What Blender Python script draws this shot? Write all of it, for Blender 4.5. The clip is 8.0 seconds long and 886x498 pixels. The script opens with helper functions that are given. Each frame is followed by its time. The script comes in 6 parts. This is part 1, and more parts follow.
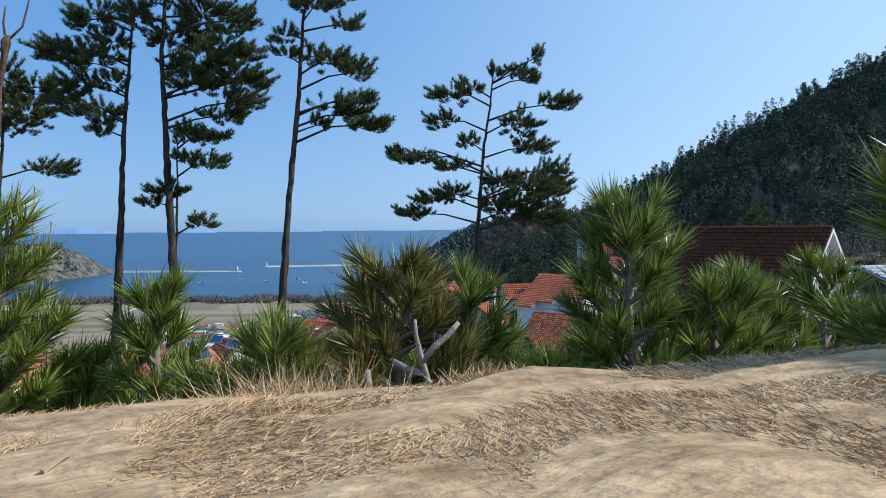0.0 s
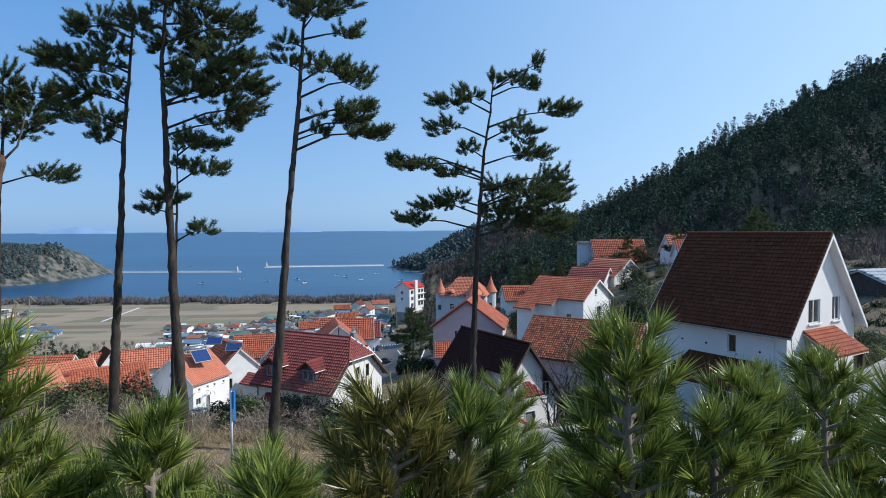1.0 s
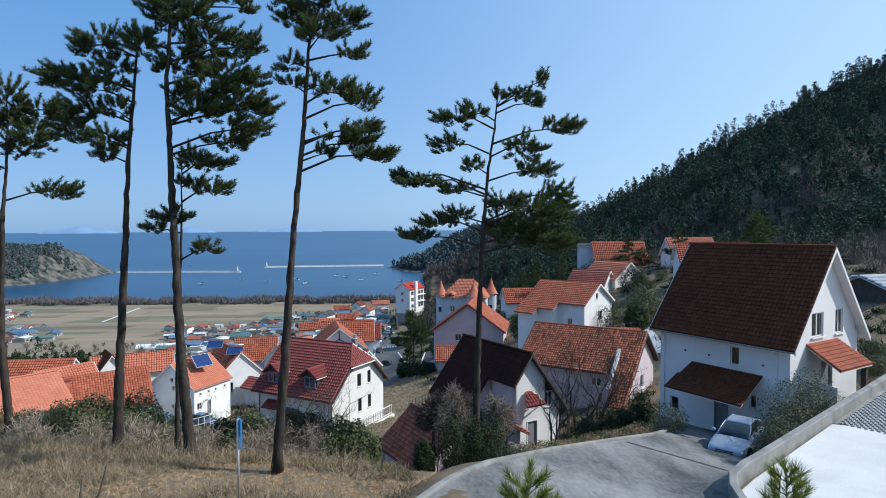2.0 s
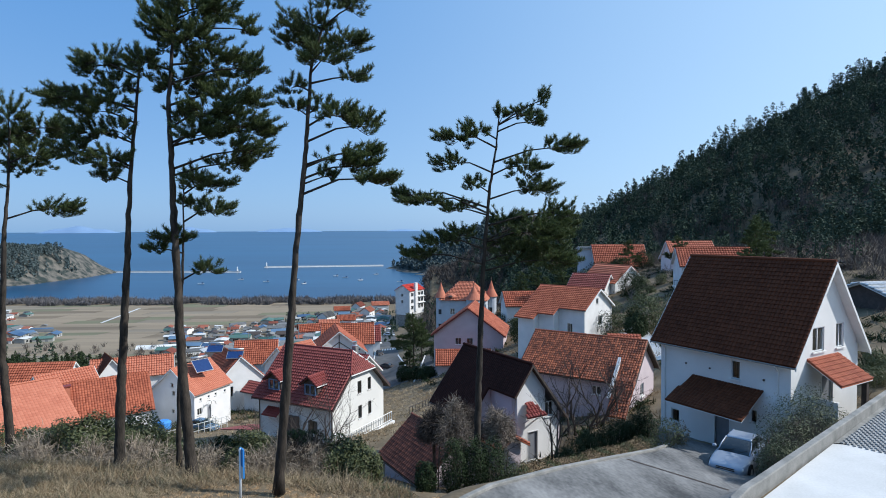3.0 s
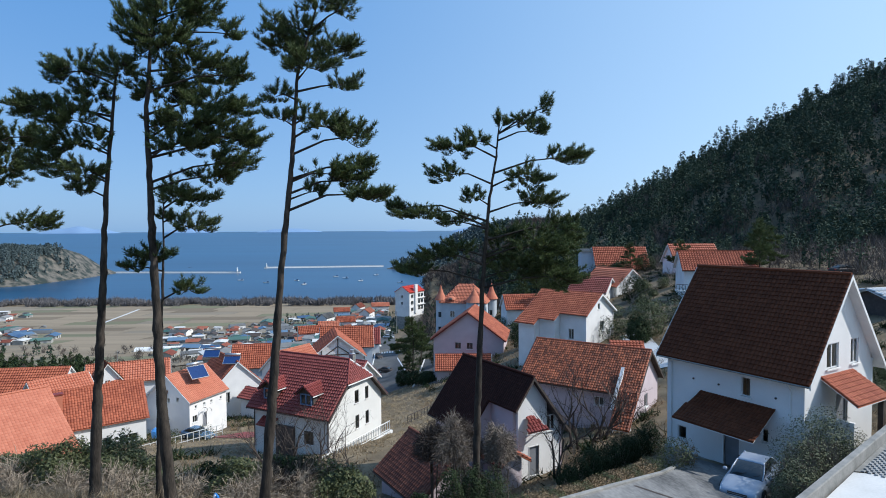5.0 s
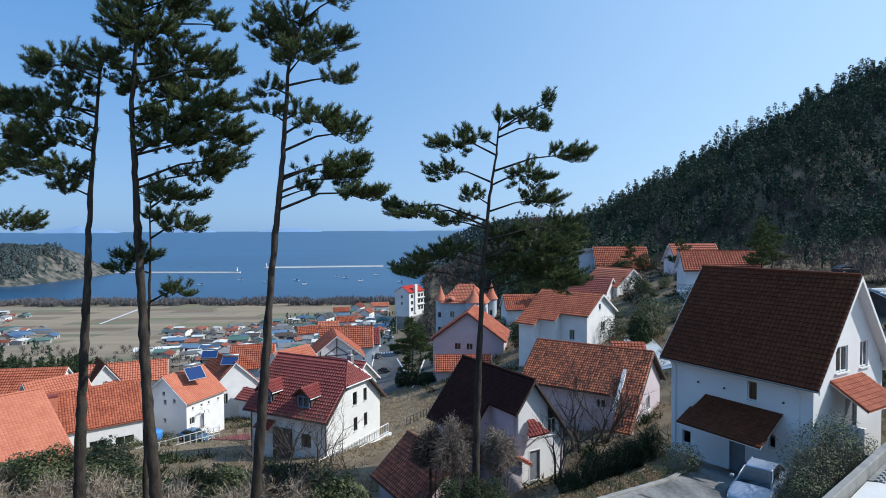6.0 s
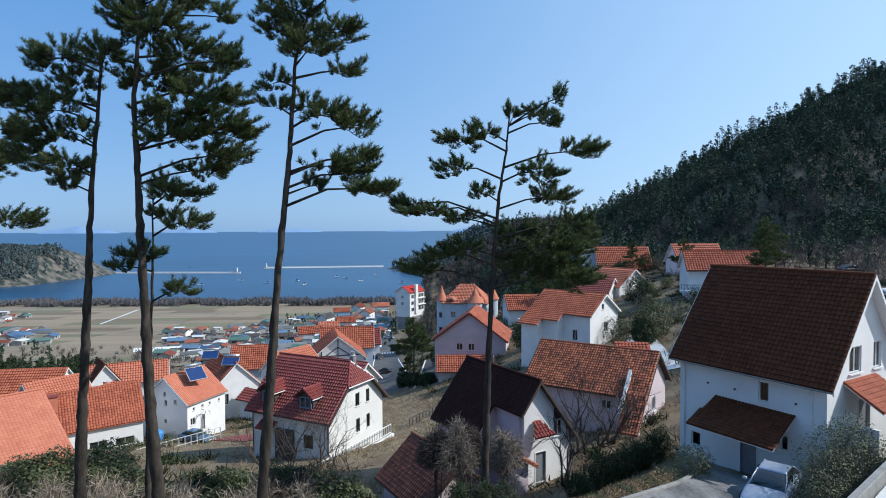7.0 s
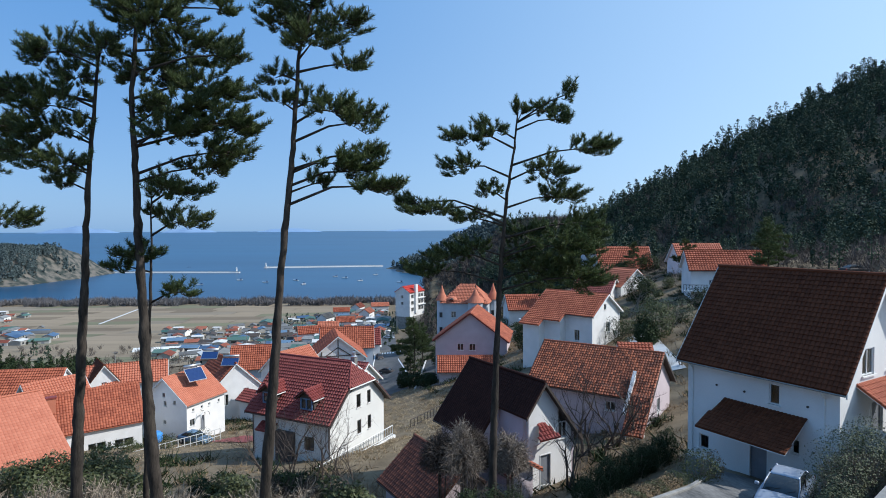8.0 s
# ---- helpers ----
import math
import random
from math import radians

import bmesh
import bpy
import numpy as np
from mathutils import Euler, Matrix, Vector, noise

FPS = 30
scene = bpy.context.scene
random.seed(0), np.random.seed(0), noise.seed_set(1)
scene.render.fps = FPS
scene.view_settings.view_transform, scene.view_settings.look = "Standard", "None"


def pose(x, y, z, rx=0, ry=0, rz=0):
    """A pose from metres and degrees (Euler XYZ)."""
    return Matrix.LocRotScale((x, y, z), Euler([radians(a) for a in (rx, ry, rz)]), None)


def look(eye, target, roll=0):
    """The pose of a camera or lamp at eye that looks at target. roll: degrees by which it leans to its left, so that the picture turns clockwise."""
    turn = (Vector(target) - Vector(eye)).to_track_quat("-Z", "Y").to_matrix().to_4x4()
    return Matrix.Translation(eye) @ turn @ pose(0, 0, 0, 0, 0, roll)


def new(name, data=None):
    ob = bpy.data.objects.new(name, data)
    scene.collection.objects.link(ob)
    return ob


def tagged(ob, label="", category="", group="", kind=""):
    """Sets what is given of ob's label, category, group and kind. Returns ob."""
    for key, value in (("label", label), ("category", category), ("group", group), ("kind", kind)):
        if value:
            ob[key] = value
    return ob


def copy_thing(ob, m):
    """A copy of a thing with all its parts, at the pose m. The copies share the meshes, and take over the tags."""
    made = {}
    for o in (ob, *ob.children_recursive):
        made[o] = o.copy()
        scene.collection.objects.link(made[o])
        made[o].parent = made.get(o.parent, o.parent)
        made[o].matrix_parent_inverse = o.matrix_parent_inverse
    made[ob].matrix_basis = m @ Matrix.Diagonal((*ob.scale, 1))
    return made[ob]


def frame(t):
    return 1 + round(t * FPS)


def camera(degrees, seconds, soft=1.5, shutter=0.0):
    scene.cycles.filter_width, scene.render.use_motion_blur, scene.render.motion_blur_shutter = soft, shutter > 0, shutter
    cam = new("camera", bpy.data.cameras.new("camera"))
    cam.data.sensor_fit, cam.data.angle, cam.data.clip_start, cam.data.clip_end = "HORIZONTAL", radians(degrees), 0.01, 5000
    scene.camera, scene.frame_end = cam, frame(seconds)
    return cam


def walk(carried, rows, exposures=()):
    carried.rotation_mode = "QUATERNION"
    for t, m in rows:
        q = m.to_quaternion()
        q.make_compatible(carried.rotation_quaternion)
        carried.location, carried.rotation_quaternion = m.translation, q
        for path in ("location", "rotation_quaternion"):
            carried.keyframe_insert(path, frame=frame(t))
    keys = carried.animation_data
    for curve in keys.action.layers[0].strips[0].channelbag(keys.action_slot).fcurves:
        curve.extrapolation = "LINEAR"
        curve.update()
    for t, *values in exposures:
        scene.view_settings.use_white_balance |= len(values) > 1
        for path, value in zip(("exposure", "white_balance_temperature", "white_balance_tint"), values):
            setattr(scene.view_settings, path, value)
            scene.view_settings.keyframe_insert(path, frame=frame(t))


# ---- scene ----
cam = camera(74.0, 8.0, soft=0.95)
PATH = [
    (0, (0.053, 0.765, 0.004), (0.052, 2.764, -0.063), -0.5),
    (0.5, (0.057, 0.779, 0.098), (0.056, 2.778, 0.032), -0.4),
    (1, (0.059, 0.783, 0.255), (0.058, 2.782, 0.19), -0.4),
    (1.5, (-0.025, 0.81, 0.568), (-0.026, 2.808, 0.502), -0.4),
    (3, (-0.178, 0.837, 1.739), (-0.178, 2.836, 1.673), -0.3),
    (3.5, (-0.074, 0.957, 1.987), (-0.075, 2.956, 1.922), -0.3),
    (4, (-0.052, 1.289, 2.196), (-0.052, 3.288, 2.131), -0.3),
    (4.5, (-0.065, 1.739, 2.292), (-0.066, 3.738, 2.227), -0.3),
    (6, (0.026, 2.989, 2.328), (0.025, 4.988, 2.262), -0.3),
    (6.5, (-0.1, 3.289, 2.269), (-0.1, 5.288, 2.203), -0.3),
    (7, (-0.306, 3.477, 2.231), (-0.307, 5.476, 2.166), -0.3),
    (7.5, (-0.47, 3.723, 2.219), (-0.471, 5.722, 2.152), -0.3),
    (8, (-0.567, 4.06, 2.222), (-0.566, 6.059, 2.156), -0.3),
]
walk(cam, [(t, look(eye, target, roll)) for t, eye, target, roll in PATH], [(0, 0.06, 6120, 9), (8, 0.06, 6120, 9)])

# ---- world, sun, exposure ----
SUN = Vector((0.96, -0.04, 0.80)).normalized()
world = bpy.data.worlds.new("world")
scene.world = world
world.use_nodes = True
wn = world.node_tree.nodes
sky = wn.new("ShaderNodeTexSky")
sky.sky_type = "NISHITA"
sky.sun_disc = False
sky.sun_elevation = math.asin(SUN.z)
sky.sun_rotation = math.atan2(SUN.x, SUN.y)
sky.altitude, sky.air_density, sky.dust_density, sky.ozone_density = 80, 0.8, 1.1, 0.7
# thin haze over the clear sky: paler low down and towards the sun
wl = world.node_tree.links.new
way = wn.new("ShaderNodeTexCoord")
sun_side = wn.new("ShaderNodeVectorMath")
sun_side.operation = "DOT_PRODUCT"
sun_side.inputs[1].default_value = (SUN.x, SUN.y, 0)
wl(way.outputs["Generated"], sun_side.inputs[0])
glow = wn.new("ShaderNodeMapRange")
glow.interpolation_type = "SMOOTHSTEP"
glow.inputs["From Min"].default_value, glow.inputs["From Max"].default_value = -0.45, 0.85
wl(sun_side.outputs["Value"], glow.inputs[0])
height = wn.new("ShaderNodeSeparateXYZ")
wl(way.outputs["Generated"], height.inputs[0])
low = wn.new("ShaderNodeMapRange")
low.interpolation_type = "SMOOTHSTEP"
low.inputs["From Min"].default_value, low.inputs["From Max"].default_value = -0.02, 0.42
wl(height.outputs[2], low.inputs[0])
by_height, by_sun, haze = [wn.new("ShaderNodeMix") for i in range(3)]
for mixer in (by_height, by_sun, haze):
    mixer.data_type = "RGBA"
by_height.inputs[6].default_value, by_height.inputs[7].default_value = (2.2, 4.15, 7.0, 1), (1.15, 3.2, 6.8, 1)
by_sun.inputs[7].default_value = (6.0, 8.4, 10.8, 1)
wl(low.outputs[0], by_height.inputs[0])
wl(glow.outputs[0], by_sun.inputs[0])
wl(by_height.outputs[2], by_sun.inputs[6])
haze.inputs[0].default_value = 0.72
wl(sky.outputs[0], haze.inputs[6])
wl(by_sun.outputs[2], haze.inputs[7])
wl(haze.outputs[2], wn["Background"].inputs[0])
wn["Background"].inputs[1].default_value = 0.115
sun = new("sun", bpy.data.lights.new("sun", "SUN"))
sun.data.energy, sun.data.angle, sun.data.color = 4.6, radians(0.5), (1.0, 0.95, 0.88)
sun.matrix_world = look(SUN * 100, (0, 0, 0))


# ---- materials ----
def material(name, a, b=None, scale=4.0, rough=0.85, bump=0.25, fine=40.0, metal=0.0, spec=0.3, vary=0.0, island=0.0, stretch=(1, 1, 1), thin=0.0):
    """Two-scale mottled surface from colour a to colour b, with fine relief; vary: by piece, island: by loose part."""
    m = bpy.data.materials.new(name)
    m.use_nodes = True
    n, k = m.node_tree.nodes, m.node_tree.links.new
    bsdf = n["Principled BSDF"]
    b = b or tuple(0.7 * c for c in a)
    co, mp = n.new("ShaderNodeTexCoord"), n.new("ShaderNodeMapping")
    mp.inputs["Scale"].default_value = stretch
    k(co.outputs["Object"], mp.inputs[0])
    big, small = n.new("ShaderNodeTexNoise"), n.new("ShaderNodeTexNoise")
    for t, s in ((big, scale), (small, fine)):
        t.inputs["Scale"].default_value, t.inputs["Detail"].default_value = s, 5
        k(mp.outputs[0], t.inputs["Vector"])
    add = n.new("ShaderNodeMath")
    add.operation = "MULTIPLY_ADD"
    k(small.outputs[0], add.inputs[0])
    add.inputs[1].default_value = 0.45
    k(big.outputs[0], add.inputs[2])
    last = add.outputs[0]
    for amount, node, out in ((vary, "ShaderNodeObjectInfo", "Random"), (island, "ShaderNodeNewGeometry", "Random Per Island")):
        if amount:
            src, ma = n.new(node), n.new("ShaderNodeMath")
            ma.operation = "MULTIPLY_ADD"
            k(src.outputs[out], ma.inputs[0])
            ma.inputs[1].default_value = amount
            k(last, ma.inputs[2])
            last = ma.outputs[0]
    ramp = n.new("ShaderNodeMapRange")
    ramp.inputs["From Min"].default_value, ramp.inputs["From Max"].default_value = 0.5, 1.0 + vary + island
    k(last, ramp.inputs[0])
    mix = n.new("ShaderNodeMix")
    mix.data_type = "RGBA"
    mix.inputs[6].default_value, mix.inputs[7].default_value = (*a, 1), (*b, 1)
    k(ramp.outputs[0], mix.inputs[0])
    k(mix.outputs[2], bsdf.inputs["Base Color"])
    if bump:
        bp = n.new("ShaderNodeBump")
        bp.inputs["Strength"].default_value, bp.inputs["Distance"].default_value = bump, 0.02
        k(small.outputs[0], bp.inputs["Height"])
        k(bp.outputs[0], bsdf.inputs["Normal"])
    bsdf.inputs["Roughness"].default_value = rough
    bsdf.inputs["Metallic"].default_value = metal
    bsdf.inputs["Specular IOR Level"].default_value = spec
    if thin:
        # light passing through thin leaves
        tr, sh = n.new("ShaderNodeBsdfTranslucent"), n.new("ShaderNodeMixShader")
        k(mix.outputs[2], tr.inputs[0])
        sh.inputs[0].default_value = thin
        k(bsdf.outputs[0], sh.inputs[1])
        k(tr.outputs[0], sh.inputs[2])
        k(sh.outputs[0], n["Material Output"].inputs[0])
    return m


def glassy(name, tint, rough=0.04):
    m = bpy.data.materials.new(name)
    m.use_nodes = True
    s = m.node_tree.nodes["Principled BSDF"]
    s.inputs["Base Color"].default_value = (*tint, 1)
    s.inputs["Roughness"].default_value = rough
    s.inputs["Transmission Weight"].default_value = 1.0
    s.inputs["IOR"].default_value = 1.45
    return m


M = dict(
    soil=material("dry_slope", (0.092, 0.069, 0.042), (0.235, 0.182, 0.115), 0.35, 0.95, 0.6, 6),
    straw=material("straw", (0.18, 0.135, 0.078), (0.50, 0.405, 0.27), 1.5, 0.9, 0.3, 30, island=0.8),
    mat_straw=material("matted_straw", (0.34, 0.215, 0.11), (0.64, 0.46, 0.27), 9, 0.9, 0.2, 60, island=0.35),
    concrete=material("concrete", (0.50, 0.50, 0.485), (0.66, 0.655, 0.64), 0.6, 0.9, 0.2, 12),
    road=material("worn_concrete", (0.06, 0.06, 0.06), (0.27, 0.265, 0.255), 0.55, 0.9, 0.25, 7, stretch=(1, 0.45, 1)),
    asphalt=material("asphalt", (0.065, 0.067, 0.07), (0.125, 0.128, 0.13), 0.5, 0.9, 0.2, 20),
    cobble=material("cobble", (0.20, 0.20, 0.20), (0.40, 0.40, 0.39), 3, 0.9, 0.3, 30, vary=0.5),
    kerb=material("kerb", (0.16, 0.16, 0.15), (0.32, 0.31, 0.29), 1.5, 0.9, 0.3, 20),
    white=material("white_render", (0.64, 0.63, 0.615), (0.77, 0.76, 0.745), 0.5, 0.9, 0.25, 25),
    village_wall=material("village_render", (0.22, 0.215, 0.20), (0.46, 0.45, 0.42), 0.2, 0.9, 0.2, 5, vary=0.9),
    pink=material("pink_render", (0.47, 0.395, 0.415), (0.57, 0.49, 0.51), 0.5, 0.9, 0.25, 25),
    cream=material("cream_render", (0.62, 0.61, 0.58), (0.72, 0.71, 0.675), 0.5, 0.9, 0.25, 25),
    blue_wall=material("pale_blue_render", (0.42, 0.46, 0.51), (0.50, 0.54, 0.59), 0.5, 0.9, 0.25, 25),
    trim=material("white_trim", (0.66, 0.66, 0.645), (0.76, 0.76, 0.74), 3, 0.6, 0.05, 40),
    dark=material("dark_board", (0.05, 0.04, 0.035), (0.09, 0.07, 0.06), 3, 0.7, 0.2, 30),
    tile_orange=material("orange_tile", (0.22, 0.054, 0.028), (0.45, 0.135, 0.07), 0.6, 0.7, 0.2, 15, island=0.6),
    tile_salmon=material("salmon_tile", (0.40, 0.125, 0.072), (0.54, 0.20, 0.12), 0.6, 0.8, 0.2, 15, island=0.3),
    tile_red=material("red_tile", (0.15, 0.029, 0.025), (0.27, 0.062, 0.05), 0.6, 0.55, 0.2, 15, island=0.4),
    tile_brown=material("brown_tile", (0.060, 0.019, 0.009), (0.150, 0.050, 0.023), 0.6, 0.6, 0.2, 15, island=0.6, vary=0.4, spec=0.1),
    tile_mixed=material("orange_brown_tile", (0.07, 0.02, 0.012), (0.48, 0.14, 0.062), 0.6, 0.6, 0.2, 15, island=1.2),
    tile_black=material("black_tile", (0.026, 0.010, 0.008), (0.056, 0.021, 0.015), 0.6, 0.8, 0.2, 15, island=0.5, spec=0.1),
    tile_rust=material("rust_tile", (0.065, 0.022, 0.014), (0.24, 0.082, 0.046), 0.6, 0.7, 0.2, 15, island=0.8),
    blue_frame=material("blue_frame", (0.10, 0.16, 0.26), (0.14, 0.21, 0.32), 2, 0.5, 0.05),
    pane=glassy("window_glass", (0.75, 0.82, 0.86)),
    inside=material("room_inside", (0.16, 0.155, 0.15), (0.22, 0.21, 0.2), 1, 0.95, 0.0),
    door=material("grey_door", (0.16, 0.17, 0.19), (0.22, 0.23, 0.25), 2, 0.6, 0.1),
    solar=material("solar_panel", (0.012, 0.035, 0.12), (0.02, 0.05, 0.16), 4, 0.25, 0.02, 30, spec=0.4),
    steel=material("galvanised_steel", (0.5, 0.5, 0.5), (0.62, 0.62, 0.62), 3, 0.4, 0.05, 30, metal=0.8),
    bark=material("pine_bark", (0.014, 0.012, 0.010), (0.075, 0.060, 0.048), 6, 0.95, 1.0, 26, stretch=(1, 1, 0.3)),
    red_bark=material("reddish_bark", (0.06, 0.035, 0.025), (0.20, 0.115, 0.075), 30, 0.9, 0.8, 90, stretch=(1, 1, 0.4)),
    straw_base=material("straw_base", (0.27, 0.165, 0.082), (0.66, 0.46, 0.265), 34, 0.95, 0.45, 110, stretch=(0.5, 1.2, 1)),
    pale_wood=material("weathered_branch", (0.20, 0.165, 0.135), (0.38, 0.32, 0.27), 30, 0.9, 0.4, 90),
    twig=material("grey_twig", (0.15, 0.12, 0.095), (0.30, 0.255, 0.21), 5, 0.95, 0.3, 40),
    needle=material("pine_needle", (0.019, 0.042, 0.017), (0.14, 0.17, 0.06), 0.9, 0.45, 0.0, 6, island=0.6, thin=0.25),
    young=material("young_pine_needle", (0.022, 0.055, 0.012), (0.40, 0.45, 0.09), 3, 0.32, 0.0, 20, island=0.9, thin=0.2, spec=0.45),
    dry_needle=material("dry_pine_needle", (0.028, 0.045, 0.010), (0.40, 0.34, 0.09), 3, 0.4, 0.0, 20, island=0.9, thin=0.2, spec=0.5),
    dark_twig=material("dark_twig", (0.045, 0.036, 0.030), (0.12, 0.095, 0.08), 5, 0.95, 0.3, 40),
    vine=material("dry_vine", (0.17, 0.135, 0.10), (0.48, 0.40, 0.31), 2, 0.95, 0.0, 20, island=0.6),
    # leafless shore trees: greyer than bare wood, distance haze mixed into the colour
    shore=material("hazed_shore_wood", (0.085, 0.082, 0.088), (0.185, 0.175, 0.175), 0.05, 0.95, 0.0, 0.4, island=0.7),
    leaf=material("evergreen_leaf", (0.028, 0.042, 0.018), (0.15, 0.16, 0.07), 1.2, 0.55, 0.0, 8, island=0.7, thin=0.2, spec=0.25),
    hedge=material("clipped_hedge", (0.011, 0.023, 0.008), (0.036, 0.052, 0.018), 1.5, 0.75, 0.0, 8, island=0.5, spec=0.2),
    olive=material("silvery_leaf", (0.045, 0.058, 0.028), (0.135, 0.145, 0.078), 1.2, 0.6, 0.0, 8, island=0.6, spec=0.2),
    dry=material("dry_leaf", (0.15, 0.10, 0.055), (0.30, 0.22, 0.13), 1.2, 0.9, 0.0, 8, island=0.6),
    forest=material("forest_pine", (0.017, 0.034, 0.026), (0.060, 0.090, 0.052), 0.05, 0.9, 0.0, 0.4, island=0.25, thin=0.08),
    bare=material("bare_wood", (0.062, 0.052, 0.046), (0.145, 0.122, 0.106), 0.05, 0.95, 0.0, 0.4, island=0.5),
    field=material("stubble_field", (0.24, 0.20, 0.13), (0.40, 0.34, 0.23), 0.02, 0.95, 0.2, 0.15, stretch=(0.25, 1, 1)),
    # wood on headland and island, distance haze put into its lighter, bluish colour
    hazed_wood=material("hazed_wood", (0.05, 0.074, 0.08), (0.10, 0.128, 0.122), 0.02, 0.95, 0.0, 0.1, island=0.4),
    sea=material("sea_water", (0.004, 0.039, 0.094), (0.012, 0.076, 0.155), 0.008, 0.3, 0.9, 0.08, spec=0.35, stretch=(0.2, 1, 1)),
    # horizon islands: near the low sky's blue, haze painted into the base colour
    far=material("hazed_island", (0.19, 0.30, 0.46), (0.21, 0.32, 0.48), 0.001, 1.0, 0.0),
    blue=material("blue_sheet", (0.05, 0.22, 0.60), (0.08, 0.30, 0.68), 0.3, 0.6, 0.1, 5),
    red_roof=material("bright_red_roof", (0.48, 0.045, 0.03), (0.58, 0.07, 0.05), 0.2, 0.6, 0.1, 5),
    blue_roof=material("blue_metal_roof", (0.02, 0.055, 0.13), (0.15, 0.24, 0.34), 0.2, 0.7, 0.1, 5, vary=1.2),
    grey_roof=material("grey_roof", (0.045, 0.047, 0.05), (0.30, 0.30, 0.29), 0.2, 0.8, 0.1, 5, vary=1.2),
    teal_roof=material("teal_roof", (0.015, 0.07, 0.065), (0.12, 0.20, 0.17), 0.2, 0.8, 0.1, 5, vary=1.2),
    rust_roof=material("rust_roof", (0.14, 0.035, 0.022), (0.36, 0.13, 0.08), 0.2, 0.8, 0.1, 5, vary=1.0),
    car_paint=material("silver_blue_paint", (0.34, 0.39, 0.47), (0.37, 0.42, 0.50), 1, 0.38, 0.0, 30, metal=0.25, spec=0.6),
    rubber=material("tyre_rubber", (0.02, 0.02, 0.02), (0.04, 0.04, 0.04), 5, 0.9, 0.1),
    car_glass=material("car_glass", (0.02, 0.025, 0.03), (0.03, 0.035, 0.04), 1, 0.05, 0.0, spec=0.8),
    sign_blue=material("blue_sign", (0.03, 0.20, 0.55), (0.04, 0.24, 0.6), 2, 0.4, 0.0),
    lamp=material("lamp_glass", (0.8, 0.8, 0.78), (0.85, 0.85, 0.83), 2, 0.1, 0.0, spec=0.8),
)


# ---- mesh tools ----
class Build:
    """Collects vertices and faces for one mesh."""

    def __init__(self):
        self.v, self.f = [], []

    def add(self, verts, faces):
        o = len(self.v)
        self.v.extend([tuple(p) for p in verts])
        self.f.extend([tuple(i + o for i in f) for f in faces])
        return self

    def box(self, x0, x1, y0, y1, z0, z1, m=None):
        vs = [Vector((x, y, z)) for z in (z0, z1) for y in (y0, y1) for x in (x0, x1)]
        return self.add([m @ p for p in vs] if m else vs, [(0, 2, 3, 1), (4, 5, 7, 6), (0, 1, 5, 4), (2, 6, 7, 3), (0, 4, 6, 2), (1, 3, 7, 5)])

    def slab(self, poly, drop):
        """A flat polygon (counter-clockwise from above), thickened downwards."""
        n = len(poly)
        low = [(p[0], p[1], p[2] - drop) for p in poly]
        return self.add(list(poly) + low, [tuple(range(n)), tuple(range(2 * n - 1, n - 1, -1))] + [(i, i + n, (i + 1) % n + n, (i + 1) % n) for i in range(n)])

    def tube(self, pts, radii, sides=7, cap=True):
        pts = [Vector(p) for p in pts]
        vs, fs = [], []
        for i, p in enumerate(pts):
            d = (pts[min(i + 1, len(pts) - 1)] - pts[max(i - 1, 0)]).normalized()
            a = d.orthogonal().normalized() if i == 0 else (a - d * a.dot(d)).normalized()
            b = d.cross(a)
            for s in range(sides):
                w = 2 * math.pi * s / sides
                vs.append(p + (a * math.cos(w) + b * math.sin(w)) * radii[i])
        for i in range(len(pts) - 1):
            for s in range(sides):
                q = (s + 1) % sides
                fs.append((i * sides + s, i * sides + q, (i + 1) * sides + q, (i + 1) * sides + s))
        if cap:
            fs += [tuple(range(sides))[::-1], tuple(range((len(pts) - 1) * sides, len(pts) * sides))]
        return self.add(vs, fs)

    def lathe(self, rings, cx=0, cy=0, sides=16):
        """Rings of (radius, z) about an upright axis."""
        vs = [(cx + r * math.cos(2 * math.pi * s / sides), cy + r * math.sin(2 * math.pi * s / sides), z) for r, z in rings for s in range(sides)]
        fs = [(i * sides + s, i * sides + (s + 1) % sides, (i + 1) * sides + (s + 1) % sides, (i + 1) * sides + s) for i in range(len(rings) - 1) for s in range(sides)]
        fs += [tuple(range(sides))[::-1], tuple(range((len(rings) - 1) * sides, len(rings) * sides))]
        return self.add(vs, fs)

    def weld(self):
        """Joins vertices that lie on one another."""
        seen, ids = {}, []
        for p in self.v:
            ids.append(seen.setdefault(tuple(round(c, 3) for c in p), len(seen)))
        self.v = list(seen)
        self.f = [tuple(ids[i] for i in f) for f in self.f]
        return self

    def mesh(self, name, mat, smooth=False):
        me = bpy.data.meshes.new(name)
        me.from_pydata(self.v, [], self.f)
        me.materials.append(mat)
        if smooth:
            me.shade_smooth()
        me.update()
        return me


def part(name, b, mat, parent=None, label="", smooth=False, kind=""):
    """One mesh object under a thing or part."""
    ob = new(name, b.mesh(name, mat, smooth) if isinstance(b, Build) else b)
    if parent is not None:
        ob.parent = parent
    return tagged(ob, label, kind=kind)


def thing(name, m, label, category, group="", kind=""):
    ob = new(name)
    ob.empty_display_size = 0.3
    ob.matrix_basis = m
    return tagged(ob, label, category, group, kind)


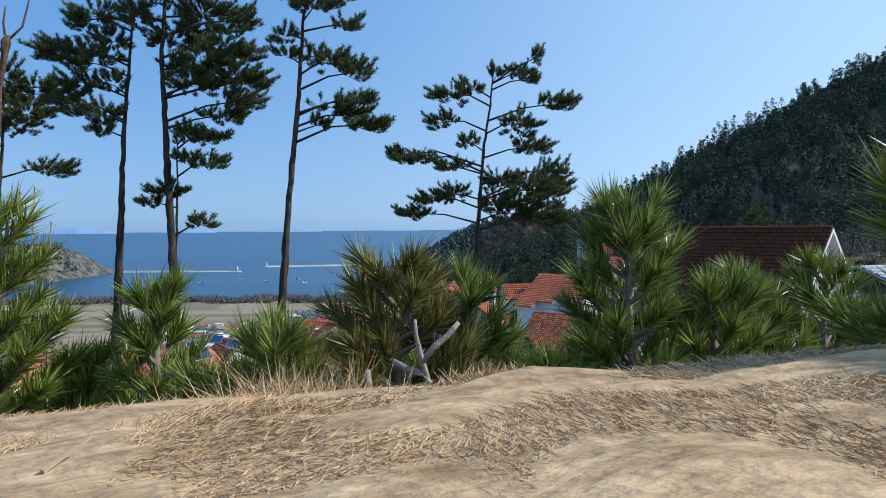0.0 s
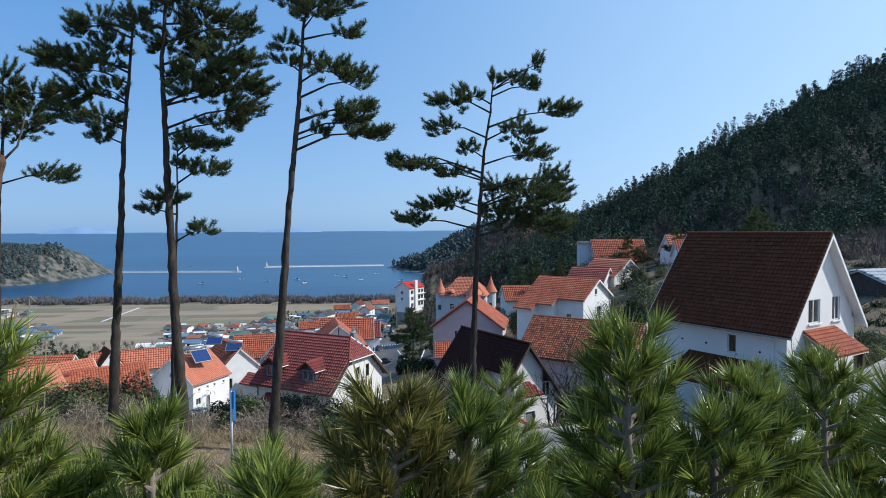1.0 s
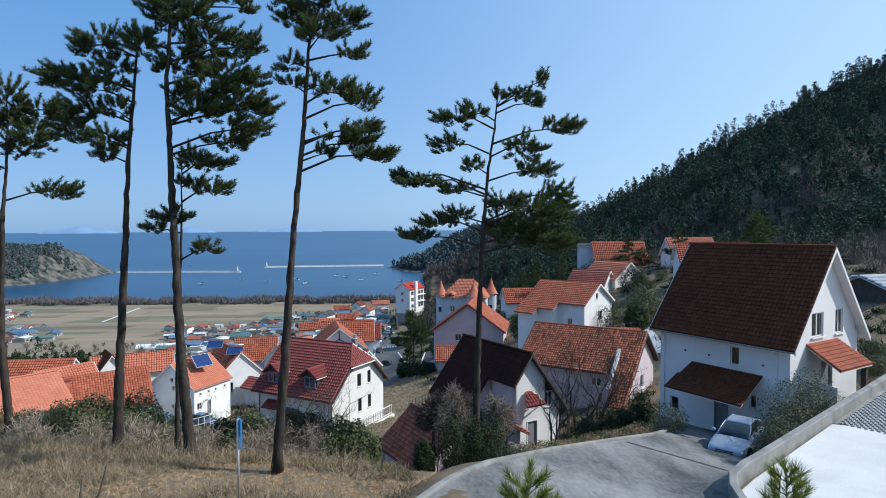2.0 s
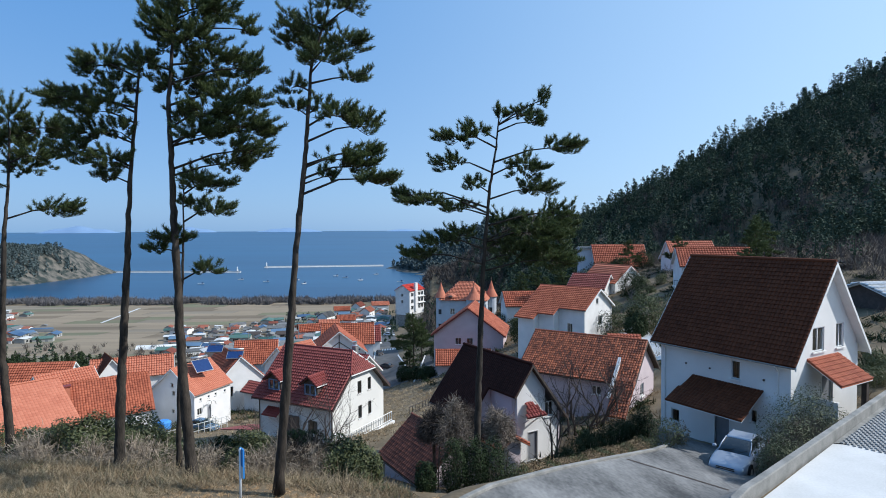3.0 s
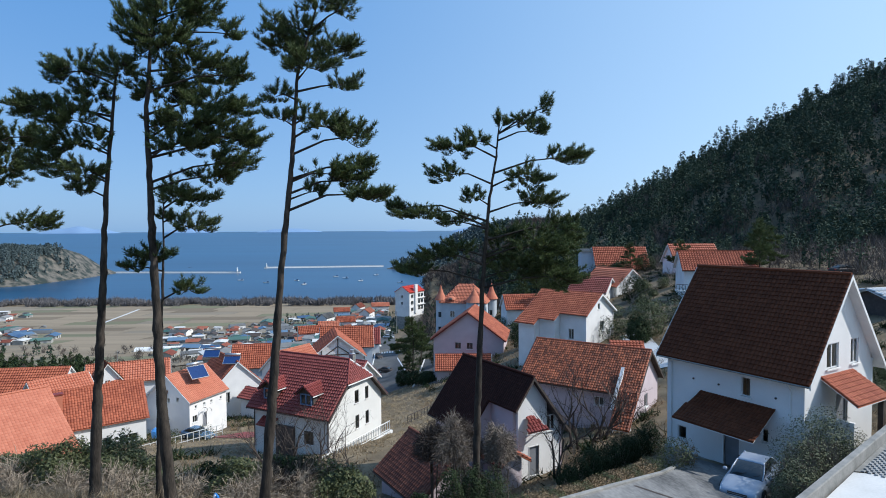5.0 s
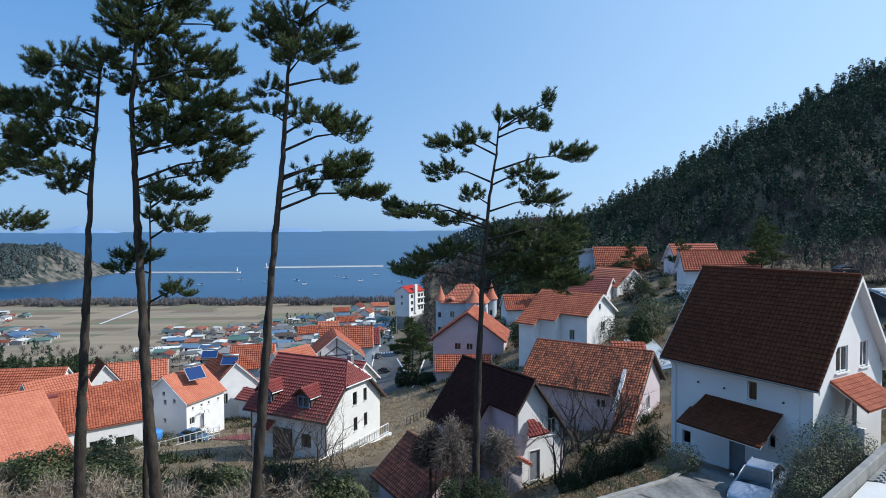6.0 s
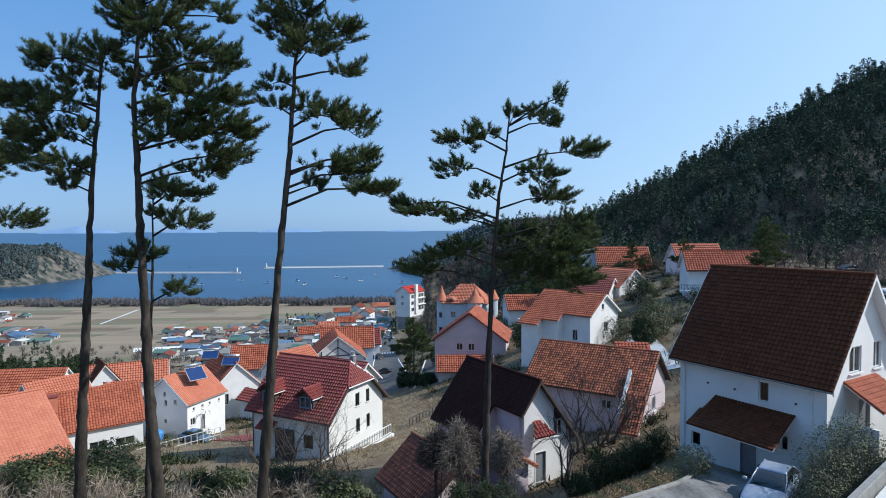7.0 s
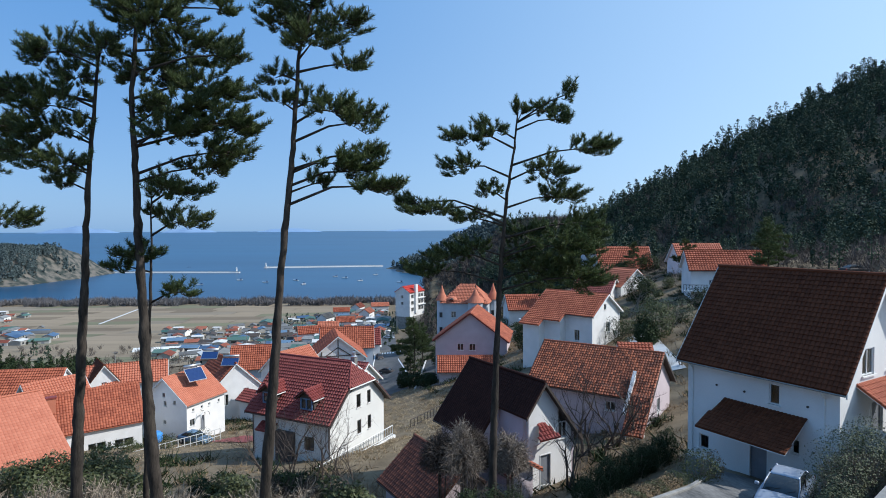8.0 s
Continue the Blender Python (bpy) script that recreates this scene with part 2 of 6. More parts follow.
def triangles(name, tris, mat):
    """A mesh from an array of loose triangles (n, 3, 3)."""
    n = len(tris)
    me = bpy.data.meshes.new(name)
    me.vertices.add(3 * n), me.loops.add(3 * n), me.polygons.add(n)
    me.vertices.foreach_set("co", np.asarray(tris, np.float32).ravel())
    me.loops.foreach_set("vertex_index", np.arange(3 * n, dtype=np.int32))
    me.polygons.foreach_set("loop_start", np.arange(0, 3 * n, 3, dtype=np.int32))
    me.materials.append(mat)
    me.update(calc_edges=True)
    return me


def unit(v):
    return v / np.maximum(np.linalg.norm(v, axis=-1, keepdims=True), 1e-9)


def needles(rng, at, axis, count, shoot, length, width, spread):
    """Brushes of needles: one brush per row of at, along axis."""
    n = len(at)
    axis = unit(axis)[:, None, :]
    s = rng.uniform(0, 1, (n, count, 1))
    side = unit(np.cross(rng.normal(size=(n, count, 3)), axis))
    way = unit(axis * rng.uniform(0.5, 1.1, (n, count, 1)) + side * spread * (1.15 - 0.6 * s))
    base = at[:, None, :] + axis * s * shoot
    tip = base + way * length * rng.uniform(0.75, 1.15, (n, count, 1))
    flat = unit(np.cross(way, rng.normal(size=(n, count, 3)))) * width / 2
    return np.stack([base - flat, base + flat, tip], axis=2).reshape(-1, 3, 3)


def leaves(rng, at, size, up=0.3, out=None, loose=0.55):
    """One small leaf-shaped triangle at each point; out: the way its face turns, give or take loose."""
    n = len(at)
    if out is None:
        way = unit(rng.normal(size=(n, 3)) + (0, 0, up))
        flat = unit(np.cross(way, rng.normal(size=(n, 3))))
    else:
        face = unit(unit(out) + loose * rng.normal(size=(n, 3)))
        way = unit(np.cross(face, rng.normal(size=(n, 3))))
        flat = np.cross(face, way)
    s = size * rng.uniform(0.6, 1.3, (n, 1))
    return np.stack([at - flat * s * 0.35, at + flat * s * 0.35, at + way * s], axis=1)


def smooth(a, b, x):
    t = np.clip((x - a) / (b - a), 0, 1)
    return t * t * (3 - 2 * t)


# ---- the lie of the land ----
SEA = -71.0
LAND_X = (-120, -15, 2, 15, 30, 60, 120)
LAND_Y = (13, 22, 30, 45, 60, 85, 120, 160, 250, 400, 560, 640, 900)
LAND = np.array([
    (-9, -6.7, -5.8, -7, -7, -6.5, -5), (-12, -6.8, -8.0, -7.2, -7.4, -7, -5), (-16, -11.5, -12.7, -9.8, -8.6, -8, -5),
    (-20, -16.5, -17.0, -13.5, -9, -8, -4), (-23, -20, -17.8, -16.3, -12, -7, -3), (-28, -26, -21.5, -17.5, -13, -5, -1),
    (-35, -32, -26, -20, -15, -5, 0), (-43, -35, -27.5, -23, -16, -7, -1), (-54, -41, -34, -32, -28, -20, -6),
    (-65, -60, -56, -54, -50, -45, -30), (-69.5, -69, -68, -66, -64, -60, -50), (-73, -73, -73, -72, -71, -68, -60), (-76, -76, -76, -76, -76, -76, -70)])
WALL_A, WALL_D = np.array((8.8, 18.7)), np.array((0.76, 0.65))


def land(x, y):
    """Height of the ground at x, y (arrays)."""
    x, y = np.atleast_1d(np.asarray(x, float)), np.atleast_1d(np.asarray(y, float))
    near = -0.089 - 0.078 * (np.minimum(y, 1.25) - 0.765) + 0.07 * np.clip(x, -3, 3)
    i = np.clip(np.searchsorted(LAND_X, x) - 1, 0, len(LAND_X) - 2)
    j = np.clip(np.searchsorted(LAND_Y, y) - 1, 0, len(LAND_Y) - 2)
    ax, ay = np.array(LAND_X, float), np.array(LAND_Y, float)
    u, v = np.clip((x - ax[i]) / (ax[i + 1] - ax[i]), 0, 1), np.clip((y - ay[j]) / (ay[j + 1] - ay[j]), 0, 1)
    h = (LAND[j, i] * (1 - u) + LAND[j, i + 1] * u) * (1 - v) + (LAND[j + 1, i] * (1 - u) + LAND[j + 1, i + 1] * u) * v
    t = np.clip((y - 1.22) / 12.1, 0, 1) ** 0.92
    h = np.where(y < 13.3, near * (1 - t) + h * t, h)
    # the road that forks below the crest: a lower drive going down, an upper drive held by a wall
    side = (x - WALL_A[0]) * WALL_D[1] - (y - WALL_A[1]) * WALL_D[0]
    along = (x - WALL_A[0]) * WALL_D[0] + (y - WALL_A[1]) * WALL_D[1]
    lower = -8.5 - 0.17 * (x - 8) - 0.12 * (y - 26)
    upper = -7.0 + 0 * x
    w = smooth(-2.2, -0.1, side) * smooth(-3, 0.5, along)
    drive = lower * (1 - w) + upper * w
    far_side = (y - 19.7) * 0.655 - (x - 1.5) * 0.755
    mask = smooth(-2.5, 0.5, x) * smooth(2.2, 0.2, far_side) * smooth(11, 14.5, y) * (1 - smooth(34, 40, y) * (1 - w)) * (1 - smooth(27, 36, x))
    h = h * (1 - mask) + drive * mask
    # hills
    r = np.hypot(x - 300, (y - 300) * 0.95)
    crag = np.array([6 * noise.fractal((a / 60, b / 60, 0), 1, 2, 4) for a, b in zip(x, y)]) if len(x) > 1 else 0
    big = 120 - 0.545 * r + crag
    h = np.where(big > h, np.maximum(h, h + (big - h) * smooth(0, 12, big - h)), h)
    # a wooded spur running down behind the harbour road
    spur = -90 + (64 * smooth(-38, -6, x) + 34 * smooth(-5, 60, x)) * np.exp(-((y - 395) / 85) ** 2) + 0.4 * crag
    h = np.maximum(h, spur)
    cape = -80 + 93 * smooth(-165, 120, x) ** 1.3 * np.exp(-((y - 1130) / 150) ** 2) + crag
    h = np.maximum(h, cape)
    isle = -76 + 50 * np.exp(-((y - 912) / 128) ** 4) * smooth(-566, -612, x) * (0.75 + 0.25 * smooth(-900, -640, x)) + crag
    return np.where(x < -300, np.maximum(h, isle), h)


def level(x, y):
    return float(land(x, y)[0])


def grade(a, b, first, factor):
    out, step = [a], first
    while out[-1] < b:
        out.append(out[-1] + step)
        step *= factor
    return out


xs = sorted(set([round(v, 3) for v in grade(2, 1100, 0.45, 1.045)] + [round(4 - v, 3) for v in grade(2, 1100, 0.45, 1.045)]))
ys = [-60, -40, -25, -15, -8, -4, -2, -1] + [round(-0.5 + 0.1 * i, 3) for i in range(44)] + [round(v, 3) for v in grade(4.0, 1450, 0.4, 1.018)]
gx, gy = np.meshgrid(xs, ys)
gz = land(gx.ravel(), gy.ravel())
nx = len(xs)
ground = Build()
ground.v = list(zip(gx.ravel().tolist(), gy.ravel().tolist(), gz.tolist()))
ground.f = [(j * nx + i, j * nx + i + 1, (j + 1) * nx + i + 1, (j + 1) * nx + i) for j in range(len(ys) - 1) for i in range(nx - 1)]
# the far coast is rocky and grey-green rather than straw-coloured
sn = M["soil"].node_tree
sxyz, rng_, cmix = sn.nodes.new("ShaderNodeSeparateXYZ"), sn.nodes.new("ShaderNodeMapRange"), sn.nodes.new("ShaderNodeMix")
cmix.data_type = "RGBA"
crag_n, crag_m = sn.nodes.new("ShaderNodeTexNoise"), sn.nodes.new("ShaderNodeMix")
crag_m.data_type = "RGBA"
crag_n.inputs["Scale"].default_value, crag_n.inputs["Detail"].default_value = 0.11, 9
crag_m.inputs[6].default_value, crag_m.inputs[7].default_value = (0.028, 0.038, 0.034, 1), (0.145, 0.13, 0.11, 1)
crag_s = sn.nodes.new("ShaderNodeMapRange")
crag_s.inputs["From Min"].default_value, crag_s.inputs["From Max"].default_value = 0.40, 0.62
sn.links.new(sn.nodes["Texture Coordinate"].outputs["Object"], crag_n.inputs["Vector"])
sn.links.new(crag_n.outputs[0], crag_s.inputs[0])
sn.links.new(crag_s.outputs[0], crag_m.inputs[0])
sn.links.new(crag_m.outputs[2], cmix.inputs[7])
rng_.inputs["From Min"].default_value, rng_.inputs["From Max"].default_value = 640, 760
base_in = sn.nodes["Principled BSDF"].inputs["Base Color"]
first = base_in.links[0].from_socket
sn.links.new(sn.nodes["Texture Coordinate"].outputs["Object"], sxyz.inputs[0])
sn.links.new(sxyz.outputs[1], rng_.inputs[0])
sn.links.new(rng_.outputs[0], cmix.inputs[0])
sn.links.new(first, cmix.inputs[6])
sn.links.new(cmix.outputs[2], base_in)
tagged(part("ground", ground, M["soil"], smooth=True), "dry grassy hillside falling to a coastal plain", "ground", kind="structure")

water = Build()
wy = [480, 800, 1200, 1600, 2200, 3000, 3800, 4600]
for y in wy:
    z = SEA + 66 * max(0, y - 1200) / 3400
    for x in (-1.2, -0.6, -0.3, 0, 0.3, 0.6, 1.2):
        water.v.append((x * max(y, 900), y, z))
water.f = [(j * 7 + i, j * 7 + i + 1, (j + 1) * 7 + i + 1, (j + 1) * 7 + i) for j in range(len(wy) - 1) for i in range(6)]
tagged(part("water", water, M["sea"], smooth=True), "calm blue sea reaching the hazy horizon", "sea", kind="structure")


# ---- roads, kerbs and walls ----
def ribbon(name, left, right, mat, lift, label, category, steps=10, across=6):
    """A strip between two edge lines, laid on the land."""
    b = Build()
    def walk_line(line):
        pts = []
        for (x0, y0), (x1, y1) in zip(line, line[1:]):
            pts += [(x0 + (x1 - x0) * i / steps, y0 + (y1 - y0) * i / steps) for i in range(steps)]
        return pts + [line[-1]]
    ls, rs = walk_line(left), walk_line(right)
    for (x0, y0), (x1, y1) in zip(ls, rs):
        for i in range(across + 1):
            x, y = x0 + (x1 - x0) * i / across, y0 + (y1 - y0) * i / across
            b.v.append((x, y, level(x, y) + lift))
    n = across + 1
    b.f = [(j * n + i, j * n + i + 1, (j + 1) * n + i + 1, (j + 1) * n + i) for j in range(len(ls) - 1) for i in range(across)]
    return tagged(part(name, b, mat, smooth=True), label, category, kind="structure")


ROAD_LEFT = [(-1.6, 14.2), (1.3, 19.4), (4.0, 22.8), (6.6, 25.7), (10.2, 29.6), (14.0, 34.6)]
ROAD_RIGHT = [(7.5, 13.4), (8.2, 16.5), (8.6, 18.6), (10.6, 21.8), (14.0, 26.2), (17.6, 31.5)]
ribbon("road", ROAD_LEFT, ROAD_RIGHT, M["road"], 0.06, "worn grey concrete lane with pale patches", "road")
ribbon("driveway", [(7.7, 13.4), (8.9, 18.4), (15.4, 24.1)], [(24, 12.5), (25, 16), (26, 21)], M["concrete"], 0.09, "pale bare concrete drive", "driveway")


def edging(name, line, width, height, mat, label, category, sink=0.3, kind="structure"):
    b, pts = Build(), []
    for (x0, y0), (x1, y1) in zip(line, line[1:]):
        n = max(2, int(math.hypot(x1 - x0, y1 - y0) / 0.8))
        pts += [(x0 + (x1 - x0) * i / n, y0 + (y1 - y0) * i / n) for i in range(n)]
    pts.append(line[-1])
    for i, (x, y) in enumerate(pts):
        xa, ya = pts[max(i - 1, 0)]
        xb, yb = pts[min(i + 1, len(pts) - 1)]
        d = math.hypot(xb - xa, yb - ya)
        px, py = -(yb - ya) / d * width / 2, (xb - xa) / d * width / 2
        z = level(x, y)
        for s, zz in ((1, z - sink), (1, z + height - 0.03), (0.85, z + height), (-0.85, z + height), (-1, z + height - 0.03), (-1, z - sink)):
            b.v.append((x + s * px, y + s * py, zz))
    b.f = [(j * 6 + i, (j + 1) * 6 + i, (j + 1) * 6 + i + 1, j * 6 + i + 1) for j in range(len(pts) - 1) for i in range(5)]
    e = (len(pts) - 1) * 6
    b.f += [tuple(range(6)), tuple(range(e + 5, e - 1, -1))]
    return tagged(part(name, b, mat), label, category, kind=kind)


ribbon("road_joint", [(7.9, 26.6), (11.6, 23.6)], [(8.05, 26.7), (11.75, 23.7)], M["dark"], 0.075, "dark drainage joint across the lane", "road", 10, 1)
edging("kerb", ROAD_LEFT, 0.18, 0.16, M["kerb"], "low grey concrete kerb along the lane", "kerb")
# retaining wall with a level top between the two drives
rw = Build()
wpts = [(8.35, 17.2), (8.45, 18.0), (8.75, 18.65), (9.4, 19.25)] + [tuple(WALL_A + WALL_D * s) for s in (1.6, 4, 7, 10, 13, 16, 19)]
for i, (x, y) in enumerate(wpts):
    xa, ya = wpts[max(i - 1, 0)]
    xb, yb = wpts[min(i + 1, len(wpts) - 1)]
    d = math.hypot(xb - xa, yb - ya)
    px, py = -(yb - ya) / d * 0.135, (xb - xa) / d * 0.135
    top = -6.45 - 0.25 * max(0, 1 - i / 3)
    for s, zz in ((1, -11.0), (1, top - 0.04), (0.8, top), (-0.8, top), (-1, top - 0.04), (-1, -11.0)):
        rw.v.append((x + s * px, y + s * py, zz))
rw.f = [(j * 6 + i, (j + 1) * 6 + i, (j + 1) * 6 + i + 1, j * 6 + i + 1) for j in range(len(wpts) - 1) for i in range(5)]
rw.f += [tuple(range(6)), tuple(range(len(rw.v) - 1, len(rw.v) - 7, -1))]
tagged(part("retaining_wall", rw, M["kerb"]), "weathered grey concrete parapet wall beside the drive", "wall", kind="structure")


# ---- houses ----
def wall_panel(b, length, top, holes, m, thick=0.25, peak=None):
    """A wall seen from outside, u to the right from its left end; top(u): its upper edge; holes: u, z, width, height. m: to the house."""
    cuts = sorted({0.0, length, length / 2 if peak is None else peak} | {h[0] for h in holes} | {h[0] + h[2] for h in holes})
    levels = sorted({h[1] for h in holes} | {h[1] + h[3] for h in holes})
    for u0, u1 in zip(cuts, cuts[1:]):
        if u1 - u0 < 1e-4:
            continue
        mid = (u0 + u1) / 2
        t0, t1 = top(u0), top(u1)
        zs = [-1.5] + [z for z in levels if z < min(t0, t1) - 0.01]
        for z0, z1 in zip(zs, zs[1:] + [None]):
            zm = (z0 + z1) / 2 if z1 is not None else z0 + 0.01
            if any(h[0] < mid < h[0] + h[2] and h[1] < zm < h[1] + h[3] for h in holes):
                continue
            b0, b1 = (t0, t1) if z1 is None else (z1, z1)
            vs = [(u0, 0, z0), (u1, 0, z0), (u1, 0, b1), (u0, 0, b0), (u0, thick, z0), (u1, thick, z0), (u1, thick, b1), (u0, thick, b0)]
            b.add([m @ Vector(p) for p in vs], [(0, 1, 2, 3), (7, 6, 5, 4), (4, 5, 1, 0), (3, 2, 6, 7), (0, 3, 7, 4), (1, 5, 6, 2)])
    b.weld()


def opening(parent, m, u, z, w, h, kind, mat_frame):
    """A window or door set into a hole of a wall panel."""
    if kind == "door":
        b = Build().box(u, u + w, 0.10, 0.16, z, z + h, m)
        d = part("door", b, M["door"], parent)
        part("door_frame", Build().box(u - 0.06, u, -0.03, 0.12, z, z + h + 0.06, m).box(u + w, u + w + 0.06, -0.03, 0.12, z, z + h + 0.06, m).box(u, u + w, -0.03, 0.12, z + h, z + h + 0.06, m), mat_frame, d)
        return
    f = Build()
    t = 0.06
    for a in ((u, u + t, z, z + h), (u + w - t, u + w, z, z + h), (u + t, u + w - t, z, z + t), (u + t, u + w - t, z + h - t, z + h)):
        f.box(a[0], a[1], 0.06, 0.14, a[2], a[3], m)
    if w > 0.7:
        f.box(u + w / 2 - 0.03, u + w / 2 + 0.03, 0.065, 0.135, z + t, z + h - t, m)
    win = part("window", f, mat_frame, parent)
    part("pane", Build().box(u + t, u + w - t, 0.10, 0.108, z + t, z + h - t, m), M["pane"], win)
    part("sill", Build().box(u - 0.08, u + w + 0.08, -0.10, 0.05, z - 0.07, z, m), M["trim"], win)
    # a blind room behind, so that the pane shows a dark inside
    part("reveal", Build().box(u - 0.1, u + w + 0.1, 0.75, 0.8, z - 0.1, z + h + 0.1, m), M["inside"], win)


def tile_bits(poly, tw, tl, pitch_vec, lift=0.02, keep=None):
    """Curved roof tiles over a plan polygon on a sloped plane. pitch_vec: origin at the eave, unit along, unit up the slope, normal."""
    o, along, up, nrm = pitch_vec
    loc = [((Vector(p) - o).dot(along), (Vector(p) - o).dot(up)) for p in poly]
    us, vs = [p[0] for p in loc], [p[1] for p in loc]
    def inside(a, c):
        hit = False
        for (x0, y0), (x1, y1) in zip(loc, loc[1:] + loc[:1]):
            if (y0 > c) != (y1 > c) and a < (x1 - x0) * (c - y0) / (y1 - y0) + x0:
                hit = not hit
        return hit
    out = []
    rows, cols = int((max(vs) - min(vs)) / tl) + 1, int((max(us) - min(us)) / tw) + 1
    for j in range(rows):
        for i in range(cols):
            a, c = min(us) + i * tw, min(vs) + j * tl
            if inside(a + tw / 2, c + tl * 0.5):
                out.append(o + along * a + up * c + nrm * lift)
    return out


def tile_shape(along, up, nrm, tw, tl, high=0.085, lip=0.075):
    vs = []
    for v, raise_ in ((0, lip), (tl * 1.06, 0.0)):
        for s, hgt in ((0.0, 0.0), (0.22, 0.75), (0.5, 1.0), (0.78, 0.75), (1.0, 0.0)):
            vs.append(along * (s * tw) + up * v + nrm * (raise_ + high * hgt))
    vs += [along * (s * tw) - nrm * 0.03 for s in (0.0, 0.22, 0.5, 0.78, 1.0)]
    fs = [(i, i + 1, i + 6, i + 5) for i in range(4)] + [(i + 10, i + 11, i + 1, i) for i in range(4)]
    return vs, fs


def roof_slope(parent, poly, mat, tw, tl, pieces=0, near=None, name="roof", thick=0.14, soffit=None, relief=1.0):
    """A slab with tiles on it. poly: counter-clockwise from above, first edge along the eave."""
    poly = [Vector(p) for p in poly]
    slab = part(name, Build().slab([tuple(p) for p in poly], thick - 0.04), mat, parent)
    part("soffit", Build().slab([(p.x, p.y, p.z - thick + 0.036) for p in poly], 0.035), soffit or M["trim"], slab)
    along = (poly[1] - poly[0]).normalized()
    nrm = (poly[1] - poly[0]).cross(poly[-1] - poly[0]).normalized()
    up = nrm.cross(along)
    spots = tile_bits(poly, tw, tl, (poly[0], along, up, nrm))
    vs, fs = tile_shape(along, up, nrm, tw, tl, 0.28 * tw * relief, 0.21 * tl * relief)
    loose = []
    if pieces:
        spots.sort(key=lambda p: (p - near).length)
        loose, spots = spots[:pieces], spots[pieces:]
    b = Build()
    for s in spots:
        b.add([s + v for v in vs], fs)
    if spots:
        part("tiles", b, mat, slab, kind="stuff")
    if loose:
        one = Build().add(vs, fs).mesh("tile", mat)
        for s in loose:
            part("tile", one, mat, slab).location = s
    return slab


def ridge_cap(parent, a, b, mat, r=0.12):
    a, b = Vector(a), Vector(b)
    n = max(2, int((b - a).length / 0.4))
    pts, rad = [], []
    for i in range(n):
        pts += [a.lerp(b, (i + 0.01) / n), a.lerp(b, (i + 0.99) / n)]
        rad += [r, r * 0.84]
    return part("ridge_cap", Build().tube(pts, rad, 8), mat, parent)


def gable_house(name, label, at, yaw, L, W, ze, zr, wall, roof, over_g=0.45, over_e=0.45, front=(), back=(), left=(), right=(), tile=(0.3, 0.36),
                clip=0.0, verge=None, pieces=0, group="houses of the hillside settlement", boards=True, gable=None, notch=None, relief=1.0):
    """A house with a pitched roof. at: its middle at the foot; yaw of its ridge; L, W: roof in plan; ze, zr: eave and ridge over the foot.
    front/back/left/right: openings (u, z, w, h, kind) in each wall, seen from outside. clip: half-hip run at the right-hand gable."""
    root = thing(name, pose(*at, 0, 0, yaw), label, "house", group)
    verge = verge or M["trim"]
    wx, wy, k = L / 2 - over_g, W / 2 - over_e, (zr - ze) / (W / 2)
    side_top = ze + over_e * k - 0.16
    apex = zr - 0.16
    cut = zr - clip * 1.45 - 0.16 if clip else 1e9
    ys, front_end = (notch[1] + 0.3, notch[0]) if notch else (-wy, wx)
    mats = {
        "front": (Matrix.Translation((-wx, -wy, 0)), front_end + wx, lambda u: side_top, front),
        "back": (pose(wx, wy, 0, 0, 0, 180), 2 * wx, lambda u: side_top, back),
        "right": (pose(wx, ys, 0, 0, 0, 90), wy - ys, lambda u: min(cut, apex - k * abs(u + ys)), right),
        "left": (pose(-wx, wy, 0, 0, 0, -90), 2 * wy, lambda u: apex - k * abs(u - wy), left),
    }
    for m, length, top, holes in mats.values():
        b = Build()
        inset = 0.25 if m is mats["right"][0] or m is mats["left"][0] else 0.0
        if inset:
            m2, hs = m @ Matrix.Translation((inset, 0, 0)), [(h[0] - inset, *h[1:4]) for h in holes]
            wall_panel(b, length - 2 * inset, lambda u: top(u + inset), hs, m2, peak=length - wy - inset)
        else:
            wall_panel(b, length, top, [h[:4] for h in holes], m)
        w = part("wall", b, gable if inset and gable else wall, root)
        for h in holes:
            opening(w, m, *h, M["trim"] if wall is not M["cream"] else M["dark"])
    part("floor_slab", Build().box(-wx + 0.26, wx - 0.26, -wy + 0.26, wy - 0.26, -0.2, -0.05), M["inside"], root)
    c = clip
    bdrop = c * 1.45
    bw = bdrop / k if c else 0
    def plane(x, y):
        return (x, y, zr - k * abs(y))
    end_r = [plane(L / 2, -bw), plane(L / 2 - c, 0)] if c else [plane(L / 2, 0)]
    end_b = [plane(L / 2 - c, 0), plane(L / 2, bw)] if c else [plane(L / 2, 0)]
    f = [plane(-L / 2, -W / 2), plane(L / 2, -W / 2)] + end_r + [plane(-L / 2, 0)]
    g = [plane(L / 2, W / 2), plane(-L / 2, W / 2), plane(-L / 2, 0)] + end_b
    if notch:
        # the roof stops short over a recessed bay at the right-hand end
        nx0, ny0 = notch
        f = [plane(-L / 2, -W / 2), plane(nx0 + 0.25, -W / 2), plane(nx0 + 0.25, ny0), plane(L / 2, ny0), plane(L / 2, 0), plane(-L / 2, 0)]
        part("bay_wall", Build().box(nx0 + 0.003, wx - 0.26, ny0 + 0.3, ny0 + 0.55, -1.5, zr - k * abs(ny0 + 0.3) - 0.2), wall, root)
        y0, y1 = -wy + 0.26, ny0 + 0.54
        side = [(x, y, z) for x in (nx0 - 0.25, nx0) for y, z in ((y0, -1.5), (y1, -1.5), (y1, zr + k * y1 - 0.17), (y0, zr + k * y0 - 0.17))]
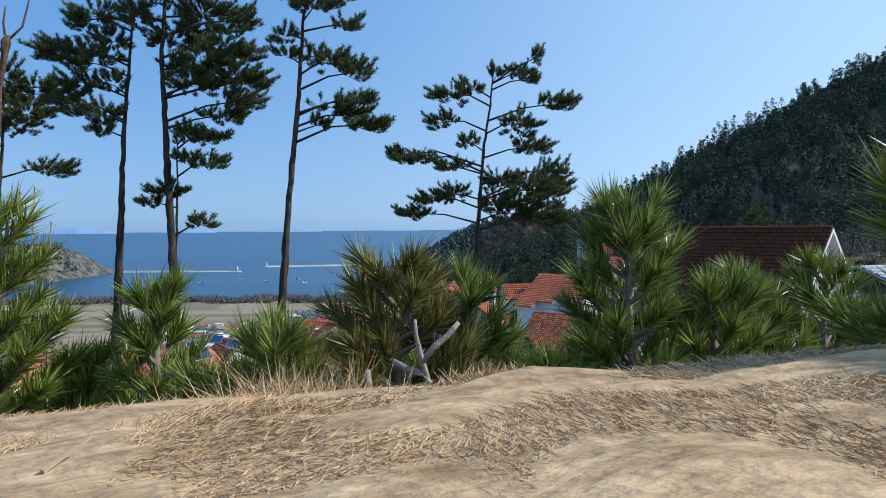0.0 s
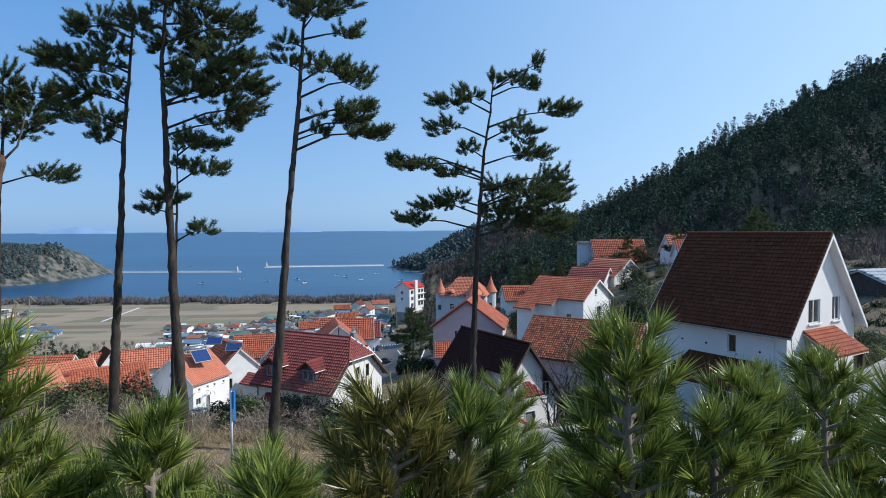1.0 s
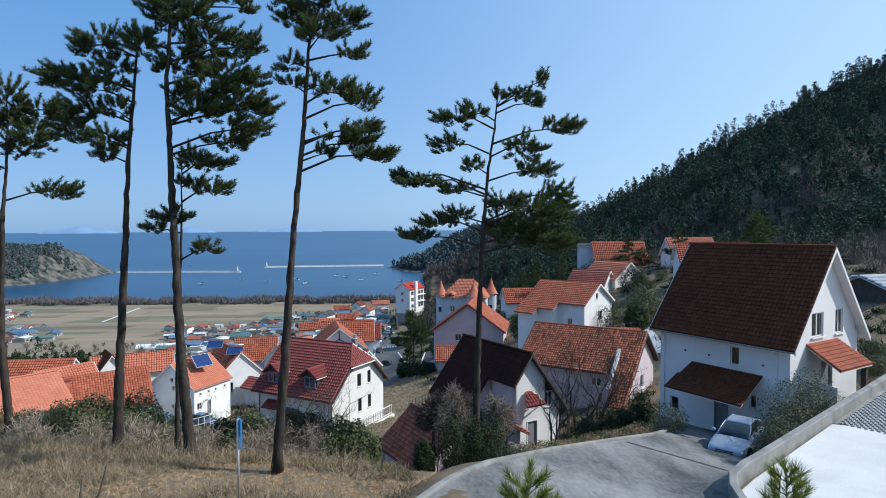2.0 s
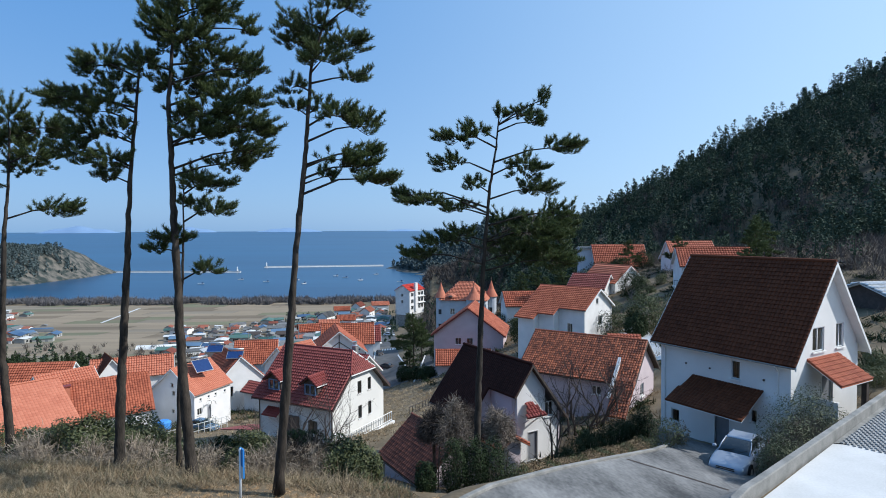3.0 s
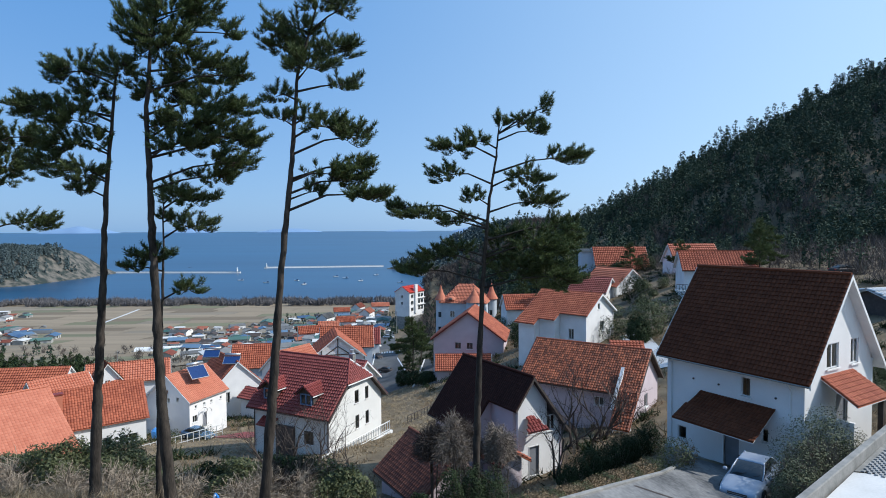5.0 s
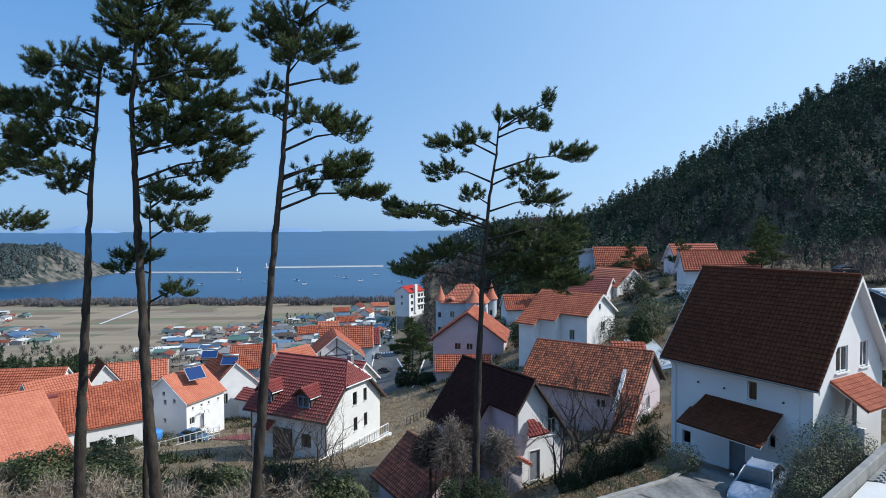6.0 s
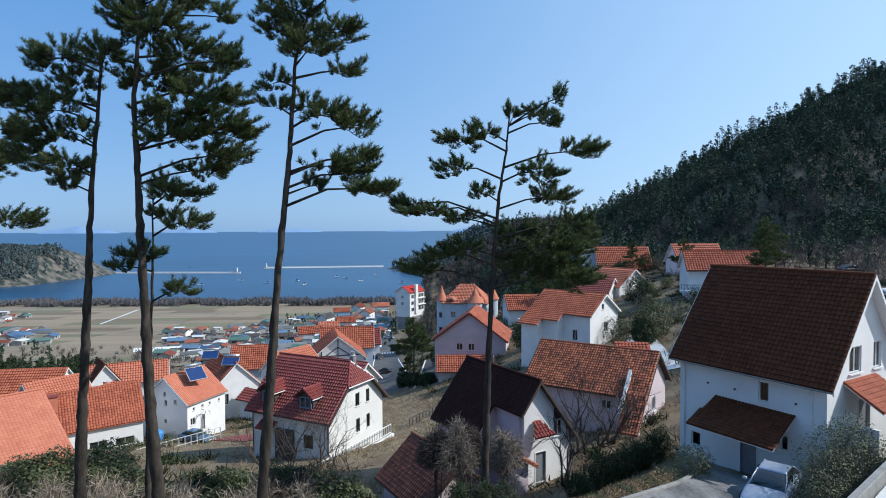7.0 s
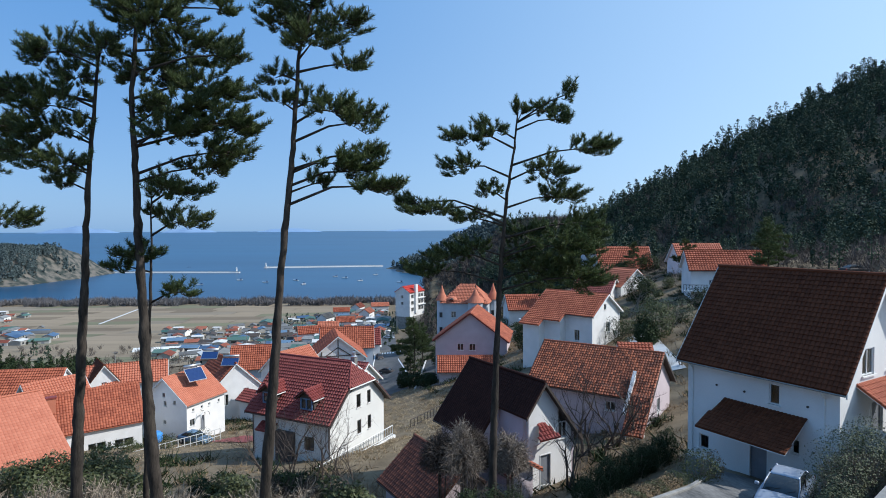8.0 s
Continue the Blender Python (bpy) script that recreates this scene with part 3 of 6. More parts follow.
        part("bay_wall", Build().add(side, [(0, 3, 2, 1), (4, 5, 6, 7), (0, 1, 5, 4), (1, 2, 6, 5), (2, 3, 7, 6), (3, 0, 4, 7)]), wall, root)
    roof_slope(root, f, roof, *tile, pieces=pieces, near=Vector((L / 2, -W / 4, ze)), soffit=verge, relief=relief)
    roof_slope(root, g, roof, *tile, soffit=verge, relief=relief)
    if c:
        h = [(L / 2 + 0.02, -bw, zr - bdrop), (L / 2 + 0.02, bw, zr - bdrop), (L / 2 - c, 0, zr + 0.01)]
        roof_slope(root, h, roof, *tile, soffit=verge)
        for s, cap in ((-1, roof), (1, M["trim"])):
            ridge_cap(root, (L / 2 - c, 0, zr + 0.06), (L / 2, s * bw, zr - bdrop + 0.08), cap, 0.11)
        part("gutter", Build().tube([(L / 2 + 0.07, -bw - 0.05, zr - bdrop - 0.06), (L / 2 + 0.07, bw, zr - bdrop - 0.06)], [0.065, 0.065], 6), M["trim"], root)
    ridge_cap(root, (-L / 2, 0, zr + 0.05), (L / 2 - c, 0, zr + 0.05), roof)
    if boards:
        for sx in (-1, 1):
            for sy in (-1, 1):
                y0 = bw if (c and sx > 0) else 0.0
                foot_y = -notch[1] if notch and sx > 0 and sy < 0 else W / 2
                p, q = Vector((sx * (L / 2 + 0.025), sy * foot_y, zr - k * foot_y - 0.02)), Vector((sx * (L / 2 + 0.025), sy * y0, zr - k * y0 - 0.02))
                bd = Build()
                vs = [p + Vector((-0.03, 0, 0.05)), q + Vector((-0.03, 0, 0.05)), q + Vector((-0.03, 0, -0.2)), p + Vector((-0.03, 0, -0.2))]
                vs += [v + Vector((0.06, 0, 0)) for v in vs]
                bd.add(vs, [(0, 1, 2, 3), (7, 6, 5, 4), (0, 4, 5, 1), (2, 6, 7, 3), (0, 3, 7, 4), (1, 5, 6, 2)])
                part("bargeboard", bd, verge, root)
    for s in (-1, 1):
        gx1 = notch[0] + 0.25 if notch and s < 0 else L / 2
        part("gutter", Build().tube([(-L / 2, s * (W / 2 + 0.05), ze - 0.08), (gx1, s * (W / 2 + 0.05), ze - 0.08)], [0.05, 0.05], 6), M["kerb"] if verge is M["trim"] else verge, root)
    return root


def canopy(parent, x0, x1, y_wall, out, z_top, z_low, roof, turn=0.0, ends=0.0, brackets=True, tile=(0.26, 0.3), relief=1.0):
    """A lean-to tiled canopy on a wall; local frame turned by turn about the house's middle; ends: hip inset at the top."""
    m = pose(0, 0, 0, 0, 0, turn)
    quad = [(x0, y_wall - out, z_low), (x1, y_wall - out, z_low), (x1 - ends, y_wall, z_top), (x0 + ends, y_wall, z_top)]
    c = roof_slope(parent, [m @ Vector(p) for p in quad], roof, *tile, name="canopy", thick=0.1, relief=relief)
    if brackets:
        for x in (x0 + 0.5, x1 - 0.5):
            b = Build().tube([m @ Vector((x, y_wall, z_low - 0.7)), m @ Vector((x, y_wall - out + 0.15, z_low - 0.05))], [0.05, 0.05], 6)
            part("bracket", b, M["trim"], c)
    return c


# the large white house below the drive
bh = gable_house("house", "large white two-storey house with a dark brown tiled gable roof", (18.67, 36.19, -11.43), -58.9, 8.92, 7.88, 6.1, 11.3, M["white"], M["tile_brown"], tile=(0.23, 0.27), relief=0.75,
                 front=((3.75, 0.1, 0.9, 2.6, "door"), (0.75, 1.2, 0.6, 0.8, "window"), (5.85, 2.5, 0.4, 0.75, "window"), (4.7, 4.7, 0.55, 1.05, "window")),
                 right=((2.05, 6.5, 1.2, 1.3, "window"), (4.5, 6.5, 0.85, 1.35, "window"), (3.0, 3.0, 1.2, 2.1, "door")), pieces=300)
canopy(bh, -1.95, 2.75, -3.44, 2.3, 4.4, 3.2, M["tile_brown"], ends=0.2, brackets=False, tile=(0.19, 0.22), relief=0.5)
canopy(bh, -2.0, 1.3, -4.02, 1.7, 6.15, 5.1, M["tile_orange"], turn=90, brackets=False, tile=(0.22, 0.26), relief=0.8)
pw = part("plinth", Build().box(-4.1, 4.1, -3.62, -3.44, -0.6, 0.55), M["kerb"], bh)
for x, z0, z1 in ((3.35, 0.5, 5.6), (-3.7, 0.3, 5.7)):
    part("downpipe", Build().tube([(x, -3.52, z0), (x, -3.52, z1), (x, -3.9, z1 + 0.35)], [0.045] * 3, 7), M["trim"], bh)
for x in (-2.2, -0.6, 2.6):
    part("vent", Build().tube([(x, -3.47, 5.0), (x, -3.54, 5.0)], [0.06, 0.06], 8), M["dark"], bh)
part("post", Build().box(5.35, 5.6, 0.9, 1.15, 2.0, 5.05), M["dark"], bh)
part("porch_wall", Build().box(4.05, 5.5, -1.85, -1.65, 2.0, 4.2), M["white"], bh)

# the pink house with the dark roof
dk = gable_house("house", "pink rendered house with a nearly black tiled roof", (3.94, 47.13, -15.5), -58.9, 9.15, 6.83, 3.0, 7.4, M["pink"], M["tile_black"], verge=M["dark"],
                 right=((1.25, 0.2, 0.9, 2.1, "door"), (2.9, 3.2, 0.8, 1.1, "window")), gable=M["white"], notch=(1.2, -1.65), tile=(0.22, 0.26), relief=0.6)
canopy(dk, -1.0, 0.9, -4.13, 1.0, 4.6, 3.75, M["tile_red"], turn=90, ends=0.75)
# low tiled outbuilding in front of it
gable_house("outbuilding", "low outbuilding with a rust-red tiled roof", (-0.9, 42.0, -16.7), -58.9, 6.6, 5.8, 2.0, 4.5, M["pink"], M["tile_rust"], boards=False, verge=M["dark"], tile=(0.25, 0.3), relief=0.8)
gable_house("outbuilding", "small porch wing with an orange tiled roof", (4.0, 42.6, -15.7), -58.9, 3.0, 2.6, 2.2, 3.0, M["pink"], M["tile_orange"], boards=False, verge=M["dark"])

# the pink house with the mottled orange roof
ph = gable_house("house", "pale pink house with mottled orange tiles and a porch", (14.2, 58.77, -16.5), -34.5, 11.5, 8.4, 4.4, 7.7, M["pink"], M["tile_mixed"], verge=M["dark"], tile=(0.24, 0.28),
                 front=((7.0, 3.0, 0.9, 0.8, "window"), (6.6, 0.5, 0.7, 0.7, "window")), right=((3.0, 2.5, 1.1, 1.2, "window"), (1.4, 0.2, 0.9, 2.0, "door")))
roof_slope(ph, [(4.05, -6.8, 2.2), (5.8, -6.8, 2.2), (5.8, -3.9, 4.72), (4.05, -3.9, 4.72)], M["tile_mixed"], 0.24, 0.28)
part("porch_wall", Build().add([(3.74, -2.4, 6.4), (3.74, -5.6, 3.38), (3.74, -3.9, 3.38), (4.02, -2.4, 6.4), (4.02, -5.6, 3.38), (4.02, -3.9, 3.38)], [(0, 1, 2), (5, 4, 3), (0, 3, 4, 1), (1, 4, 5, 2), (2, 5, 3, 0)]), M["white"], ph)
for x in (4.1, 5.6):
    part("porch_post", Build().box(x, x + 0.2, -6.5, -6.3, -0.8, 2.3), M["white"], ph)

# the white house with the stepped front
wh = gable_house("house", "tall white house with an orange tiled roof and a stepped front", (20.3, 95.9, -18.0), -43.5, 11.2, 9.2, 7.4, 10.35, M["white"], M["tile_orange"], tile=(0.36, 0.45),
                 front=((7.3, 3.6, 0.9, 1.6, "window"),), right=((4.2, 4.6, 1.2, 1.5, "window"), (3.5, 8.0, 0.7, 0.9, "window"), (7.6, 1.2, 0.9, 1.2, "window")))
part("wall", Build().box(-5.2, 0.6, -5.6, -4.0, -1.5, 6.9), M["white"], wh)
part("wall", Build().box(-5.2, -2.2, -6.9, -5.59, -1.5, 6.2), M["white"], wh)
roof_slope(wh, [(-5.6, -6.2, 6.55), (0.9, -6.2, 6.55), (0.9, -4.4, 7.55), (-5.6, -4.4, 7.55)], M["tile_orange"], 0.36, 0.45)
roof_slope(wh, [(-5.6, -7.5, 5.8), (-1.9, -7.5, 5.8), (-1.9, -6.1, 6.6), (-5.6, -6.1, 6.6)], M["tile_orange"], 0.36, 0.45)

# the cream house with the red half-hipped roof and dormers
rh = gable_house("house", "cream house with a red tiled half-hipped roof and dormers", (-13.27, 64.09, -19.5), -27.2, 10.6, 10.27, 3.8, 8.5, M["cream"], M["tile_red"], over_g=0.5, over_e=0.6, clip=1.35, verge=M["dark"],
                 right=((4.2, 4.15, 0.7, 1.3, "window"), (6.05, 4.15, 0.6, 1.3, "window"), (4.3, 1.5, 0.65, 1.35, "window"), (6.1, 1.5, 0.6, 1.35, "window")),
                 front=((3.0, 0.9, 1.2, 1.3, "window"), (6.5, 0.9, 1.2, 1.3, "window")))


def dormer(parent, x, y, w, z0, h, roof, wall, run=2.2):
    d = part("dormer", Build().box(x - w / 2, x + w / 2, y + 0.06, y + run, z0 - 0.3, z0 + h), wall, parent)
    win = Build()
    for u0, u1, v0, v1 in ((-0.42, 0.42, 0.1, 0.2), (-0.42, 0.42, 0.9, 1.0), (-0.42, -0.34, 0.2, 0.9), (0.34, 0.42, 0.2, 0.9), (-0.04, 0.04, 0.2, 0.9)):
        win.box(x + u0 * w, x + u1 * w, y - 0.06, y + 0.055, z0 + v0 * h, z0 + v1 * h)
    part("dormer_window", win, M["blue_frame"], d)
    part("dormer_glass", Build().box(x - w * 0.34, x + w * 0.34, y + 0.02, y + 0.05, z0 + 0.2 * h, z0 + 0.9 * h), M["car_glass"], d)
    k = w / 2 + 0.28
    for s in (-1, 1):
        quad = [(x + s * k, y - 0.4, z0 + h - 0.08), (x + s * k, y + run + 1.2, z0 + h - 0.08), (x, y + run + 1.2, z0 + h + k * 0.7), (x, y - 0.4, z0 + h + k * 0.7)]
        if s < 0:
            quad = [quad[1], quad[0], quad[3], quad[2]]
        roof_slope(d, quad, roof, 0.3, 0.36, name="dormer_roof", thick=0.1, soffit=M["dark"])
        part("dormer_gutter", Build().tube([(x + s * (k + 0.03), y - 0.4, z0 + h - 0.12), (x + s * (k + 0.03), y + run * 0.6, z0 + h - 0.12)], [0.05, 0.05], 6), M["trim"], d)
    part("dormer_gable", Build().add([(x - k, y - 0.02, z0 + h - 0.1), (x + k, y - 0.02, z0 + h - 0.1), (x, y - 0.02, z0 + h + k * 0.62), (x - k, y + 0.2, z0 + h - 0.1), (x + k, y + 0.2, z0 + h - 0.1), (x, y + 0.2, z0 + h + k * 0.62)], [(0, 1, 2), (5, 4, 3), (0, 3, 4, 1), (1, 4, 5, 2), (2, 5, 3, 0)]), wall, d)
    ridge_cap(d, (x, y - 0.42, z0 + h + k * 0.7 + 0.04), (x, y + run + 0.5, z0 + h + k * 0.7 + 0.04), roof, 0.1)


dormer(rh, 1.9, -4.35, 1.7, 4.55, 1.25, M["tile_red"], M["dark"])
dormer(rh, -2.9, -4.35, 1.7, 4.55, 1.25, M["tile_red"], M["dark"])
chim = part("chimney", Build().box(3.0, 3.5, 1.2, 1.7, 6.0, 8.7), M["kerb"], rh)
part("chimney_pot", Build().lathe([(0.3, 8.7), (0.34, 8.8), (0.2, 8.9), (0.2, 9.2), (0.24, 9.25)], 3.25, 1.45, 12), M["steel"], chim)
canopy(rh, -3.6, -1.6, -4.53, 1.0, 2.9, 2.3, M["tile_red"])
part("porch", Build().box(-1.5, 0.6, -5.0, -4.54, -0.5, 2.4), M["dark"], rh)
for x in (-4.72, 4.72):
    part("downpipe", Build().tube([(x, -4.62, -0.3), (x, -4.62, 3.6), (x, -5.0, 3.85)], [0.05] * 3, 7), M["dark"], rh)

# the white house with the solar collector
wsh = gable_house("house", "white two-storey house with an orange roof and arched porch", (-37.07, 86.13, -25.2), 70, 7.77, 8.33, 4.2, 7.6, M["white"], M["tile_salmon"], relief=0.6, over_g=0.25, over_e=0.3,
                  front=((0.55, 1.2, 0.9, 0.95, "window"), (2.45, 0.1, 0.75, 2.0, "door"), (1.0, 3.1, 0.4, 0.4, "window"), (2.6, 3.1, 0.4, 0.4, "window"), (4.0, 3.1, 0.4, 0.4, "window"), (5.9, 3.1, 0.4, 0.4, "window")),
                  left=((3.6, 5.0, 0.45, 0.6, "window"), (3.8, 3.8, 0.5, 0.7, "window"), (5.4, 4.1, 0.5, 0.6, "window"), (3.7, 1.3, 0.5, 0.6, "window")))
arch = Build()
for s in (0, 1):
    arch.tube([(-1.1 + 0.85 * math.cos(a), -3.9 - 0.75 * s, 2.15 + 0.75 * math.sin(a)) for a in [math.pi * i / 10 for i in range(11)]], [0.07] * 11, 6)
part("porch_arch", arch, M["trim"], wsh)


def collector(at, yaw, tilt, w, h, label):
    """A solar water heater: tilted panel with a tank along its top edge."""
    root = thing("solar_heater", pose(*at, tilt, 0, yaw), label, "solar heater", "solar water heaters on the roofs")
    b = Build().box(-w / 2, w / 2, 0, h, 0, 0.1)
    part("panel", b, M["solar"], root)
    fr = Build()
    for a in ((-w / 2 - 0.06, -w / 2, -0.06, h + 0.06), (w / 2, w / 2 + 0.06, -0.06, h + 0.06), (-w / 2, w / 2, -0.06, 0), (-w / 2, w / 2, h, h + 0.06)):
        fr.box(a[0], a[1], a[2], a[3], -0.02, 0.14)
    part("frame", fr, M["steel"], root)
    part("tank", Build().tube([(-w / 2, h + 0.3, 0.3), (w / 2, h + 0.3, 0.3)], [0.2, 0.2], 12), M["steel"], root, smooth=True)
    part("stand", Build().tube([(-w / 2, h, 0), (-w / 2, h + 0.2, -1.0)], [0.03, 0.03], 5).tube([(w / 2, h, 0), (w / 2, h + 0.2, -1.0)], [0.03, 0.03], 5), M["steel"], root)
    return root


collector((-34.4, 84.5, -18.4), 50, 42, 2.4, 2.1, "blue solar water heater standing on an orange roof")

# long house with orange roof, and its neighbours
lh = gable_house("house", "long white house with an orange tiled roof", (-45.6, 74.6, -26.2), 38.8, 14.8, 6.4, 4.8, 9.0, M["white"], M["tile_orange"], over_g=0.3, over_e=0.3, tile=(0.3, 0.34), relief=0.85, verge=M["tile_orange"],
                 front=((8.3, 2.1, 1.9, 1.0, "window"), (11.1, 2.0, 2.1, 1.0, "window")))
part("chimney", Build().box(-2.6, -1.7, -1.5, -0.7, 6.5, 8.9), M["tile_salmon"], lh)
part("chimney_cap", Build().box(-2.7, -1.6, -1.6, -0.6, 8.9, 9.05), M["tile_red"], lh)
gable_house("house", "house with a large salmon-coloured tiled roof", (-44.5, 57.5, -20.5), 52, 12, 17.0, 1.9, 6.9, M["white"], M["tile_salmon"], relief=0.3, verge=M["tile_salmon"])
gable_house("house", "white house with an orange gable roof further down", (-79.0, 114.0, -33.0), 8, 14, 10, 5.0, 9.3, M["white"], M["tile_orange"], tile=(0.45, 0.6))
gable_house("house", "pale house with a salmon cross gable roof", (-62.0, 96.0, -29.0), 55, 9, 8, 4.4, 8.0, M["blue_wall"], M["tile_salmon"], tile=(0.4, 0.5), right=((2.5, 1.5, 1.2, 1.2, "window"),))
gable_house("house", "white house with a salmon roof and dark gable", (-62.5, 118.0, -32.0), 25, 15, 8, 5.2, 8.4, M["white"], M["tile_salmon"], tile=(0.45, 0.6))
gable_house("house", "house with a dark brown gable and round window", (-66.0, 115.5, -32.0), -50, 7, 7, 4.6, 9.2, M["white"], M["tile_brown"], tile=(0.45, 0.6), right=((2.6, 5.0, 0.9, 1.0, "window"),))
mh = gable_house("house", "white house with a dark orange roof and arched windows", (-38.5, 106.0, -30.4), -52, 11, 9, 6.0, 10.4, M["white"], M["tile_orange"], tile=(0.4, 0.5), over_g=0.3,
                 right=((1.8, 3.6, 0.9, 1.8, "window"), (5.2, 4.2, 0.9, 1.8, "window")))
collector((-40.5, 103.5, -19.6), 5, 35, 2.6, 1.6, "blue solar water heater lying on an orange roof")
collector((-36.3, 101.5, -20.3), 5, 35, 2.6, 1.6, "blue solar water heater lying on an orange roof")
gable_house("house", "small red-roofed porch house", (-31.5, 100.0, -28.5), -30, 5, 4, 3.0, 4.4, M["white"], M["tile_red"], tile=(0.4, 0.5))
gable_house("house", "pale blue house with a bright orange roof", (-44.0, 138.0, -36.0), 12, 10, 10, 7.4, 12.0, M["blue_wall"], M["tile_orange"], tile=(0.45, 0.6))
gable_house("house", "house with a salmon hipped roof", (-31.0, 122.0, -30.5), 60, 10, 9, 4.6, 8.8, M["white"], M["tile_salmon"], tile=(0.45, 0.6))
th = gable_house("house", "half-timbered house with an orange gable roof", (-24.0, 132.0, -30.5), -75, 11, 12, 5.6, 10.4, M["white"], M["tile_orange"], tile=(0.45, 0.6), over_g=0.7)
for pts in (((-4.5, 6.2), (4.5, 6.2)), ((0, 5.0), (0, 9.6)), ((-2.6, 6.2), (0, 8.0)), ((2.6, 6.2), (0, 8.0)), ((-3.4, 5.0), (-3.4, 7.2)), ((3.4, 5.0), (3.4, 7.2))):
    (y0, z0), (y1, z1) = pts
    part("timber", Build().tube([(4.83, y0, z0), (4.83, y1, z1)], [0.13, 0.13], 4), M["dark"], th)
gable_house("house", "house with an orange roof and blue-framed terrace", (-27.5, 168.0, -36.0), 8, 15, 11, 6.0, 11.0, M["blue_wall"], M["tile_orange"], tile=(0.5, 0.7), front=((3.0, 2.5, 1.6, 1.8, "window"), (8.0, 2.5, 4.2, 2.0, "window")))
gable_house("house", "house with a faded red roof", (-28.0, 195.0, -41.0), 8, 14, 10, 6.5, 11.0, M["white"], M["tile_red"], tile=(0.6, 0.8))
# red low roof behind the half-hipped house
gable_house("house", "low building with a red tiled roof and grey chimney", (-15.0, 92.0, -24.0), -30, 8, 7, 3.6, 6.6, M["cream"], M["tile_red"], tile=(0.4, 0.5))

# the pink gabled house and its low wing
gh = gable_house("house", "pink gabled house with an orange tiled roof", (5.6, 120.0, -27.5), -100, 12, 14.5, 8.6, 14.0, M["pink"], M["tile_orange"], tile=(0.45, 0.6), over_g=0.6, verge=M["tile_red"],
                 right=((4.2, 6.8, 1.2, 1.3, "window"), (6.5, 6.8, 1.2, 1.3, "window")))
gable_house("outbuilding", "low wing with an orange tiled roof", (3.5, 110.5, -26.8), 0, 10.5, 6, 3.6, 6.0, M["pink"], M["tile_orange"], tile=(0.4, 0.5))
gable_house("house", "low house with an orange roof beside the lane", (21.5, 153.0, -22.0), 5, 13, 9, 4.2, 7.6, M["white"], M["tile_orange"], tile=(0.5, 0.7))


def tower_house(at):
    root = thing("castle_house", pose(*at, 0, 0, -12) @ Matrix.Scale(0.9, 4), "pale blue villa with orange roofs and conical turrets", "house", "houses of the hillside settlement")
    w = Build()
    wall_panel(w, 15.0, lambda u: 14.6, [(3.0, 9.6, 1.6, 2.0), (3.0, 4.6, 1.6, 2.0), (11.2, 9.6, 1.6, 2.0), (11.2, 4.6, 1.6, 2.0)], Matrix.Translation((-7.5, -6, 0)))
    ow = part("wall", w, M["blue_wall"], root)
    for u, z in ((3.0, 9.6), (3.0, 4.6), (11.2, 9.6), (11.2, 4.6)):
        opening(ow, Matrix.Translation((-7.5, -6, 0)), u, z, 1.6, 2.0, "window", M["trim"])
    part("wall", Build().box(-7.5, -7.25, -5.74, 6, -1, 14.6), M["blue_wall"], root)
    part("wall", Build().box(7.25, 7.5, -5.74, 6, -1, 14.6), M["blue_wall"], root)
    part("wall", Build().box(-7.24, 7.24, 5.75, 6, -1, 14.6), M["blue_wall"], root)
    e, r = 14.4, 20.2
    for quad in ([(-8.2, -6.7, e), (8.2, -6.7, e), (2.5, 0, r), (-2.5, 0, r)], [(8.2, 6.7, e), (-8.2, 6.7, e), (-2.5, 0, r), (2.5, 0, r)], [(8.2, -6.7, e), (8.2, 6.7, e), (2.5, 0, r)], [(-8.2, 6.7, e), (-8.2, -6.7, e), (-2.5, 0, r)]):
        roof_slope(root, quad, M["tile_salmon"], 0.5, 0.7)
    for x, y, rad, foot, top, tip in ((3.8, -6.2, 2.6, 0, 14.9, 19.6), (-8.0, -4.5, 1.7, 0, 15.2, 20.4), (8.5, 3.5, 1.8, 0, 15.0, 20.6)):
        t = part("turret", Build().lathe([(rad, foot - 1), (rad, top)], x, y, 20), M["blue_wall"], root, smooth=False)
        part("turret_roof", Build().lathe([(rad + 0.5, top), (rad * 0.55, (top + tip) / 2 - 0.2), (0.06, tip)], x, y, 20), M["tile_salmon"], t)
        part("finial", Build().lathe([(0.08, tip), (0.2, tip + 0.5), (0.04, tip + 1.3)], x, y, 8), M["dark"], t)
        for z in (4.5, 9.5):
            part("turret_window", Build().box(x - 0.5, x + 0.5, y - rad - 0.03, y - rad + 0.25, z, z + 1.7), M["car_glass"], t)
    for x in (-4.2, 5.0):
        eb = part("eyebrow_dormer", Build().lathe([(1.9, 15.4), (1.6, 15.9), (0.9, 16.4), (0.05, 16.6)], x, -4.9, 16), M["tile_salmon"], root)
        part("vent", Build().lathe([(0.9, 15.5), (0.8, 15.85), (0.3, 16.1)], x, -6.0, 12), M["dark"], eb)
    return root


tower_house((7.0, 186.0, -33.0))
# the pale three-storey block with a bright red roof by the harbour road
bb = gable_house("apartment_block", "white three-storey block with a bright red roof", (-17.5, 305.0, -40.0), 62, 15, 9, 10.5, 13.5, M["white"], M["red_roof"], tile=(1.0, 1.4), over_g=0.3, over_e=0.3,
                 front=tuple((u, z, 2.4, 1.8, "window") for u in (1.5, 8.5, 11.4) for z in (1.2, 4.5, 7.8)), left=((3.4, 4.5, 1.2, 1.5, "window"), (3.4, 7.8, 1.2, 1.5, "window")))
part("plinth", Build().box(-7.1, 7.1, -4.1, 4.1, -12.0, -1.3), M["kerb"], bb)
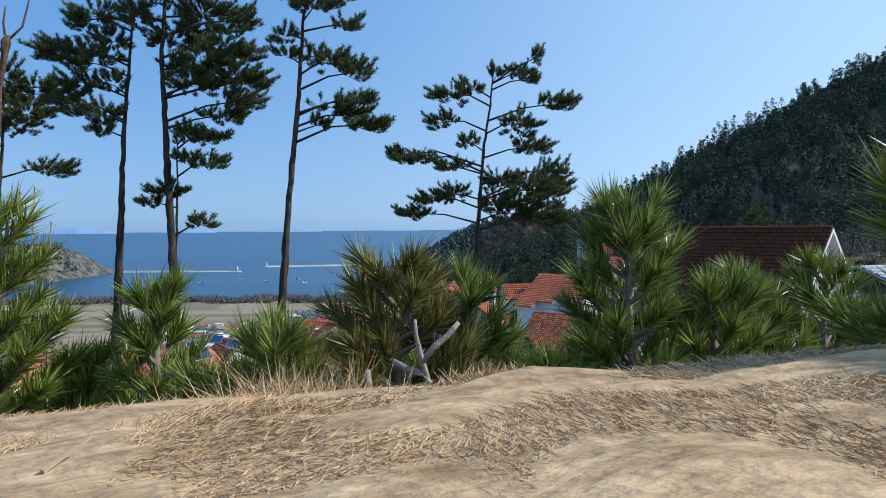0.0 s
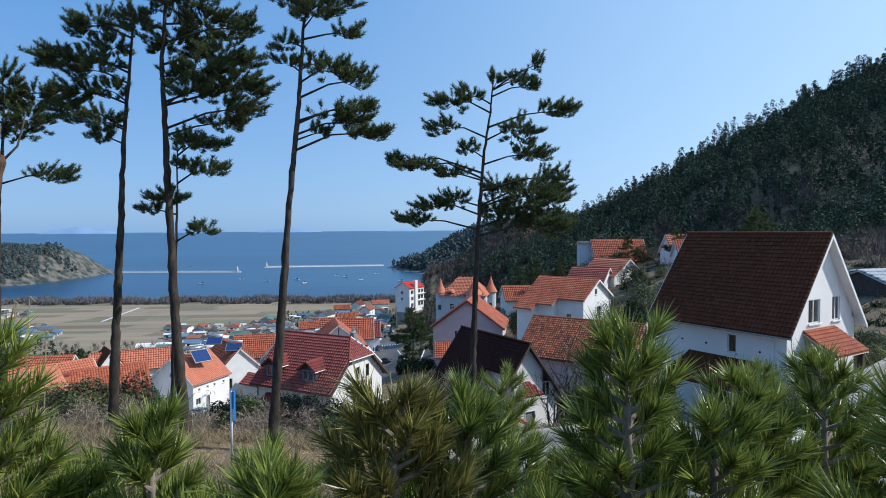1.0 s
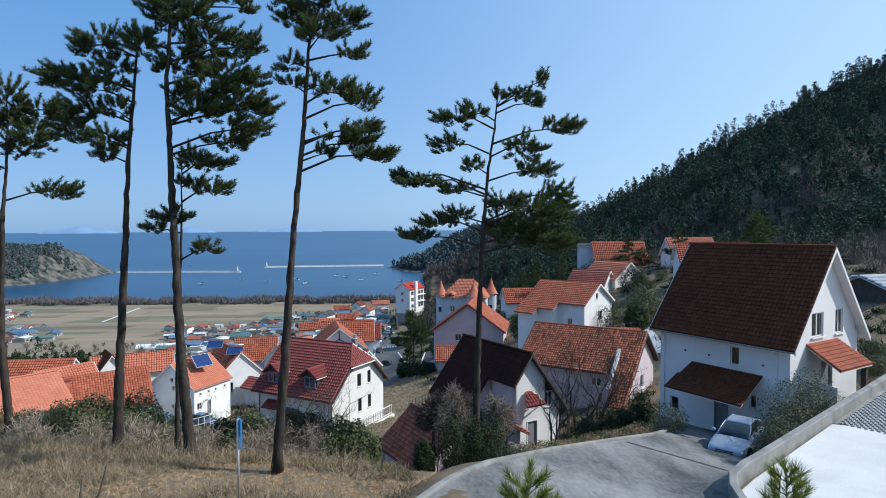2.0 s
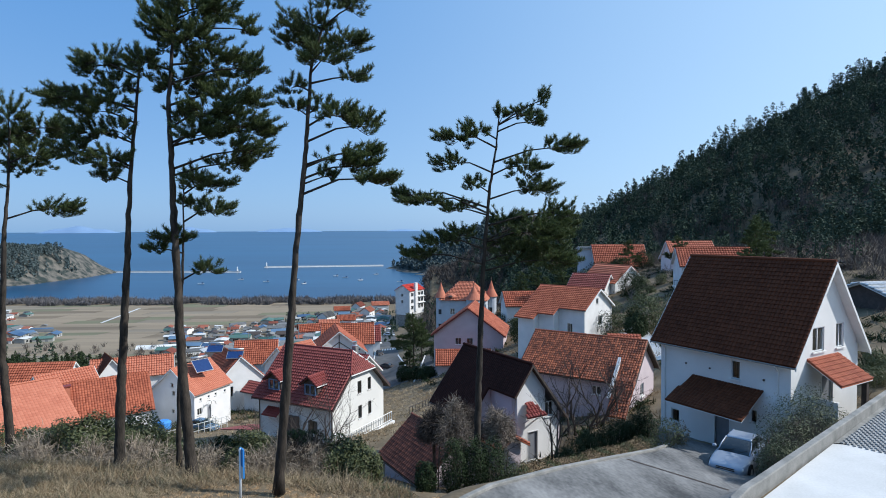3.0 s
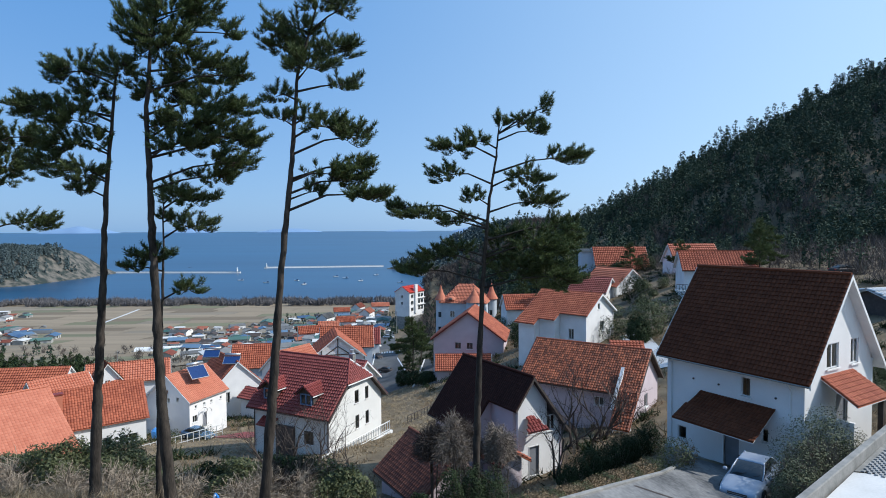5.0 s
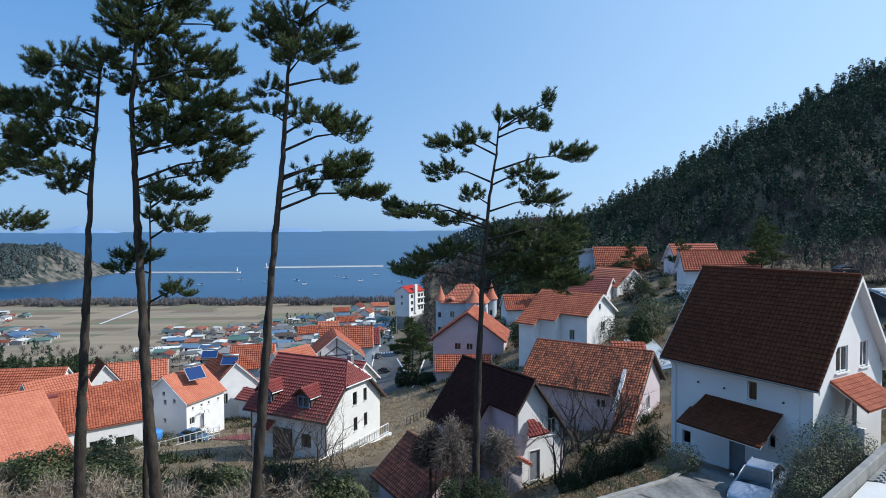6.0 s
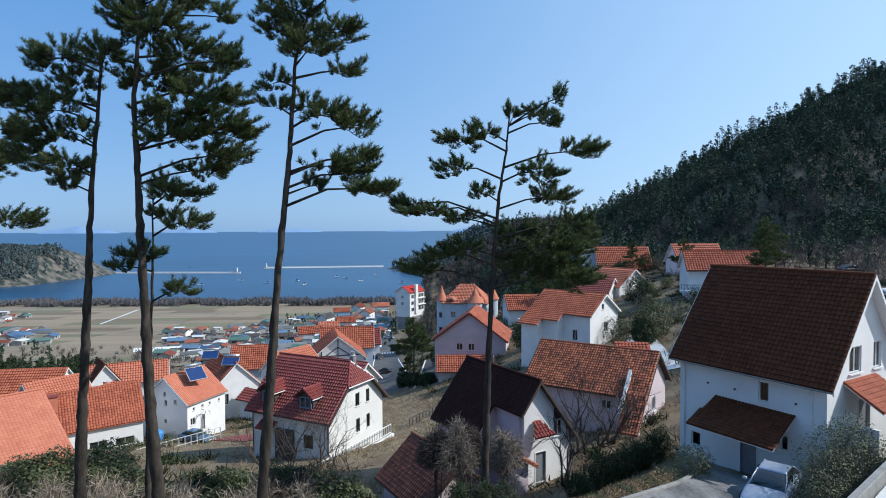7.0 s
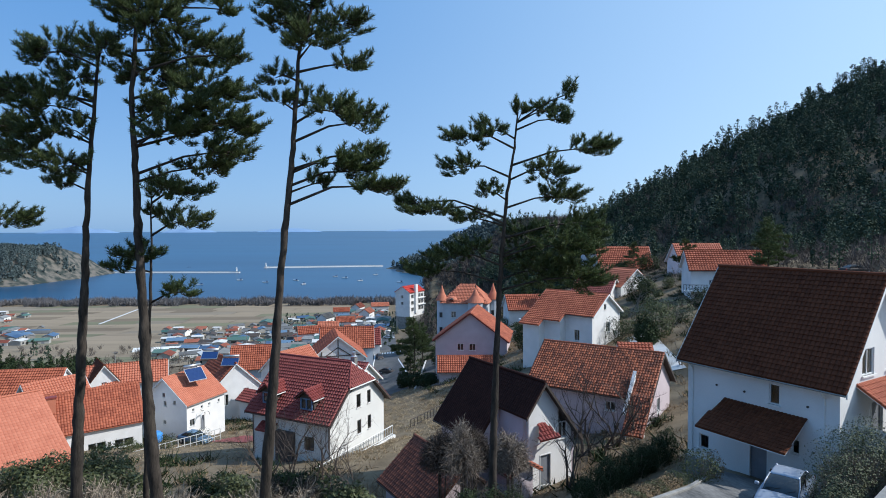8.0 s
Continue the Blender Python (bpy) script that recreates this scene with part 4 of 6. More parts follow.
for z in (3.9, 7.2):
    part("balcony", Build().box(0.4, 7.3, -5.2, -4.15, z, z + 0.25), M["trim"], bb)
part("stair_tower", Build().box(-2.6, -0.4, -5.0, -3.9, 0, 14.6), M["white"], bb)

# houses up the valley beside the wood
gable_house("house", "house with an orange hipped roof under the wood", (50.0, 170.0, -13.5), -4, 15, 12, 4.6, 10.6, M["white"], M["tile_orange"], tile=(0.5, 0.7), front=((9.0, 1.6, 2.0, 1.6, "window"),))
gable_house("house", "flat-topped blue-grey house under the wood", (41.5, 172.0, -13.5), 0, 5, 5, 9.4, 10.0, M["blue_wall"], M["grey_roof"], tile=(0.6, 0.8), boards=False)
gable_house("house", "house with a salmon tiled roof under the wood", (58.0, 140.0, -12.6), 0, 11, 9, 7.0, 11.2, M["white"], M["tile_salmon"], tile=(0.5, 0.7))
fh = gable_house("house", "white three-storey house with an orange roof and balconies", (49.8, 110.0, -14.2), -12, 13.0, 9.5, 9.0, 12.3, M["white"], M["tile_orange"], tile=(0.45, 0.6), front=((3.0, 6.4, 2.2, 1.0, "window"), (2.8, 2.8, 2.2, 1.2, "window"), (0.7, 3.0, 1.2, 2.0, "window")))
part("basement", Build().box(-6.0, 6.0, -4.25, 4.2, -7.0, -1.45), M["white"], fh)
bal = part("balcony", Build().box(-7.6, -3.6, -6.0, -4.3, 5.4, 5.6), M["trim"], fh)
for i in range(9):
    part("baluster", Build().box(-7.6 + i * 0.48, -7.55 + i * 0.48, -6.0, -5.95, 5.6, 6.6), M["dark"], bal)
part("handrail", Build().box(-7.62, -3.6, -6.02, -5.93, 6.6, 6.68), M["dark"], bal)
gable_house("house", "house with salmon and red tent roofs", (39.5, 138.0, -16.5), -60, 11, 10, 6.0, 9.8, M["white"], M["tile_salmon"], tile=(0.45, 0.6))
gable_house("house", "house with a red tent roof", (33.5, 134.0, -17.5), -35, 9, 8, 6.0, 9.0, M["white"], M["tile_red"], tile=(0.45, 0.6), front=((2.0, 2.8, 1.0, 1.4, "window"), (4.5, 2.8, 1.0, 1.4, "window")))
gable_house("shed", "small garden shed with an orange roof", (23.0, 76.0, -15.0), -10, 4.2, 3.4, 2.2, 3.1, M["white"], M["tile_orange"], tile=(0.4, 0.5), boards=False)

# roofs along the harbour road
for x, y, yaw, length, roof in ((-62, 372, 14, 12, "tile_orange"), (-58, 446, 80, 14, "rust_roof"), (-61, 312, 8, 11, "tile_salmon"), (-54, 500, 10, 15, "tile_salmon"), (-72, 496, 75, 12, "rust_roof"), (-63, 276, 20, 11, "tile_orange"), (-80, 462, 12, 13, "tile_orange"), (-84, 420, 70, 12, "grey_roof")):
    gable_house("house", "low house with a tiled roof along the harbour road", (x, y, level(x, y)), yaw, length, 8.5, 4.4, 7.4, M["white"], M[roof], tile=(0.8, 1.0), boards=False, verge=M[roof], front=((2.0, 1.4, 1.6, 1.3, "window"), (6.0, 1.4, 1.6, 1.3, "window")))


# ---- tall pines on the terrace ----
def pine(base, trunk, pads, rad, seed, label, dense=1.0, name="pine_tree", group="tall pines on the terrace", puff=1.0, brush=(24, 0.15, 0.155, 0.023)):
    """A pine: trunk as (sideways, up) points, foliage pads as (sideways, up, half width, half height)."""
    rng = np.random.default_rng(seed)
    root = thing(name, Matrix.Translation(base), label, "tree", group)
    pts, prev = [], None
    for (x0, z0), (x1, z1) in zip(trunk, trunk[1:]):
        m = max(5, int((z1 - z0) / 0.28))
        for i in range(m):
            pts.append(Vector((x0 + (x1 - x0) * i / m + rng.normal(0, 0.012), rng.normal(0, 0.012), z0 + (z1 - z0) * i / m)))
    pts.append(Vector((trunk[-1][0], 0, trunk[-1][1])))
    pts[0].z -= 0.4
    top = pts[-1].z
    radii = [rad * 0.88 * (1.25 if i == 0 else 1.0 - 0.82 * max(0, p.z) / top) * rng.uniform(0.90, 1.12) for i, p in enumerate(pts)]
    part("trunk", Build().tube(pts, radii, 10), M["bark"], root, smooth=True)
    tx = lambda z: float(np.interp(z, [p.z for p in pts], [p.x for p in pts]))
    at, axis = [], []
    lowest = min(p[1] for p in pads) - 0.7
    for px, pz, rx, rz in pads:
        rx, rz = rx * (0.8 + 0.2 * puff), rz * puff
        py = rng.uniform(-0.9, 0.9) * rx
        away = px - tx(pz)
        za = min(max(pz - 0.12 * abs(away) - rng.uniform(0.05, 0.25), lowest), top - 0.4)
        a, c = Vector((tx(za), 0, za)), Vector((px, py, pz))
        mid = a.lerp(c, 0.5) + Vector((0, 0, rng.uniform(0.04, 0.16) * abs(away)))
        q = [a, a.lerp(mid, 0.6), mid, mid.lerp(c, 0.5) + Vector((0, 0, 0.03)), c]
        r0 = 0.018 + 0.014 * math.sqrt(abs(away) + rx)
        limb = part("limb", Build().tube(q, [r0, r0 * 0.85, r0 * 0.7, r0 * 0.5, r0 * 0.3], 6), M["bark"], root, smooth=True)
        tw = Build()
        n = int(dense * (7 + 18 * rx + 48 * rx * rz))
        for i in range(n):
            # a shoot that leaves the limb, reaches out and turns up at its end
            u = rng.normal(size=3) * (1, 1, 0.75)
            u /= np.linalg.norm(u)
            r = rng.uniform(0.5, 1.12)
            e = Vector((px + u[0] * (rx * r + 0.05), py + u[1] * rx * 0.9 * r, pz + u[2] * (rz * r * 1.15 + 0.04) + 0.14 * rng.random() + 0.04))
            f = mid.lerp(c, rng.uniform(0.3, 1.0)).lerp(e, 0.42)
            v = f.lerp(e, 0.55) - Vector((0, 0, 0.05 + 0.08 * (e - f).length))
            tw.tube([f, v, e], [0.013, 0.009, 0.005], 3, False)
            m = max(3, int((e - f).length / (brush[1] * 0.55)))
            for j in range(m):
                g = 0.12 + 0.88 * (j + rng.random()) / m
                at.append(tuple(f.lerp(v, g * 2) if g < 0.5 else v.lerp(e, g * 2 - 1)))
                axis.append(tuple((e - v).normalized() * 0.8 + Vector((0, 0, 0.25 + 0.65 * g))))
        part("twig_spray", tw, M["bark"], limb, kind="stuff")
    tris = needles(rng, np.array(at), np.array(axis), *brush, 1.0)
    part("crown", triangles("crown", tris, M["needle"]), None, root, "dense dark green needle tufts", kind="stuff")
    return root


PINE = "tall slender pine with dark bark and a high crown"
pine((-18.19, 25.0, -7.1), [(0, 0), (-0.24, 3.77), (-0.02, 8.66), (0.23, 10.96), (0.34, 13.02)],
     [(1.0, 13.0, 1.4, 0.7), (0.6, 13.6, 0.8, 0.6), (1.5, 11.9, 1.0, 0.6), (1.7, 9.8, 1.0, 0.35), (-0.4, 12.6, 1.2, 0.8), (-0.9, 11.0, 1.2, 0.7), (2.3, 13.1, 0.6, 0.4), (0.5, 11.6, 0.9, 0.5)], 0.2, 1, PINE)
pine((-12.38, 22.6, -7.17), [(0, 0), (0.16, 3.08), (0.43, 6.87), (0.69, 11.03), (0.98, 13.7), (1.18, 15.34)],
     [(-0.5, 15.2, 0.9, 0.6), (-1.2, 13.7, 1.2, 0.5), (0, 14.3, 0.8, 0.6), (-0.8, 12.5, 1.0, 0.45), (0, 11.4, 1.1, 0.45), (-0.1, 13.2, 0.9, 0.5), (-2.1, 13.9, 0.7, 0.3), (-1.5, 11.8, 0.7, 0.35), (1.0, 15.1, 0.6, 0.5),
      (-0.5, 10.9, 0.5, 0.2), (-0.9, 14.9, 0.5, 0.4), (0.5, 12.5, 0.7, 0.4)], 0.22, 2, PINE)
pine((-9.37, 22.0, -7.04), [(0, 0), (-0.28, 3.51), (-0.43, 8.01), (-0.53, 11.24), (-0.59, 13.24), (-0.35, 16.02), (0.03, 17.2)],
     [(0.3, 16.6, 1.3, 0.8), (-1.0, 16.0, 0.6, 0.7), (0.8, 15.0, 1.5, 0.7), (-0.4, 14.2, 1.3, 0.6), (1.7, 13.6, 1.3, 0.6), (-1.4, 14.7, 0.7, 0.6), (2.1, 12.5, 1.1, 0.5), (0.8, 12.1, 1.0, 0.5), (2.6, 11.6, 0.8, 0.4), (1.2, 12.9, 1.2, 0.6),
      (0.2, 15.6, 1.5, 0.8), (2.4, 15.9, 0.4, 0.4), (1.6, 11.2, 0.9, 0.35), (-0.2, 13.0, 0.8, 0.45), (2.6, 14.6, 0.4, 0.4), (-0.7, 16.6, 0.6, 0.6), (1.3, 16.8, 0.8, 0.6), (3.0, 12.4, 0.5, 0.35)], 0.24, 3, PINE)
pine((-10.3, 23.0, -6.92), [(0, 0), (0.12, 4.0), (0.33, 8.05), (0.38, 10.59)],
     [(1.6, 10.3, 1.0, 0.3), (1.8, 9.4, 0.8, 0.25), (0.2, 8.4, 0.9, 0.3), (1.5, 7.2, 0.6, 0.3), (0.8, 10.6, 0.7, 0.4), (0.6, 9.7, 0.6, 0.3), (-0.6, 8.0, 0.5, 0.2)], 0.12, 4, "thin young pine leaning behind its taller neighbour")
pine((-5.78, 20.5, -6.76), [(0, 0), (0.4, 4.37), (0.7, 8.15), (1.04, 10.96), (1.28, 13.92), (1.77, 15.58)],
     [(2.1, 15.9, 0.8, 0.5), (0.6, 14.9, 0.8, 0.4), (2.5, 14.6, 0.8, 0.35), (1.3, 15.2, 0.8, 0.5), (2.7, 13.6, 0.6, 0.2), (1.6, 14.6, 1.0, 0.4), (0.4, 15.4, 0.4, 0.5), (0.5, 13.3, 0.5, 0.3), (0.7, 12.5, 0.5, 0.2), (2.3, 12.2, 0.8, 0.4),
      (3.1, 11.9, 0.6, 0.45), (1.6, 12.6, 0.5, 0.3), (3.2, 11.1, 0.5, 0.3), (2.3, 10.8, 0.8, 0.3), (3.5, 10.1, 0.8, 0.2), (1.8, 10.3, 0.4, 0.2), (2.9, 10.6, 0.7, 0.35), (2.8, 15.9, 0.5, 0.3), (1.8, 14.0, 0.8, 0.3)], 0.2, 5, "slender leaning pine with crooked limbs and open crown")
pine((1.22, 25.8, -8.24), [(0, 0), (0.14, 4.63), (0.32, 8.48), (0.61, 11.82), (0.88, 13.47), (1.0, 14.77)],
     [(1.2, 14.8, 0.4, 0.3), (2.2, 14.9, 0.7, 0.25), (2.5, 14.4, 0.5, 0.2), (2.9, 15.4, 0.2, 0.3), (-0.9, 13.7, 0.9, 0.3), (-0.1, 14.0, 0.6, 0.3), (-1.2, 12.7, 0.7, 0.3), (2.1, 12.5, 0.9, 0.45), (3.6, 13.3, 0.9, 0.25), (2.7, 11.7, 1.0, 0.3),
      (-2.4, 11.1, 1.1, 0.2), (-1.0, 10.9, 1.0, 0.18), (-0.1, 11.8, 0.5, 0.25), (-1.6, 9.5, 0.9, 0.2), (-2.5, 8.9, 0.9, 0.2), (-0.8, 9.7, 0.9, 0.25), (1.5, 10.3, 1.2, 0.3), (2.7, 9.8, 1.3, 0.6), (3.6, 10.0, 0.9, 0.8), (1.9, 8.9, 1.2, 0.55),
      (3.3, 8.7, 1.1, 0.5), (1.2, 9.4, 0.9, 0.4), (3.9, 10.7, 0.4, 0.4), (-3.2, 11.4, 0.4, 0.2)], 0.19, 6, "lone pine with tiered spreading limbs and open crown", 1.0, puff=1.25)


# ---- shrubs and small trees ----
def branching(b, rng, p, d, length, r, depth, tips, droop=0.0):
    q = [p]
    for i in range(3):
        d = (d + Vector(rng.normal(0, 0.16, 3)) + Vector((0, 0, 0.08 - droop))).normalized()
        q.append(q[-1] + d * length / 3)
    b.tube(q, [r, r * 0.85, r * 0.7, r * 0.55], 5 if depth > 2 else 3, False)
    tips.append(q[-1])
    if depth:
        for i in range(3 if depth > 1 else 4):
            e = (d + Vector(rng.normal(0, 0.55, 3)) + Vector((0, 0, 0.15 - droop))).normalized()
            branching(b, rng, q[rng.integers(1, 4)], e, length * rng.uniform(0.55, 0.8), r * 0.5, depth - 1, tips, droop)


def bare_tree(at, height, seed, label, r=0.1, depth=4, stems=1, name="bare_tree", category="tree", droop=0.0, lean=0.3, mat="twig"):
    rng = np.random.default_rng(seed)
    root = thing(name, Matrix.Translation((at[0], at[1], level(*at) - 0.1)), label, category)
    for s in range(stems):
        b, tips = Build(), []
        d = Vector((rng.normal(0, lean), rng.normal(0, lean), 1)).normalized()
        branching(b, rng, Vector((rng.normal(0, 0.1 * stems), rng.normal(0, 0.1 * stems), 0)), d, height * 0.38, r, depth, tips, droop)
        part("stem" if stems > 1 else "trunk", b, M[mat], root)
    return root


def twig_bush(at, rx, rz, n, seed, label, mat="vine", width=0.016, name="bare_bush", lift=0.0):
    """A dense leafless bush: many fine crossing strands over a rough dome, on a few stems."""
    rg = np.random.default_rng(seed)
    root = thing(name, Matrix.Translation((at[0], at[1], level(*at) - 0.1)), label, "shrub")
    for i in range(5):
        u = Vector((rg.normal(0, 0.5), rg.normal(0, 0.5), 1))
        part("stem", Build().tube([(u.x * 0.2, u.y * 0.2, -0.1), (u.x * 0.3 * rx, u.y * 0.3 * rx, rz * 0.35 + lift), (u.x * 0.7 * rx, u.y * 0.7 * rx, rz * 0.8 + lift)], [0.05, 0.035, 0.012], 5), M["dark_twig"], root)
    u = unit(rg.normal(size=(n, 3)) + (0, 0, 0.35))
    u[:, 2] = np.abs(u[:, 2])
    lump = 0.85 + 0.25 * np.sin(5 * u[:, :1] + seed) * np.cos(4 * u[:, 1:2])
    p = u * (0.25 + 0.6 * rg.random((n, 1)) ** 0.6) * lump * (rx, rx, rz)
    d = unit(u * (1, 1, 0.7) + rg.normal(size=(n, 3)) * 0.75) * rg.uniform(0.3, 0.9, (n, 1)) * min(rx, rz) * 0.6
    bend = rg.normal(size=(n, 3)) * 0.12 * min(rx, rz)
    q, e = p + d * 0.5 + bend, p + d + bend * 0.5 + (0, 0, -0.08)
    w = unit(np.cross(d, rg.normal(size=(n, 3)))) * width / 2
    tris = np.concatenate([np.stack([p - w, p + w, q], 1), np.stack([q - w * 0.8, q + w * 0.8, e], 1), np.stack([p + w, q + w * 0.8, q - w * 0.8], 1)])
    tris[:, :, 2] = np.maximum(tris[:, :, 2], -0.05)
    tris[:, :, 2] += lift
    part("twig_mass", triangles("twig_mass", tris, M[mat]), None, root, kind="stuff")
    return root


def shrub(at, rx, ry, rz, mat, seed, label, count=900, size=0.09, twigs=14, name="shrub", category="shrub", base=None, square=1.0):
    """A leafy shrub: stems inside, a rough shell of many leaves outside."""
    rng = np.random.default_rng(seed)
    z = level(at[0], at[1]) if base is None else base
    root = thing(name, Matrix.Translation((at[0], at[1], z)), label, category)
    st = Build()
    for i in range(twigs):
        u = unit(rng.normal(size=3) + (0, 0, 0.9)) * rng.uniform(0.75, 1.08)
        tip = Vector((u[0] * rx, u[1] * ry, rz * (0.75 + 0.9 * max(u[2], 0.0)) * 0.62 + rz * 0.3))
        mid = tip * 0.5 + Vector(rng.normal(0, 0.08, 3))
        st.tube([Vector((u[0] * 0.12, u[1] * 0.12, -0.2)), mid, tip], [0.03, 0.02, 0.007], 4, False)
    part("branchwork", st, M["twig"], root, kind="stuff")
    u = unit(rng.normal(size=(count, 3)))
    r = 0.55 + 0.5 * rng.random((count, 1)) ** 0.45
    lump = 1 + 0.22 * np.sin(4 * u[:, :1] + seed) * np.cos(5 * u[:, 1:2] + 2 * u[:, 2:3])
    p = u * r * lump * (rx, ry, rz) + (0, 0, rz * 0.85)
    q = (u + (0, 0, 0.25))[p[:, 2] > -0.1]
    p = p[p[:, 2] > -0.1]
    part("foliage", triangles("foliage", leaves(rng, p, size, out=q), mat), None, root, kind="stuff")
    return root


k = 0
EVER = "glossy evergreen shrub tangled with dry vines at the terrace edge"
for x, y, rx, rz, m in ((-17.2, 25.5, 1.5, 1.3, "leaf"), (-15.2, 25.0, 1.4, 1.4, "leaf"), (-13.4, 25.6, 1.5, 1.6, "leaf"), (-11.6, 25.0, 1.2, 1.0, "leaf"), (-9.3, 25.4, 1.0, 1.1, "hedge"), (-8.1, 25.0, 1.2, 1.3, "leaf"), (-6.4, 25.8, 1.2, 1.5, "hedge"),
                        (-20.5, 26.0, 1.8, 1.4, "leaf")):
    k += 1
    shrub((x, y), rx, rx * 0.9, rz, M[m], 20 + k, EVER, 12000, 0.11, 18)
for x, y, h in ((-14.3, 24.3, 2.2), (-10.4, 24.5, 1.8), (-7.0, 24.2, 2.6), (-5.6, 24.8, 2.9), (-4.9, 25.6, 2.6), (-16.5, 24.2, 1.8)):
    k += 1
    bare_tree((x, y), h, 60 + k, "leafless tangle of vines and thin grey stems", 0.035, 4, 6, "bare_shrub", "shrub", 0.12, 0.5)
for x, y, h in ((0.9, 34.5, 4.6), (3.0, 33.6, 4.4)):
    k += 1
    bare_tree((x, y), h, 60 + k, "leafless spreading garden tree with fine dark twigs", 0.09, 5, 4, droop=0.10, lean=0.5, mat="dark_twig")
for x, y, h, r in ((10.6, 48.4, 9.0, 0.17), (7.6, 40.2, 7.0, 0.12), (12.6, 49.6, 8.6, 0.15), (14.8, 50.8, 7.0, 0.12), (-12.6, 49.0, 8.5, 0.12), (-9.6, 47.0, 8.0, 0.11), (-7.0, 45.0, 7.0, 0.1), (-14.8, 52.0, 8.0, 0.11)):
    k += 1
    bare_tree((x, y), h, 60 + k, "bare dark-branched tree before a pink house", r * 0.7, 4, 3, lean=0.25, mat="dark_twig")
GREY = "dense leafless bush with pale grey twigs"
for i, (x, y, rx, rz) in enumerate(((-0.75, 37.6, 1.25, 2.5), (0.45, 37.3, 1.45, 3.0), (1.3, 37.8, 1.1, 2.6), (3.2, 37.3, 1.15, 2.5))):
    twig_bush((x, y), rx, rz, 6500, 120 + i, GREY, "twig" if i % 2 else "dark_twig", 0.03, lift=-11.4 - level(x, y))
for i, (x, y, rx, rz) in enumerate(((-6.3, 25.3, 1.3, 3.3), (-5.1, 25.6, 1.1, 2.9), (-7.2, 25.6, 0.9, 2.6))):
    twig_bush((x, y), rx, rz, 13000, 130 + i, "tall tangled bush of bare dark twigs", ("dark_twig", "twig", "dark_twig")[i], 0.032)
VINE = "tangle of dry brown vines over the terrace edge"
for i, (x, y, rx, rz) in enumerate(((-19.0, 24.6, 1.9, 1.7), (-16.4, 24.2, 1.8, 1.9), (-12.4, 24.2, 1.6, 1.9), (-10.2, 24.5, 1.4, 1.9), (-7.4, 24.3, 1.7, 2.2), (-5.7, 24.8, 1.6, 2.3), (-4.2, 25.6, 1.4, 2.1), (-14.2, 24.0, 1.5, 1.6), (-21.5, 25.0, 1.8, 1.7))):
    twig_bush((x, y), rx, rz, 6500, 140 + i, VINE, width=0.024)
for x, y, rx, rz in ((-0.85, 22.4, 0.42, 0.62), (0.20, 22.6, 0.52, 1.15), (0.98, 22.7, 0.48, 1.2), (1.65, 22.9, 0.60, 1.2)):
    k += 1
    shrub((x, y), rx, rx, rz, M["hedge"], 20 + k, "clipped dark green conifer with a rounded top", 5200, 0.06, 8, "conifer", "shrub")
for x, y, rx, rz in ((-3.7, 24.8, 0.9, 1.15), (-4.4, 25.2, 1.1, 1.3)):
    k += 1
    shrub((x, y), rx, rx, rz, M["leaf"], 20 + k, EVER, 6000, 0.13, 18)
for i in range(9):
    k += 1
    shrub((7.2 + 0.85 * i, 36.2 + 0.72 * i), 0.66 + 0.08 * (i % 2), 0.7, 0.92 + 0.14 * (i % 3), M["hedge"], 20 + k, "dark rounded conifer in a hedge row", 5200, 0.07, 8, "conifer", "shrub")
for i in range(16):
    k += 1
    t = i / 15
    x, y = 2.6 + 7.6 * t, 23.0 + 8.0 * t
    shrub((x, y), 0.62, 0.6, 0.42, M["dry" if i % 3 else "leaf"], 20 + k, "low dry hedge along the kerb", 1500, 0.06, 10, "hedge", "hedge")
shrub((11.6, 31.8), 0.95, 0.9, 0.8, M["leaf"], 90, "rounded green shrub beside the drive", 1400, 0.09)
shrub((12.6, 32.6), 0.6, 0.6, 0.7, M["dry"], 91, "dry brown shrub beside the drive", 600, 0.09)
for x, y, rx, rz, m in ((15.2, 26.9, 1.3, 1.7, "olive"), (16.4, 28.0, 1.6, 2.3, "olive"), (17.5, 29.3, 1.6, 2.4, "olive"), (18.8, 30.2, 1.4, 2.2, "leaf"), (14.2, 25.6, 0.9, 1.0, "olive"), (19.8, 31.2, 1.3, 1.9, "leaf")):
    k += 1
    shrub((x, y), rx, rx * 0.85, rz, M[m], 20 + k, "loose silvery-green shrub behind the parapet", 4600, 0.075, 260)
for x, y, r in ((29.2, 40.6, 0.9), (31.0, 41.8, 1.0), (30.0, 44.5, 0.8), (32.5, 45.0, 0.9), (27.6, 43.0, 0.7)):
    k += 1
    shrub((x, y), r, r, r * 0.8, M["leaf"], 20 + k, "clipped round garden bush", 2600, 0.09, 6, "topiary", "shrub")
